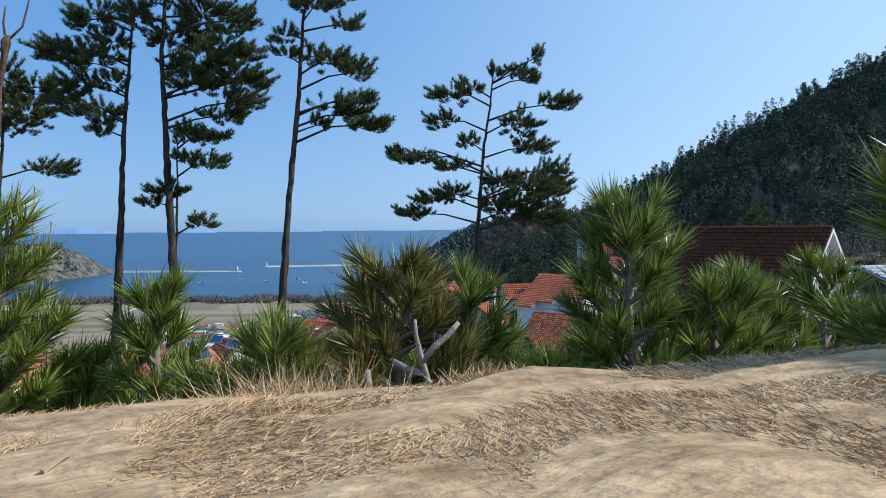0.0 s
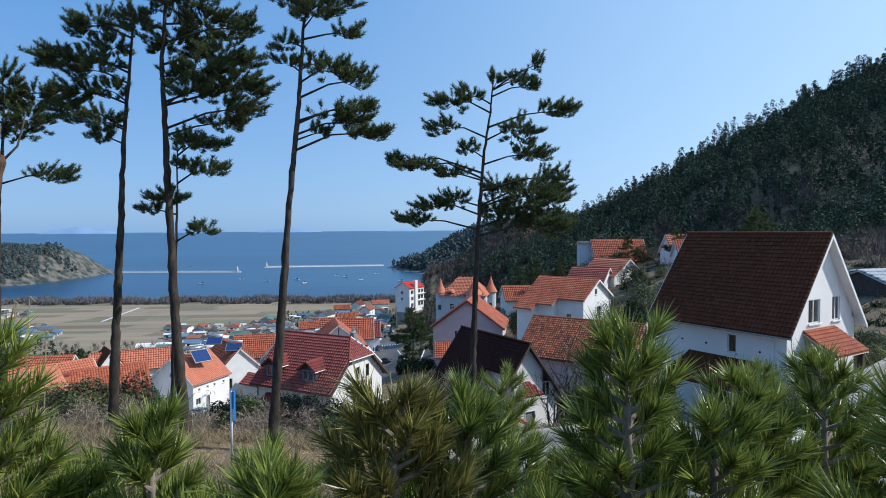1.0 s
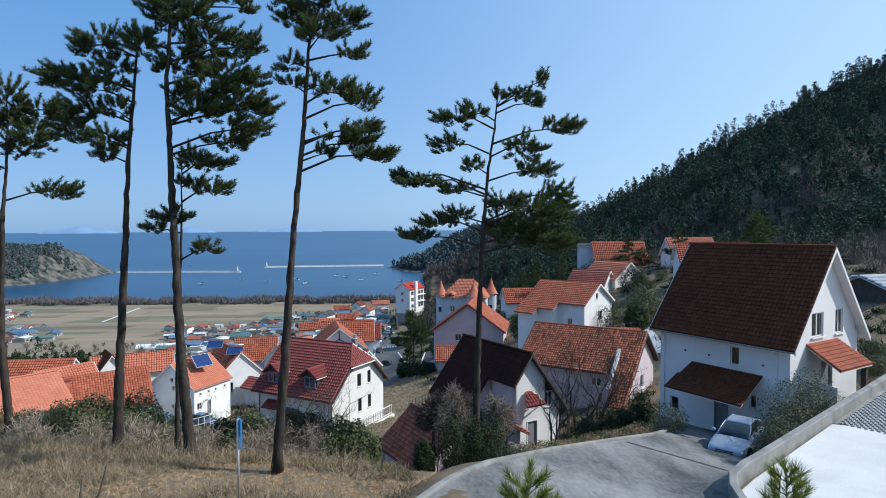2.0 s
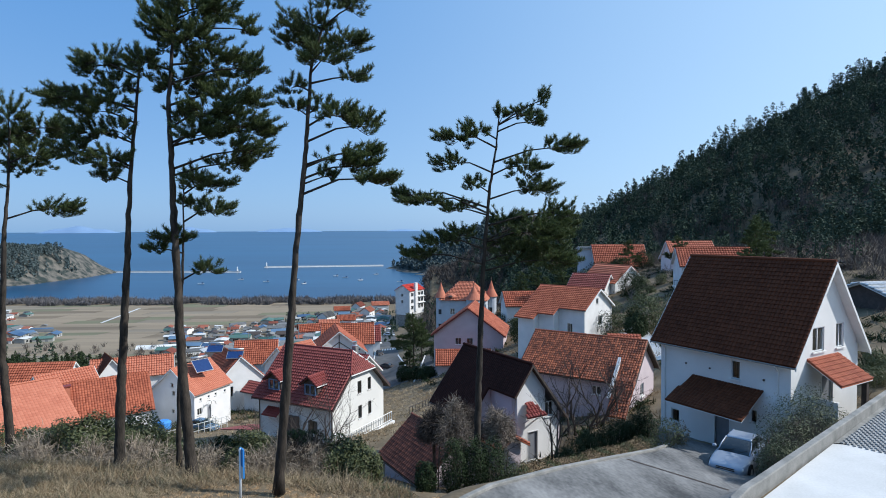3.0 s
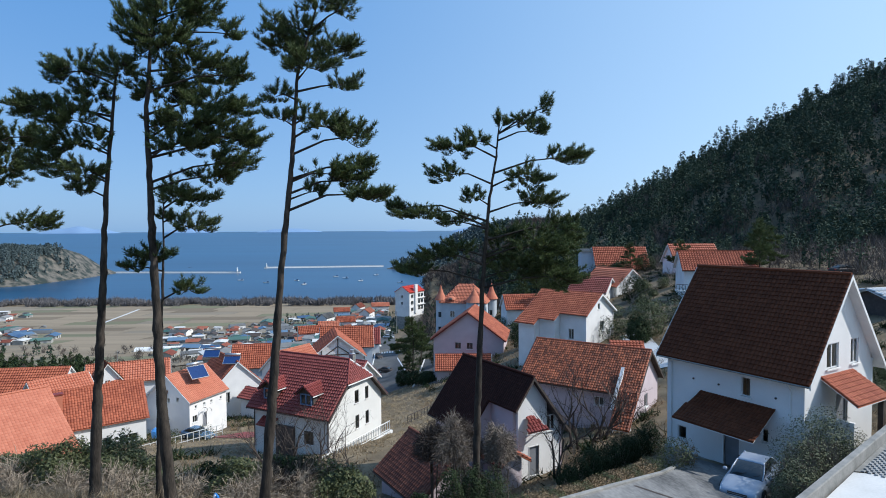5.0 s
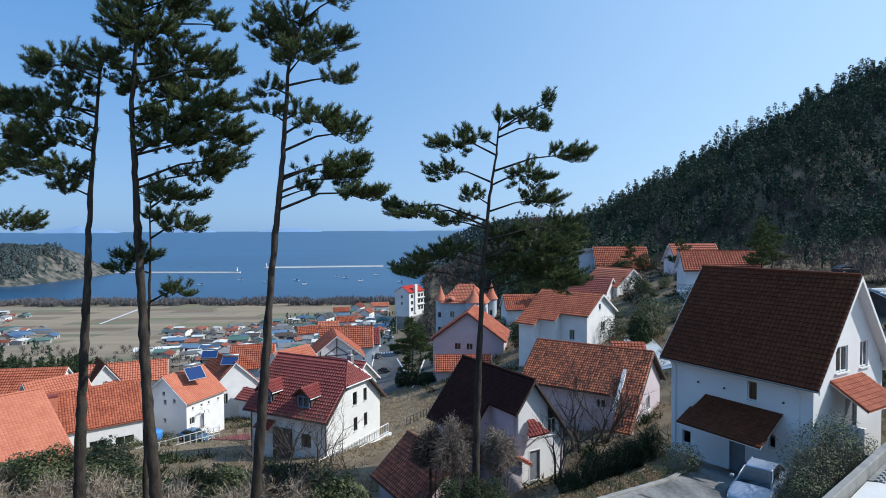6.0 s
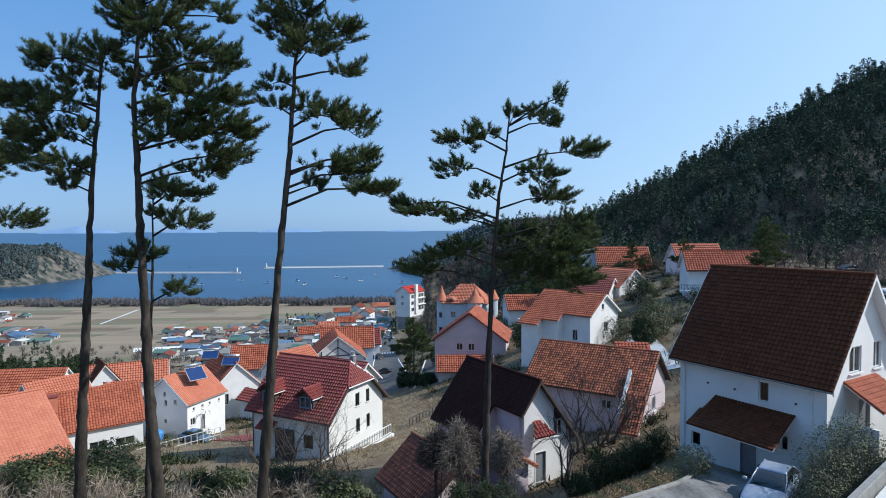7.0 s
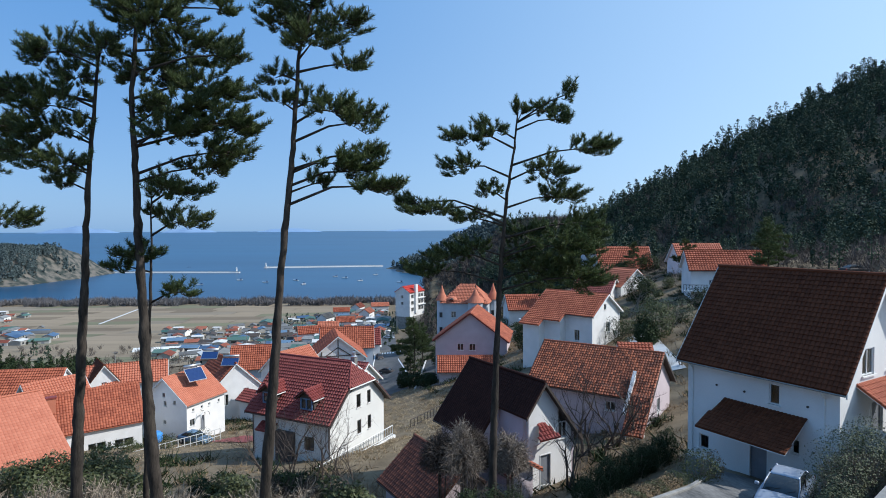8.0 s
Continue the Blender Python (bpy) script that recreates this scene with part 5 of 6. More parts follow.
for x, y, rx, rz in ((29.2, 86, 2.6, 3.2), (27.3, 84, 1.6, 2.0), (42, 160, 2.6, 2.8), (46, 158, 2.4, 2.4), (53, 157, 2.6, 2.6), (37.5, 156, 2.4, 2.6), (57, 150, 2.2, 2.2), (-6.0, 118, 1.8, 1.6), (-8.4, 123, 1.6, 1.7), (-3.4, 113, 1.6, 1.3), (14.5, 110, 2.4, 2.6), (41, 150, 3.4, 3.0), (47, 156, 3.2, 2.8), (30, 118, 2.6, 2.4), (-1.0, 133, 2.4, 2.4), (38.5, 121, 2.5, 2.8)):
    k += 1
    shrub((x, y), rx, rx, rz, M["leaf" if x == 29.2 else "hedge"], 20 + k, "dark evergreen garden tree between the houses", 3600, 0.24, 10, "garden_tree", "tree")
for x, y, rx, rz in ((-33.5, 73.5, 1.0, 0.9), (-31.0, 76.5, 1.6, 1.0), (-36.5, 70.5, 1.0, 0.8)):
    k += 1
    shrub((x, y), rx, rx, rz, M["leaf"], 20 + k, "clipped round bush in a front garden", 900, 0.13, 6, "topiary", "shrub")


# ---- forest on the hills, one mass ----
def forest(name, n, xr, yr, keep, mat, seed, tall, per, leaf, label, bare=False, pads=0, tuft=14):
    """Trees as one mass: bare stems, or tiers of leaves about uneven foliage pads."""
    rng = np.random.default_rng(seed)
    x, y = rng.uniform(*xr, n), rng.uniform(*yr, n)
    z = land(x, y)
    ok = keep(x, y, z)
    x, y, z = x[ok], y[ok], z[ok]
    m = len(x)
    h = tall * rng.uniform(0.45, 1.25, (m, 1))
    if bare:
        b = np.stack([x, y, z], 1)[:, None, :] + rng.normal(size=(m, per, 3)) * (0.12, 0.12, 0) * h[:, :, None]
        b[:, :, 2] += rng.random((m, per)) * h * 0.4
        d = unit(rng.normal(size=(m, per, 3)) * (0.5, 0.5, 0.2) + (0, 0, 1)) * h[:, :, None] * rng.uniform(0.3, 0.6, (m, per, 1))
        w = unit(np.cross(d, rng.normal(size=(m, per, 3)))) * leaf / 2
        tris = np.stack([b - w, b + w, b + d], 2).reshape(-1, 3, 3)
    else:
        tier = rng.integers(0, 5, (m, per, 1)) / 4
        ang = rng.uniform(0, 6.28, (m, 5))[:, :, None]
        s = (0.30 * (1.05 - tier) + 0.06) * h[:, :, None] * rng.random((m, per, 1)) ** 0.5
        a = rng.uniform(0, 6.28, (m, per, 1))
        off = 0.07 * h[:, :, None] * np.cos(np.take_along_axis(ang, (tier * 4).astype(int), 1))
        p = np.concatenate([s * np.cos(a) + off, s * np.sin(a), (0.14 + 0.84 * tier + rng.normal(0, 0.05, (m, per, 1))) * h[:, :, None]], 2) + np.stack([x, y, z], 1)[:, None, :]
        face = np.concatenate([np.cos(a), np.sin(a), 0.55 + 0 * a], 2).reshape(-1, 3)
        tris = leaves(rng, p.reshape(-1, 3), leaf, 0.5, face, 0.32)
        b = np.stack([x, y, z], 1)
        if pads:
            # each pad: a flattened tuft whose leaves face out of its middle
            t = (np.arange(pads)[None, :, None] + rng.random((m, pads, 1))) / pads
            big = (0.17 * (1.12 - t) + 0.03) * h[:, :, None] * rng.uniform(0.7, 1.25, (m, pads, 1))
            a = rng.uniform(0, 6.28, (m, pads, 1))
            far = 0.20 * (1.05 - t) * h[:, :, None]
            mid = np.concatenate([far * np.cos(a), far * np.sin(a), (0.2 + 0.74 * t) * h[:, :, None]], 2) + b[:, None, :]
            face = unit(rng.normal(size=(m, pads, tuft, 3)) + (0, 0, 0.35))
            p = mid[:, :, None, :] + face * big[:, :, :, None] * (1, 1, 0.6) * rng.uniform(0.7, 1.0, (m, pads, tuft, 1))
            tris = leaves(rng, p.reshape(-1, 3), leaf, 0.5, face.reshape(-1, 3), 0.3)
        w = np.array((0.14, 0, 0))
        tris = np.concatenate([tris, np.stack([b - w, b + w, b + (0, 0, 1) * h], 1)])
    return tagged(part(name, triangles(name, tris, mat), None), label, "forest", kind="stuff")


wooded = lambda x, y, z: (120 - 0.545 * np.hypot(x - 300, (y - 300) * 0.95) > z - 9) & (z > -30) & ((z > -3) | (y > 190))
forest("pine_wood", 1700, (10, 300), (95, 420), wooded, M["forest"], 7, 13.8, 1, 0.78, "tall dark pines on the hillside", pads=16, tuft=13)
forest("pine_thicket", 6800, (10, 300), (95, 420), wooded, M["forest"], 22, 7.0, 1, 0.8, "dense low pines on the hillside", pads=7, tuft=9)
patch = lambda x, y: np.array([noise.noise((a / 34, c / 34, 3)) for a, c in zip(x, y)])
forest("bare_wood", 5200, (0, 300), (90, 420), lambda x, y, z: wooded(x, y, z + 6) & (patch(x, y) > 0.02 + 0.004 * (z + 10)), M["bare"], 8, 8.5, 44, 0.2, "leafless grey-brown trees among the pines", True)
forest("foot_pines", 420, (58, 150), (88, 190), lambda x, y, z: (x > 62 + 0.1 * (y - 90)) & (patch(x, y) > -0.05), M["forest"], 26, 6.5, 1, 0.5, "dark pines and evergreens at the foot of the wood", pads=8)
forest("foot_bare", 700, (54, 150), (78, 190), lambda x, y, z: x > 58, M["bare"], 27, 4.5, 50, 0.1, "leafless brown thicket at the foot of the wood", True)
forest("spur_wood", 2300, (-20, 120), (300, 450), lambda x, y, z: (z > -58) & (np.exp(-((y - 395) / 85) ** 2) > 0.25) & (x > -0.035 * y), M["bare"], 31, 7, 34, 0.3, "leafless brown wood on the spur behind the harbour road", True)
forest("spur_pines", 160, (10, 120), (320, 440), lambda x, y, z: z > -30, M["forest"], 32, 8, 120, 0.8, "dark pines scattered over the spur")
forest("slope_wood", 420, (-22, 30), (192, 345), lambda x, y, z: (x > -0.045 * y) & (np.hypot(x - 7, y - 186) > 13), M["bare"], 24, 6, 50, 0.16, "leafless trees on the slope above the street", True)
forest("slope_pines", 60, (-12, 34), (196, 345), lambda x, y, z: (x > -0.03 * y) & (np.hypot(x - 7, y - 186) > 13), M["forest"], 25, 7, 200, 0.6, "dark pines on the slope above the street")
forest("cape_wood", 3000, (-150, 280), (930, 1130), lambda x, y, z: z > SEA + 3, M["hazed_wood"], 9, 11, 26, 4.0, "dark wood on the far headland")
forest("island_wood", 5200, (-860, -560), (690, 930), lambda x, y, z: (z > SEA + 5) & ((x < -0.69 * y) | (x > -0.643 * y) | (z > SEA + 36) | (np.sin(x * 0.31) * np.cos(y * 0.23 + x * 0.05) > 0.30)), M["hazed_wood"], 10, 7, 30, 2.4, "dark wood on the far island")
forest("shore_trees", 1500, (-440, -40), (560, 612), lambda x, y, z: np.sin(x * 0.11) * np.cos(x * 0.037 + y * 0.06) > -0.45, M["shore"], 11, 8.0, 34, 0.6, "row of leafless trees along the shore", True)
forest("valley_thicket", 380, (-330, -80), (170, 330), lambda x, y, z: (y < 300) & (x < -0.42 * y), M["bare"], 12, 5, 40, 0.2, "leafless thicket on the lower slope", True)
forest("valley_pines", 14, (-220, -120), (210, 300), lambda x, y, z: x < -0.55 * y, M["forest"], 13, 7, 80, 1.1, "dark pines on the lower slope")


forest("village_trees", 1300, (-230, -20), (205, 480), lambda x, y, z: x > -0.27 * y, M["forest"], 21, 2.4, 60, 0.6, "small dark trees among the village houses")

forest("plain_thicket", 240, (-185, -105), (190, 245), lambda x, y, z: (x < -0.58 * y), M["hedge"], 33, 5.0, 90, 0.75, "dark green thicket on the near edge of the plain")

# ---- undergrowth between the houses and dry grass on the terrace ----
def undergrowth(name, n, xr, yr, mat, seed, size, tall, per, label, keep=None):
    rng = np.random.default_rng(seed)
    x, y = rng.uniform(*xr, n), rng.uniform(*yr, n)
    if keep:
        ok = keep(x, y)
        x, y = x[ok], y[ok]
    b = np.stack([x, y, land(x, y)], 1)[:, None, :] + rng.normal(size=(len(x), per, 3)) * (tall * 0.5, tall * 0.5, 0)
    d = unit(rng.normal(size=b.shape) * (0.8, 0.8, 0.2) + (0, 0, 0.7)) * tall * rng.uniform(0.4, 1.2, (*b.shape[:2], 1))
    w = unit(np.cross(d, rng.normal(size=b.shape))) * size / 2
    return tagged(part(name, triangles(name, np.stack([b - w, b + w, b + d], 2).reshape(-1, 3, 3), mat), None), label, "grass", kind="stuff")


off_road = lambda x, y: (x < np.interp(y, [14, 19, 22.0, 26], [-2.0, -0.2, -1.8, -3.0]))
trodden = lambda x, y: np.abs(y - 19.6 - 0.9 * np.sin(0.7 * x) - 0.06 * x) < 1.5 * smooth(-13, -8, x)
rough_grass = lambda x, y: off_road(x, y) & ~trodden(x, y)
undergrowth("dry_grass", 4200, (-26, 6), (12.5, 27), M["straw"], 14, 0.012, 0.30, 26, "pale dry grass on the terrace", rough_grass)
undergrowth("tall_dry_grass", 1300, (-24, -3), (16.5, 24.5), M["straw"], 23, 0.012, 0.75, 24, "tall pale dead grass at the terrace edge", rough_grass)
undergrowth("cropped_grass", 2600, (-13, 1), (16.5, 23), M["mat_straw"], 35, 0.014, 0.10, 22, "short trodden pale grass on the terrace", lambda x, y: off_road(x, y) & trodden(x, y))
undergrowth("green_weeds", 1000, (-26, 2), (12.5, 24), M["olive"], 28, 0.02, 0.35, 30, "low grey-green weeds on the terrace", rough_grass)
undergrowth("weeds", 2000, (-26, 4), (12.5, 27), M["dry"], 15, 0.03, 0.45, 24, "brown weeds on the terrace", rough_grass)
on_lane = lambda x, y: (y < 36) & (x > np.interp(y, [p[1] for p in ROAD_LEFT], [p[0] for p in ROAD_LEFT]) - 0.4)
lawn = lambda x, y: (x > -37) & (x < -20) & (y > 63) & (y < 85)
undergrowth("slope_scrub", 2600, (-75, 45), (27, 130), M["dry"], 16, 0.06, 0.8, 24, "brown scrub between the houses", lambda x, y: (np.abs(x + 0.12 * y - 4) > 3) & ~on_lane(x, y) & ~lawn(x, y))
undergrowth("garden_green", 1500, (-75, 60), (40, 200), M["hedge"], 17, 0.14, 1.1, 50, "green garden plants between the houses", lambda x, y: (np.abs(x + 0.12 * y - 3) > 7) & ~lawn(x, y))
undergrowth("lawn_grass", 900, (-38, -19), (62, 86), M["straw"], 36, 0.04, 0.16, 22, "short dry lawn in a front garden", lawn)
undergrowth("bank_grass", 3200, (-16, 16), (56, 120), M["straw"], 34, 0.045, 0.4, 20, "short dry grass on the bank between the houses", lambda x, y: np.abs(x + 0.12 * y - 4) < 9)
undergrowth("foot_scrub", 2200, (50, 150), (60, 190), M["bare"], 18, 0.06, 1.5, 30, "leafless scrub at the foot of the wood")

# ---- the crest where the camera starts: matted straw ----
rng = np.random.default_rng(19)
thatch = Build()
tx_, ty_ = np.linspace(-2.2, 2.2, 130), np.linspace(-0.3, 1.42, 60)
for yy in ty_:
    for xx, zz in zip(tx_, land(tx_, np.full(130, yy))):
        thatch.v.append((xx, yy, zz + 0.006 + 0.011 * noise.fractal((xx * 11, yy * 14, 0), 1, 2, 4) * min(1, abs(yy - 0.765) * 2 + 0.2)))
thatch.f = [(j * 130 + i, j * 130 + i + 1, (j + 1) * 130 + i + 1, (j + 1) * 130 + i) for j in range(59) for i in range(129)
            if (abs(tx_[i]) / 2.1) ** 4 + (max(0.0, 0.55 - ty_[j]) / 0.84) ** 4 < 0.85 + 0.5 * noise.noise((tx_[i] * 4, ty_[j] * 4, 2))]
tagged(part("thatch", thatch, M["straw_base"], smooth=True), "matted straw covering the crest", "ground", kind="structure")
n = 300000
gx_, gy_ = rng.uniform(-1.3, 1.3, n), rng.uniform(0.55, 1.40, n)
clump = np.array([noise.noise((a * 6, c * 7, 0)) for a, c in zip(gx_, gy_)])
b0 = np.stack([gx_, gy_, land(gx_, gy_) + 0.004 + 0.008 * np.maximum(clump, 0)], 1)
turn = 4.0 * np.array([noise.noise((a * 3, c * 3, 5)) for a, c in zip(gx_, gy_)]) + rng.normal(0, 1.0, n)
lift = np.abs(rng.normal(0.0, 0.11, n)) + 0.35 * np.maximum(clump, 0)
d0 = unit(np.stack([np.cos(turn), np.sin(turn), lift], 1)) * rng.uniform(0.006, 0.018, (n, 1)) * np.clip((gy_[:, None] - 0.5) / 0.7, 0.3, 1)
w0 = unit(np.cross(d0, rng.normal(size=(n, 3)))) * 0.0005 * np.clip((gy_[:, None] - 0.5) / 0.7, 0.4, 1)
tagged(part("straw_mat", triangles("straw_mat", np.stack([b0 - w0, b0 + w0, b0 + d0], 1), M["mat_straw"]), None), "matted pale straw on the crest", "grass", kind="stuff")


def straw_tuft(at, r, h, seed):
    rg = np.random.default_rng(seed)
    m = 2600
    o = rg.normal(size=(m, 3)) * (r * 0.45, r * 0.35, 0)
    d = unit(rg.normal(size=(m, 3)) * (1, 1, 0.3) + (0, 0, 0.55)) * h * rg.uniform(0.4, 1.1, (m, 1))
    w = unit(np.cross(d, rg.normal(size=(m, 3)))) * 0.0008
    root = part("straw_tuft", triangles("straw_tuft", np.stack([o - w, o + w, o + d], 1), M["mat_straw"]), None)
    root.location = (at[0], at[1], level(*at))
    return tagged(root, "rounded tuft of pale dry grass", "grass", "straw tufts on the crest", kind="stuff")


for i, (x, y, r, h) in enumerate(((-0.070, 1.26, 0.085, 0.06), (0.34, 1.30, 0.06, 0.035), (-0.27, 1.28, 0.03, 0.024), (0.1, 1.22, 0.04, 0.016), (0.36, 1.36, 0.04, 0.03), (-0.04, 1.15, 0.035, 0.012), (0.02, 1.31, 0.03, 0.02))):
    straw_tuft((x, y), r, h, 30 + i)


# ---- young pines just past the crest ----
def young_pine(at, height, spread, seed, shoots=26, label="bushy young pine with long green needles", needle=0.066, lean=(0, 0), mat="young"):
    rg = np.random.default_rng(seed)
    z = level(*at)
    root = thing("young_pine", Matrix.Translation((at[0], at[1], z - 0.03)), label, "tree", "young pines on the bank")
    top = Vector((lean[0], lean[1], height))
    part("stem", Build().tube([(0, 0, 0), top * 0.35 + Vector((0.01, 0, 0)), top * 0.7, top], [0.012 + 0.008 * height, 0.011 + 0.004 * height, 0.008, 0.004], 7), M["twig"], root, smooth=True)
    at_, ax_ = [], []
    for i in range(shoots):
        t = (i + rg.random()) / shoots
        s = top * (0.15 + 0.85 * t)
        a = i * 2.4 + rg.normal(0, 0.3)
        reach = spread * (1.1 - 0.85 * t) * rg.uniform(0.6, 1.1)
        d = Vector((math.cos(a), math.sin(a) * 0.75, 0.35 + 0.5 * t))
        e = s + d * reach
        mid = s.lerp(e, 0.5) - Vector((0, 0, 0.08 * reach))
        part("branch", Build().tube([s, mid, e], [0.006, 0.0045, 0.003], 5), M["twig"], root)
        m = max(3, int(reach / 0.028))
        for j in range(m):
            f = 0.35 + 0.65 * (j + 0.5) / m
            at_.append(s.lerp(mid, f * 2) if f < 0.5 else mid.lerp(e, f * 2 - 1))
            ax_.append((e - mid).normalized() + Vector((0, 0, 0.35)))
    for j in range(5):
        at_.append(top * (0.8 + 0.05 * j))
        ax_.append(Vector((lean[0], lean[1], 1)))
    tris = needles(rg, np.array([tuple(p) for p in at_]), np.array([tuple(p) for p in ax_]), 36 if needle < 0.09 else 30, 0.03, needle, 0.0050 if needle < 0.09 else 0.0048, 0.58)
    part("needles", triangles("needles", tris, M[mat]), None, root, "long glossy green needles", kind="stuff")
    return root


# the last two stand out of view, added to throw shadow on the crest
YOUNG = ((-0.86, 1.90, 0.60, 0.28, 46), (-0.70, 1.98, 0.36, 0.16, 22), (-0.53, 1.95, 0.48, 0.13, 22), (-0.39, 1.85, 0.26, 0.14, 18), (-0.25, 1.80, 0.32, 0.15, 20), (-0.04, 1.92, 0.47, 0.24, 40), (0.10, 2.0, 0.47, 0.20, 28),
         (0.42, 1.93, 0.57, 0.19, 36), (0.25, 1.85, 0.23, 0.14, 16), (0.60, 1.95, 0.40, 0.18, 22), (0.80, 2.2, 0.52, 0.22, 26), (1.05, 2.3, 0.58, 0.22, 26), (-1.1, 2.0, 0.46, 0.2, 22), (0.68, 1.46, 0.33, 0.17, 26), (0.80, 1.20, 0.36, 0.16, 26), (1.5, 1.22, 0.75, 0.30, 50))
for i, (x, y, h, s, n) in enumerate(YOUNG):
    young_pine((x, y), h, s, 40 + i, n, mat="dry_needle" if i == 5 else "young")
for i in range(13):
    young_pine((-1.35 + 0.22 * i + 0.06 * (i % 3), 2.32 + 0.13 * (i % 2)), 0.38 + 0.06 * (i % 3), 0.24, 80 + i, 20)
for i, (x, y, h, w) in enumerate(((0.50, 5.1, 1.25, 0.45), (2.35, 5.0, 1.2, 0.34), (-0.2, 5.0, 0.85, 0.26), (3.1, 5.2, 0.62, 0.36), (0.95, 4.9, 0.62, 0.4))):
    young_pine((x, y), h, w, 60 + i, 46, "young pine further down the bank", 0.105)
# bare forked branch in the middle bush
fork = thing("dead_branch", Matrix.Translation((0.025, 1.5, -0.19)) @ Matrix.Scale(0.6, 4), "bare grey forked branch of a cut pine", "branch")
foot = (level(0.05, 1.5) + 0.19) / 0.6 - 0.03
for pts in (((0.05, 0.0, foot), (0.03, 0.0, -0.06), (0.0, 0.0, 0.05), (-0.012, 0.0, 0.10), (-0.014, 0.0, 0.135)), ((0.0, 0, 0.045), (0.03, 0.01, 0.08), (0.055, 0.01, 0.10), (0.078, 0.02, 0.125)), ((0.004, 0, 0.02), (-0.03, 0.01, 0.027), (-0.062, 0.02, 0.043)),
            ((0.032, 0, -0.07), (0.10, 0, -0.075), (0.19, 0.01, -0.05), (0.235, 0.01, -0.02)), ((0.19, 0.01, -0.05), (0.26, 0.0, -0.06), (0.33, 0.0, -0.09)), ((0.10, 0.0, -0.075), (0.12, 0.0, -0.11), (0.15, 0.0, -0.13)),
            ((-0.10, 0.0, foot), (-0.105, 0.0, -0.05), (-0.115, 0.0, 0.03))):
    part("twig", Build().tube(pts, [0.0078, 0.0072, 0.0062, 0.0048, 0.0034][:len(pts)], 7), M["pale_wood"], fork, smooth=True)
for x0, y0, x1, y1 in ((-0.25, 1.24, -0.20, 1.27), (-0.145, 1.05, -0.135, 1.075)):
    tagged(part("straw_stalk", Build().tube([(x0, y0, level(x0, y0) + 0.008), (x1, y1, level(x1, y1) + 0.018)], [0.0016, 0.001], 5), M["straw"]), "pale dry stalk lying on the straw", "grass")
sapling = thing("dead_sapling", Matrix.Translation((-1.07, 2.0, level(-1.07, 2.0))), "dead sapling with a reddish trunk and bare crooked twigs", "tree")
up = -level(-1.07, 2.0)
knob = Vector((0.218, 0, up + 0.40))
part("trunk", Build().tube([(0, 0, -0.08), (0.07, 0.01, up - 0.25), (0.14, 0, up + 0.10), (0.187, 0.01, up + 0.21), (0.20, 0, up + 0.30), (0.214, 0, up + 0.375), tuple(knob), (0.222, 0, up + 0.415)],
                           [0.008, 0.007, 0.0062, 0.0058, 0.0052, 0.006, 0.0095, 0.005], 8), M["red_bark"], sapling, smooth=True)
for pts in ((knob, knob + Vector((0.028, 0.01, 0.035)), knob + Vector((0.040, 0.01, 0.075)), knob + Vector((0.046, 0.01, 0.10))), (knob, knob + Vector((-0.004, 0, 0.04)), knob + Vector((0.002, 0, 0.075))),
            (knob, knob + Vector((-0.03, 0.02, -0.012)), knob + Vector((-0.075, 0.03, -0.03)), knob + Vector((-0.105, 0.03, -0.055))), (knob + Vector((-0.03, 0.02, -0.012)), knob + Vector((-0.034, 0.02, 0.015)))):
    part("twig", Build().tube(pts, [0.0026, 0.0021, 0.0017, 0.0012][:len(pts)], 6), M["dark_twig"], sapling, smooth=True)
for x, dx, top in ((-0.93, 0.045, 0.11), (-0.91, -0.01, 0.10), (-0.88, 0.03, 0.03)):
    z = level(x, 2.12)
    st = thing("grass_stalk", Matrix.Translation((x, 2.12, z)), "single pale dry grass stalk on the bank", "grass", "dry stalks on the bank")
    part("stalk", Build().tube([(0, 0, -0.02), (dx * 0.3, 0, (top - z) * 0.5), (dx, 0, top - z), (dx + 0.012, 0, top - z - 0.012)], [0.0022, 0.0018, 0.0013, 0.0008], 5), M["straw"], st)


def far_pine(at, h, seed, label):
    """A middle-distance pine with irregular pads."""
    rg = random.Random(seed)
    pads = [(rg.uniform(-1, 1) * 0.26 * h * (1.15 - t), h * (0.35 + 0.62 * t), h * 0.15 * (1.2 - t * 0.7), h * 0.04) for t in [i / 13 for i in range(14)]]
    return pine((at[0], at[1], level(*at)), [(0, 0), (0.02 * h, 0.5 * h), (-0.01 * h, h * 0.97)], pads, 0.018 * h, seed, label, 0.42, group="pines among the houses", brush=(14, 0.26, 0.34, 0.06))


for i, (x, y, h) in enumerate(((52.5, 100, 10.0), (56.5, 104, 8.5), (48.0, 121, 9.0), (47.5, 152, 9), (30.0, 150, 9), (24.0, 140, 8), (22.5, 172, 10), (28, 180, 11), (-7.2, 136, 12.5), (-8.6, 147, 12), (-5.6, 143, 10), (-7.6, 127, 6), (60, 114, 9))):
    far_pine((x, y), h, 300 + i, "dark pine standing among the houses below the wood")

for i in range(46):
    rg = random.Random(500 + i)
    x, y = rg.choice(((rg.uniform(22, 46), rg.uniform(66, 128)), (rg.uniform(24, 46), rg.uniform(80, 128)), (rg.uniform(2, 22), rg.uniform(128, 180))))
    r = rg.uniform(0.8, 2.0)
    shrub((x, y), r, r, r * rg.uniform(0.7, 1.2), M[rg.choice(("leaf", "hedge", "dry", "olive"))], 500 + i, "untrimmed shrub on the slope between the houses", 1100, 0.2, 10)
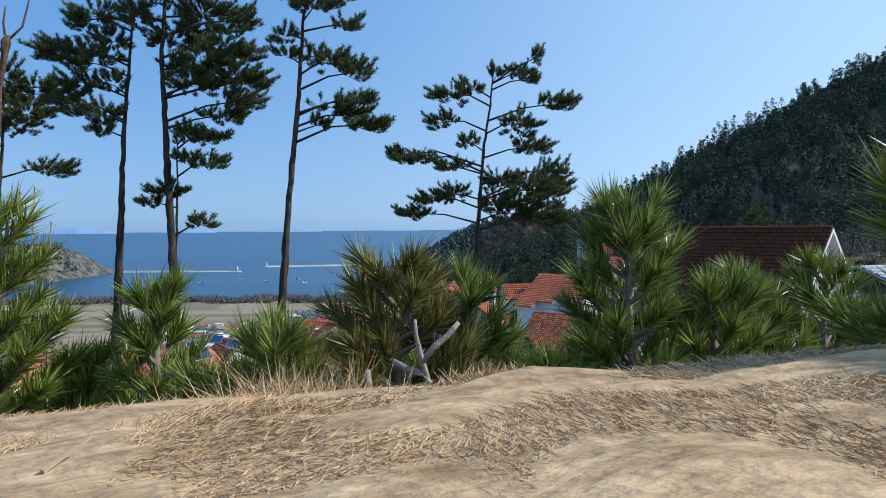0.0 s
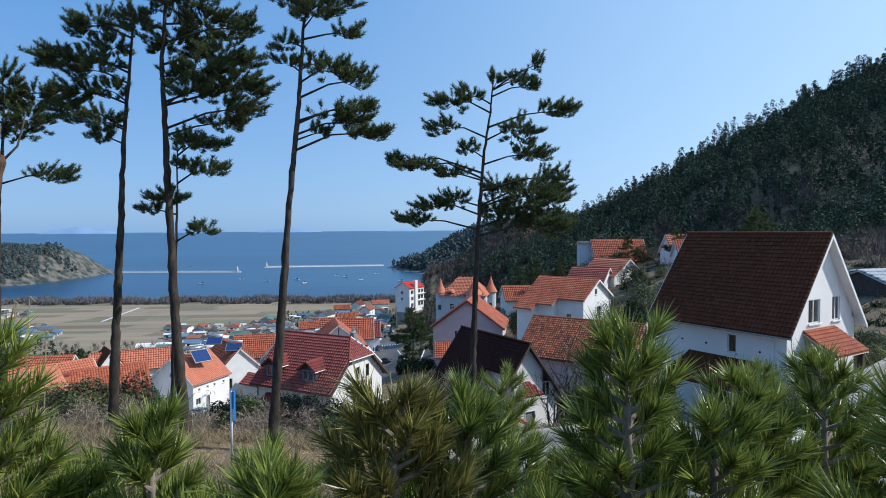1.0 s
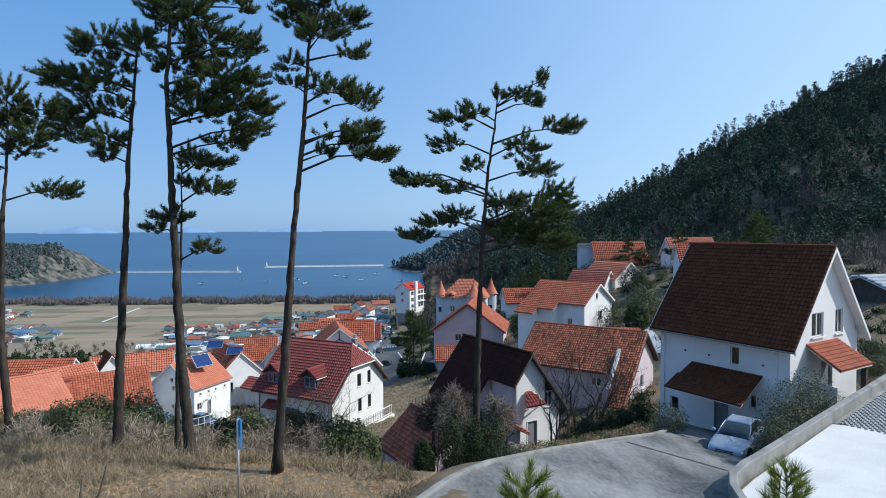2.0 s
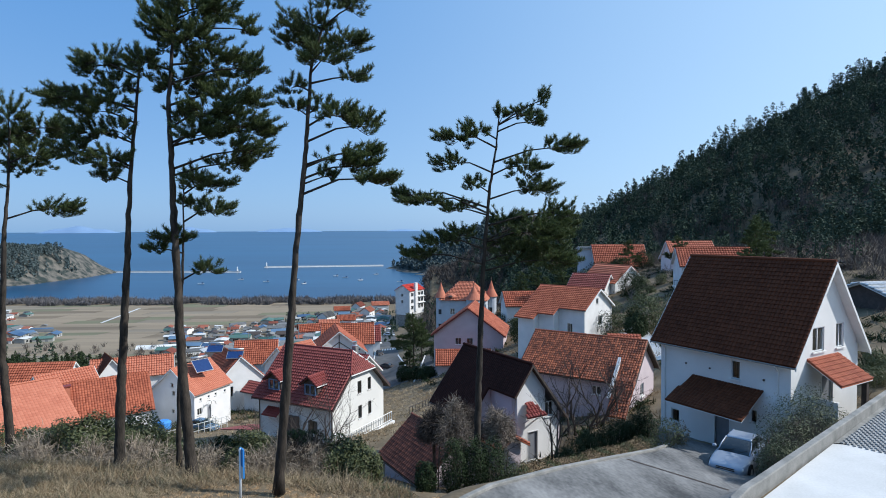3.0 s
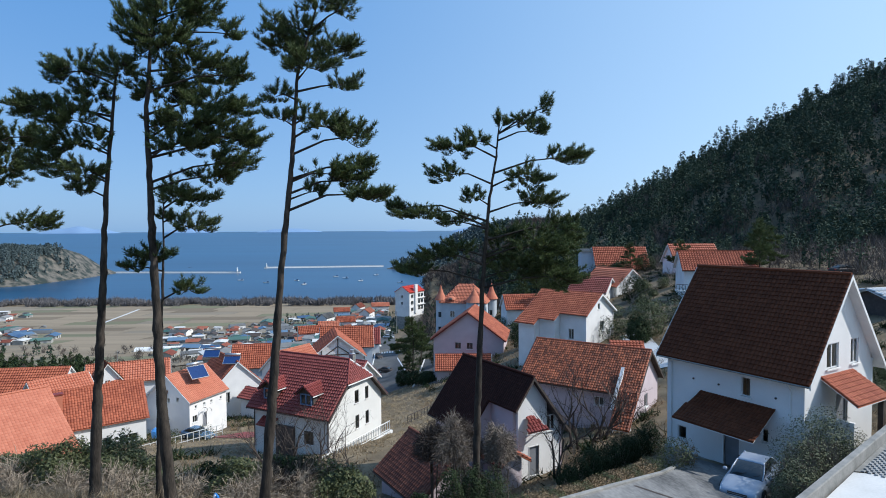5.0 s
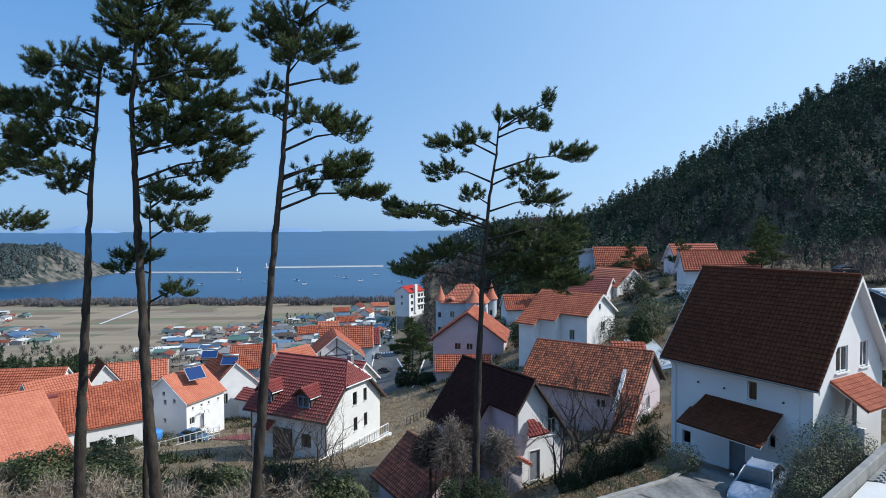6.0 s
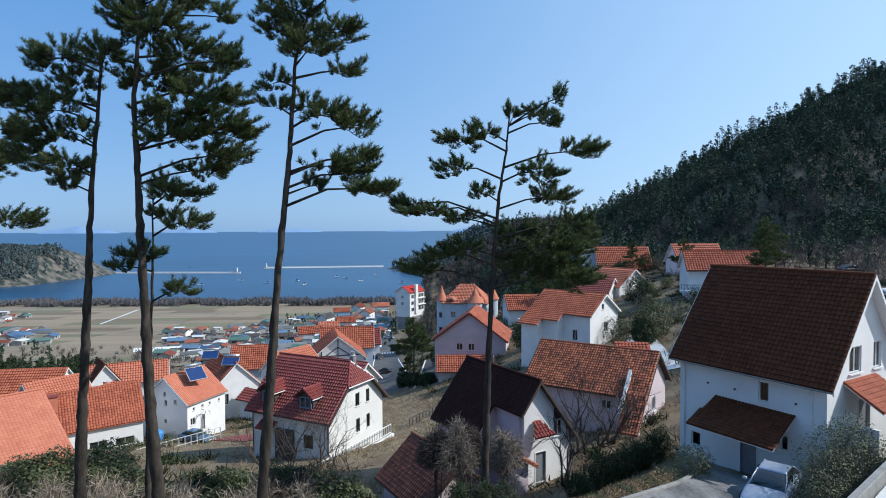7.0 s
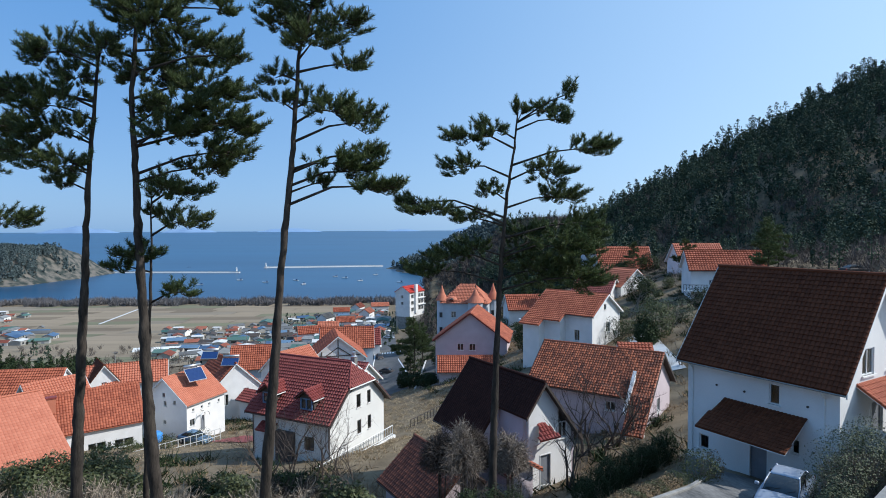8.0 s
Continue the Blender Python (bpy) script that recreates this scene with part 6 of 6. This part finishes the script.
for i in range(22):
    rg = random.Random(600 + i)
    x, y = rg.choice(((rg.uniform(20, 48), rg.uniform(66, 128)), (rg.uniform(30, 60), rg.uniform(84, 130)), (rg.uniform(-50, -20), rg.uniform(90, 130))))
    bare_tree((x, y), rg.uniform(4, 7.5), 600 + i, "leafless garden tree between the houses", 0.09, 3, 2, lean=0.25)


# ---- lane furniture and vehicles ----
sg = thing("road_sign", Matrix.Translation((-5.4, 15.7, level(-5.4, 15.7))), "narrow blue and white sign on a thin grey pole", "sign")
part("pole", Build().tube([(0, 0, -0.3), (0, 0, 2.75)], [0.03, 0.03], 10), M["steel"], sg, smooth=True)
plate = part("plate", Build().box(-0.02, 0.02, -0.12, 0.12, 2.0, 2.75, pose(0.05, 0, 0, 0, 0, 38)), M["sign_blue"], sg)
for z in (2.08, 2.2, 2.32):
    part("bar", Build().box(0.021, 0.026, -0.09, 0.09, z, z + 0.05, pose(0.05, 0, 0, 0, 0, 38)), M["trim"], plate)
part("panel_white", Build().box(-0.026, -0.021, -0.11, 0.11, 2.02, 2.3, pose(0.05, 0, 0, 0, 0, 38)), M["trim"], plate)


def rounded(w, z0, z1, power=0.42, sides=20):
    """A cross-section like a box with well-rounded corners."""
    mid, half, out = (z0 + z1) / 2, (z1 - z0) / 2, []
    for i in range(sides):
        c, d = math.cos(2 * math.pi * i / sides), math.sin(2 * math.pi * i / sides)
        out.append((math.copysign(abs(c) ** power, c) * w, mid + math.copysign(abs(d) ** power, d) * half))
    return out


def loft(stations, power=0.42, sides=20):
    """A closed skin over rounded cross-sections (y, z0, z1, half width)."""
    b = Build()
    for y, z0, z1, w in stations:
        b.v += [(x, y, z) for x, z in rounded(w, z0, z1, power, sides)]
    n = len(stations)
    b.f = [(j * sides + i, j * sides + (i + 1) % sides, (j + 1) * sides + (i + 1) % sides, (j + 1) * sides + i) for j in range(n - 1) for i in range(sides)]
    b.f += [tuple(range(sides))[::-1], tuple(range((n - 1) * sides, n * sides))]
    return b


def car(at, yaw, paint, label, s=1.0):
    """A saloon car; its nose points along local -y."""
    root = thing("car", pose(*at, 0, 0, yaw) @ Matrix.Scale(s, 4), label, "car", "parked cars")
    body = part("body", loft([(-2.27, 0.36, 0.58, 0.58), (-2.22, 0.28, 0.66, 0.70), (-2.08, 0.22, 0.73, 0.79), (-1.8, 0.20, 0.79, 0.84), (-1.4, 0.19, 0.85, 0.87), (-0.95, 0.19, 0.92, 0.88), (-0.3, 0.19, 0.95, 0.89),
                              (0.6, 0.19, 0.96, 0.89), (1.3, 0.2, 0.97, 0.88), (1.8, 0.22, 0.96, 0.85), (2.1, 0.27, 0.92, 0.79), (2.22, 0.32, 0.82, 0.71), (2.27, 0.42, 0.72, 0.60)]), paint, root, smooth=True)
    part("cabin_glass", loft([(-0.98, 0.80, 0.94, 0.70), (-0.6, 0.80, 1.16, 0.70), (-0.2, 0.8, 1.36, 0.68), (0.1, 0.8, 1.425, 0.665), (0.6, 0.8, 1.44, 0.66), (1.0, 0.8, 1.38, 0.665), (1.4, 0.8, 1.18, 0.68), (1.75, 0.8, 0.98, 0.68)], 0.5), M["car_glass"], body, smooth=True)
    part("car_roof", loft([(-0.16, 1.30, 1.385, 0.56), (0.0, 1.34, 1.43, 0.57), (0.4, 1.36, 1.46, 0.575), (0.8, 1.34, 1.45, 0.57), (1.04, 1.28, 1.39, 0.56)], 0.5), paint, body, smooth=True)
    for sx in (-1, 1):
        part("pillar", Build().tube([(sx * 0.70, -0.98, 0.90), (sx * 0.66, -0.55, 1.15), (sx * 0.57, -0.14, 1.38)], [0.035, 0.03, 0.03], 6), paint, body, smooth=True)
        part("pillar", Build().tube([(sx * 0.69, 1.62, 0.96), (sx * 0.65, 1.35, 1.16), (sx * 0.57, 1.0, 1.38)], [0.07, 0.06, 0.05], 6), paint, body, smooth=True)
        part("pillar", Build().tube([(sx * 0.705, 0.32, 0.94), (sx * 0.69, 0.3, 1.2), (sx * 0.60, 0.28, 1.40)], [0.035, 0.035, 0.035], 6), M["dark"], body)
        part("headlight", loft([(-2.21, 0.53, 0.60, 0.12), (-2.12, 0.52, 0.67, 0.165), (-1.94, 0.56, 0.73, 0.15), (-1.82, 0.66, 0.75, 0.09)], 0.6, 12), M["lamp"], body, smooth=True).location.x = sx * 0.60
        part("fog_lamp", Build().tube([(sx * 0.60, -2.255, 0.37), (sx * 0.60, -2.20, 0.37)], [0.06, 0.06], 10), M["lamp"], body)
        part("tail_lamp", Build().box(sx * 0.62 - 0.14, sx * 0.62 + 0.14, 2.18, 2.25, 0.66, 0.80), M["red_roof"], body)
        part("mirror", loft([(-0.80, 0.95, 1.05, 0.05), (-0.76, 0.93, 1.08, 0.10), (-0.68, 0.94, 1.07, 0.09)], 0.6, 10), paint, body, smooth=True).location.x = sx * 0.95
        for y in (-1.42, 1.42):
            part("wheel_arch", Build().tube([(sx * 0.80, y, 0.33), (sx * 0.896, y, 0.33)], [0.37, 0.37], 20), M["rubber"], body)
            wh_ = part("wheel", Build().tube([(sx * 0.70, y, 0.31), (sx * 0.90, y, 0.31), (sx * 0.915, y, 0.31)], [0.31, 0.31, 0.28], 20), M["rubber"], root)
            part("rim", Build().tube([(sx * 0.905, y, 0.31), (sx * 0.925, y, 0.31)], [0.21, 0.16], 14), M["steel"], wh_)
    part("grille", Build().box(-0.40, 0.40, -2.285, -2.2, 0.50, 0.61), M["dark"], body)
    part("grille_bar", Build().box(-0.42, 0.42, -2.295, -2.2, 0.545, 0.565), M["steel"], body)
    part("air_intake", Build().box(-0.46, 0.46, -2.28, -2.18, 0.27, 0.35), M["rubber"], body)
    part("number_plate", Build().box(-0.26, 0.26, -2.295, -2.27, 0.38, 0.48), M["trim"], body)
    for sx in (-0.35, 0.2):
        part("wiper", Build().tube([(sx, -0.99, 0.955), (sx + 0.35, -0.80, 1.075)], [0.010, 0.008], 5), M["rubber"], body)
    return root


def parked(x, y, yaw, paint, label, tilt=None):
    return car((x, y, level(x, y) + 0.07), yaw, M[paint], label)


parked(14.3, 29.3, -42, "car_paint", "silver-blue saloon car parked on the sloping lane")
parked(-32.0, 77.6, 70, "blue_roof", "dark blue car parked beside a house")
parked(-19.8, 181.0, 14, "dark", "black car on the village street")
parked(-14.6, 152.0, 70, "dark", "black car on the village street")
for i, (x, y) in enumerate(((-24.5, 210.0), (-22.0, 235.0), (-28.0, 285.0))):
    parked(x, y, 80, ("trim", "steel", "trim")[i], "pale car on the village street")
for i, x in enumerate((50.5, 54.3, 62.0)):
    parked(x, 93.0 + (i % 2), 75 + 12 * i, ("dark", "steel", "dark")[i], "car parked below the wood")
parked(19.5, 142.0, 85, "trim", "white van-like car beside a low house")

ribbon("street", [(-17.6, 120), (-18.4, 140), (-22.0, 181), (-28, 235), (-39, 340)], [(-6.8, 120), (-8.8, 140), (-13.2, 172), (-19.5, 235), (-30, 340)], M["asphalt"], 0.14, "grey asphalt village street", "road", 8, 4)
ribbon("pavement", [(-19.2, 120), (-20.2, 140), (-24.0, 181), (-30.0, 235)], [(-17.5, 120), (-18.3, 140), (-21.9, 181), (-27.9, 235)], M["concrete"], 0.24, "pale pavement beside the street", "pavement", 8, 2)
ribbon("edge_line", [(-18.0, 140), (-21.5, 181), (-27.4, 235)], [(-17.7, 140), (-21.2, 181), (-27.1, 235)], M["trim"], 0.17, "white painted line along the street", "road marking", 10, 1)
ribbon("edge_line", [(-9.4, 141), (-13.9, 174)], [(-9.1, 141), (-13.6, 174)], M["trim"], 0.17, "white painted line along the street", "road marking", 10, 1)
for i in range(9):
    x = -21.0 + 0.84 * i
    ribbon("crossing_bar", [(x, 189.5), (x - 0.3, 193.5)], [(x + 0.5, 189.5), (x + 0.2, 193.5)], M["trim"], 0.17, "white painted bar of a crossing", "road marking", 3, 1)
ribbon("parking_area", [(-5.8, 114), (-4.6, 146)], [(-0.2, 106), (0.6, 136)], M["asphalt"], 0.12, "dark asphalt parking area", "road", 8, 4)
edging("kerb", [(-6.0, 114), (-4.8, 146)], 0.3, 0.3, M["concrete"], "pale kerb of the parking area", "kerb")
ribbon("forecourt", [(-30.5, 78), (-28.0, 84)], [(-25.0, 76), (-23.5, 82)], M["tile_red"], 0.1, "maroon paved forecourt", "pavement", 6, 4)
ribbon("garden_path", [(23.0, 70), (27, 92)], [(26.5, 69), (30.5, 92)], M["concrete"], 0.12, "pale path up the valley", "road", 8, 3)


def fence(a, b, posts, h, mat, label):
    root = thing("fence", Matrix.Translation(a), label, "fence", "garden fences")
    a, b = Vector(a), Vector(b)
    d = b - a
    for z in (0.12, h):
        part("rail", Build().tube([(0, 0, z), tuple(d + Vector((0, 0, z)))], [0.045, 0.045], 6), mat, root)
    for i in range(posts + 1):
        p = d * i / posts
        part("post", Build().box(p.x - 0.035, p.x + 0.035, p.y - 0.035, p.y + 0.035, p.z - 0.4, p.z + h), mat, root)
    return root


c27, s27 = math.cos(radians(-27.2)), math.sin(radians(-27.2))
def by_red(x, y, z):
    return (-13.27 + x * c27 - y * s27, 64.09 + x * s27 + y * c27, -19.5 + z)
fence(by_red(5.7, -7.6, 0.0), by_red(5.7, 4.8, 0.0), 28, 1.0, M["trim"], "white painted railing before the cream house")
gw = thing("garden_wall", Matrix.Identity(4), "white garden wall under the railing", "wall")
b = Build()
p0, p1 = Vector(by_red(5.7, -7.9, -0.1)), Vector(by_red(5.7, 5.2, -0.1))
o = Vector((c27, s27, 0)) * 0.15
b.add([p0 - o, p1 - o, p1 + o, p0 + o] + [v + Vector((0, 0, -2.2)) for v in (p0 - o, p1 - o, p1 + o, p0 + o)], [(0, 3, 2, 1), (4, 5, 6, 7), (0, 1, 5, 4), (1, 2, 6, 5), (2, 3, 7, 6), (3, 0, 4, 7)])
part("coping", b, M["white"], gw)
fence((-36.4, 71.0, -24.2), (-28.2, 76.0, -23.2), 14, 1.0, M["cream"], "pale garden fence along a lawn")
fence((-4.4, 71.8, level(-4.4, 71.8)), (0.8, 82.0, level(0.8, 82.0)), 14, 0.9, M["dark"], "dark weathered post-and-rail fence on the bank")
box = thing("blue_bin", Matrix.Translation((-38.0, 79.5, level(-38, 79.5))), "blue covered bin beside a house", "bin")
part("tub", Build().lathe([(0.75, 0), (0.9, 0.3), (0.9, 1.1), (0.6, 1.35)], 0, 0, 12), M["blue"], box)

# long grey-roofed shed behind the yard
gable_house("shed", "long low shed with a grey roof and dark sides", (58.0, 74.0, -9.2), 15, 16, 7, 2.9, 4.2, M["dark"], M["concrete"], tile=(0.6, 0.9), boards=False, group="sheds")


def lamp_post(at, h):
    root = thing("utility_pole", Matrix.Translation(at), "thin grey utility pole with a crossarm", "pole", "utility poles")
    part("pole", Build().tube([(0, 0, -0.5), (0, 0, h)], [0.16, 0.1], 8), M["kerb"], root)
    part("crossarm", Build().box(-0.9, 0.9, -0.05, 0.05, h - 0.7, h - 0.58), M["steel"], root)
    return root


for x, y in ((-38, 220), (-62, 250), (-90, 270), (-54, 180), (-105, 190), (-20, 250), (-120, 330), (-80, 330)):
    lamp_post((x, y, level(x, y)), 9.5)

# ---- the plain: village, fields, harbour ----
rng = np.random.default_rng(70)


def village_house(roof, wall, w, d, h, pitch):
    """A small plain house of the plain: walls, roof, a door and a window."""
    root = thing("village_house", Matrix.Identity(4), "small village house with a low metal or tiled roof", "house", "houses of the village on the plain")
    b = Build()
    b.add([(-w, -d, -1.5), (w, -d, -1.5), (w, d, -1.5), (-w, d, -1.5), (-w, -d, h), (w, -d, h), (w, d, h), (-w, d, h), (-w, 0, h + pitch), (w, 0, h + pitch)],
          [(0, 1, 5, 4), (2, 3, 7, 6), (1, 2, 6, 9, 5), (3, 0, 4, 8, 7)])
    part("wall", b, M[wall], root)
    r = part("roof", Build().slab([(-w - 0.4, -d - 0.5, h - 0.1), (w + 0.4, -d - 0.5, h - 0.1), (w + 0.4, 0, h + pitch + 0.08), (-w - 0.4, 0, h + pitch + 0.08)], 0.15), M[roof], root)
    part("roof", Build().slab([(w + 0.4, d + 0.5, h - 0.1), (-w - 0.4, d + 0.5, h - 0.1), (-w - 0.4, 0, h + pitch + 0.1), (w + 0.4, 0, h + pitch + 0.1)], 0.15), M[roof], root)
    part("window", Build().box(-w * 0.6, -w * 0.1, -d - 0.06, -d + 0.05, 1.0, 2.2), M["car_glass"], root)
    part("door", Build().box(w * 0.25, w * 0.55, -d - 0.06, -d + 0.05, 0.0, 2.0), M["door"], root)
    return root


kinds = [village_house(r, w, a, d, h, p) for r, w, a, d, h, p in (
    ("blue_roof", "village_wall", 5.5, 3.6, 2.8, 1.3), ("grey_roof", "village_wall", 5.0, 3.4, 2.7, 1.4), ("teal_roof", "village_wall", 6.0, 4.0, 3.0, 1.0), ("rust_roof", "village_wall", 5.0, 3.6, 2.8, 1.7), ("grey_roof", "white", 7.0, 4.6, 4.0, 1.2),
    ("rust_roof", "white", 4.2, 3.0, 2.6, 1.1), ("grey_roof", "kerb", 4.5, 3.4, 2.8, 1.2), ("dark", "village_wall", 4.6, 3.2, 2.6, 1.3), ("concrete", "village_wall", 4.0, 3.2, 3.4, 0.4), ("grey_roof", "village_wall", 3.6, 2.6, 2.4, 0.9))]
spots = []
while len(spots) < 215:
    y = rng.uniform(205, 500)
    lo_, hi_ = (-0.47, -0.10) if y > 260 else (-0.40, -0.20)
    x = y * rng.uniform(lo_, hi_)
    if y > 400 and x / y < -0.36 + 0.0022 * (y - 400):
        continue
    if all(math.hypot(x - a, y - c) > 8.4 for a, c in spots):
        spots.append((x, y))
for y0, x0 in ((400, -280), (440, -320), (380, -262), (340, -232), (320, -222), (360, -246), (470, -335), (495, -352)):
    for i in range(10):
        spots.append((x0 - rng.uniform(0, 60), y0 + rng.uniform(-20, 20)))
for i, (x, y) in enumerate(spots):
    src = kinds[int(rng.integers(0, len(kinds)))]
    m = pose(x, y, level(x, y) + 0.1, 0, 0, rng.choice((0, 90)) + rng.normal(12, 14)) @ Matrix.Scale(rng.uniform(0.62, 0.98), 4)
    if i < len(kinds):
        kinds[i].matrix_basis = m
    else:
        copy_thing(src, m)
# white and blue greenhouses on the plain
def greenhouse(x, y, yaw, length, mat, label):
    b = Build()
    for s in (0, 1):
        for i in range(9):
            a = math.pi * i / 8
            b.v.append(((s - 0.5) * length, 3.0 * math.cos(a), 2.3 * math.sin(a)))
    b.f = [(i, i + 1, i + 10, i + 9) for i in range(8)] + [tuple(range(9)), tuple(range(17, 8, -1))]
    ob = part("greenhouse", b, M[mat], None)
    ob.matrix_basis = pose(x, y, level(x, y), 0, 0, yaw)
    return tagged(ob, label, "greenhouse", "greenhouses on the plain")


for i, (x, y, yaw, n, mt) in enumerate(((-262, 380, 8, 18, "grey_roof"), (-270, 388, 8, 20, "blue_roof"), (-290, 372, 5, 16, "trim"), (-118, 300, 15, 16, "trim"), (-132, 306, 15, 26, "grey_roof"), (-140, 292, 12, 24, "trim"), (-103, 395, 25, 34, "teal_roof"), (-60, 400, 20, 30, "teal_roof"))):
    greenhouse(x, y, yaw, n, mt, "long low plastic greenhouse on the plain")
# stubble parcels
tone = [material("stubble_%s" % n, c, tuple(1.5 * v for v in c), 0.07, 0.95, 0.2, 0.6, stretch=(0.12, 1, 1)) for n, c in (("pale", (0.205, 0.162, 0.11)), ("brown", (0.14, 0.108, 0.072)), ("grey", (0.175, 0.145, 0.105)), ("green", (0.13, 0.124, 0.074)))]
for j in range(-7, 13):
    y0, y1 = 340 + 18.5 * j, 340 + 18.5 * (j + 1) - 0.12
    x = -1.0 * y0
    stop = -0.16 * y0 if j >= 0 else -0.43 * y0
    while x < stop - 2:
        wdt, skew = rng.uniform(30, 75), 0.0
        x1 = min(x + wdt, stop)
        b = Build()
        nn = 5
        for i in range(nn + 1):
            xx = x + (x1 - 0.4 - x) * i / nn
            for yy in (y0 + 0.09 * xx + 18 + skew, y1 + 0.09 * xx + 18 + skew):
                b.v.append((xx, yy, level(xx, yy) + 0.35))
        b.f = [(2 * i, 2 * i + 2, 2 * i + 3, 2 * i + 1) for i in range(nn)]
        tagged(part("field_parcel", b, tone[int(rng.integers(0, 4)) if rng.random() < 0.6 else 0]), "flat harvested field parcel", "field", "field parcels", kind="structure")
        x = x1
ribbon("farm_track", [(-252, 430), (-276, 530)], [(-250.0, 430), (-273.5, 530)], M["concrete"], 0.6, "pale concrete farm track", "road", 8, 1)
ribbon("beach", [(-560, 640), (-300, 622), (-60, 622)], [(-560, 628), (-300, 612), (-60, 612)], M["concrete"], 0.8, "thin pale beach", "beach", 8, 2)


def mole(a, b, label):
    d = Vector(b) - Vector(a)
    n = Vector((-d.y, d.x, 0)).normalized()
    bd = Build()
    for p in (Vector(a), Vector(b)):
        for s, z in ((4, -3), (2.4, 0.9), (1.6, 1.0), (1.4, 2.9), (0.5, 2.9), (0.4, 1.0), (-2, 0.9), (-4, -3)):
            bd.v.append(p + n * s + Vector((0, 0, z)))
    bd.f = [(i, i + 1, i + 9, i + 8) for i in range(7)] + [tuple(range(8)), tuple(range(15, 7, -1))]
    return tagged(part("breakwater", bd, M["concrete"], None), label, "breakwater", "harbour breakwaters", kind="structure")


mole((-640, 1040, SEA), (-352, 1020, SEA), "long grey concrete breakwater")
mole((-350, 1150, SEA), (-120, 1180, SEA), "long grey concrete breakwater")
for x, y in ((-346, 1150), (-358, 1021)):
    lt = thing("lighthouse", Matrix.Translation((x, y, SEA + 3.0)), "small white harbour lighthouse", "lighthouse", "harbour lights")
    part("tower", Build().lathe([(1.6, 0), (1.0, 5)], 0, 0, 12), M["trim"], lt)
    part("lantern", Build().lathe([(1.5, 5), (1.5, 5.4), (0.8, 5.5), (0.8, 6.6), (0.1, 7.4)], 0, 0, 12), M["trim"], lt)
for x, y, yaw in ((-150, 900, 10), (-170, 930, 30), (-215, 860, -20), (-250, 830, 15), (-120, 850, 40), (-60, 820, 5), (-300, 870, 25), (-190, 800, 60), (-330, 800, 20), (-110, 960, 30)):
    bt = thing("boat", pose(x, y, SEA, 0, 0, yaw), "small white fishing boat on the water", "boat", "boats in the bay")
    hull = Build().add([(-5, 0, 1.2), (-4, -1.4, 1.0), (4, -1.5, 0.9), (4, 1.5, 0.9), (-4, 1.4, 1.0), (-4, 0, -0.3), (-3, -0.9, -0.3), (3.6, -1, -0.3), (3.6, 1, -0.3), (-3, 0.9, -0.3)], [(0, 1, 2, 3, 4), (0, 5, 6, 1), (1, 6, 7, 2), (2, 7, 8, 3), (3, 8, 9, 4), (4, 9, 5, 0)])
    part("hull", hull, M["trim"], bt)
    part("cabin", Build().box(0.5, 3.0, -0.9, 0.9, 0.9, 2.6), M["blue_roof"], bt)
# faint islands on the horizon, distance haze put into their blue colour
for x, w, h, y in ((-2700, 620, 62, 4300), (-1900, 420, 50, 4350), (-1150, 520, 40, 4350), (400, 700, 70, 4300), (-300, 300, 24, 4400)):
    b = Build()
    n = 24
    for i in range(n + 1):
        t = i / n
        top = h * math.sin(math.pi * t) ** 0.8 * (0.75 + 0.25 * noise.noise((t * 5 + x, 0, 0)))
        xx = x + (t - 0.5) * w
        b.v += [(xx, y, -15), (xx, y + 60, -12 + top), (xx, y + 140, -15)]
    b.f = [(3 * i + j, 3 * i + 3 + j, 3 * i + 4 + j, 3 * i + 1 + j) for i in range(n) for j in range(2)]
    tagged(part("backdrop", b, M["far"], smooth=True), "island on the horizon coloured in faint haze blue", "island", kind="structure")

# cobbled apron of the drive: rows of setts
stone = Build().add([(-0.09, -0.06, 0), (0.09, -0.06, 0), (0.09, 0.06, 0), (-0.09, 0.06, 0), (-0.075, -0.045, 0.04), (0.075, -0.045, 0.04), (0.075, 0.045, 0.04), (-0.075, 0.045, 0.04)],
                    [(0, 1, 5, 4), (1, 2, 6, 5), (2, 3, 7, 6), (3, 0, 4, 7), (4, 5, 6, 7)])
apron = ribbon("apron", [(15.5, 24.2), (24.0, 31.6)], [(26, 21.2), (33, 27)], M["kerb"], 0.09, "grey cobbled apron of the drive", "paving", 8, 4)
one = stone.mesh("sett", M["cobble"])
rest, count = Build(), 0
for j in range(46):
    for i in range(44):
        px = Vector((15.6, 24.3)) + Vector((0.76, 0.65)) * (0.13 * j * 1.35 + 0.05) + Vector((0.65, -0.76)) * (0.21 * i + 0.1 * (j % 2) + 0.25)
        if px.x > 24.5:
            continue
        z = level(px.x, px.y) + 0.1
        if count < 300 and i < 12:
            count += 1
            s = part("sett", one, None, apron)
            s.matrix_basis = pose(px.x, px.y, z, 0, 0, 40)
        else:
            m = pose(px.x, px.y, z, 0, 0, 40)
            rest.add([m @ Vector(v) for v in stone.v], stone.f)
part("setts", rest, M["cobble"], apron, kind="stuff")
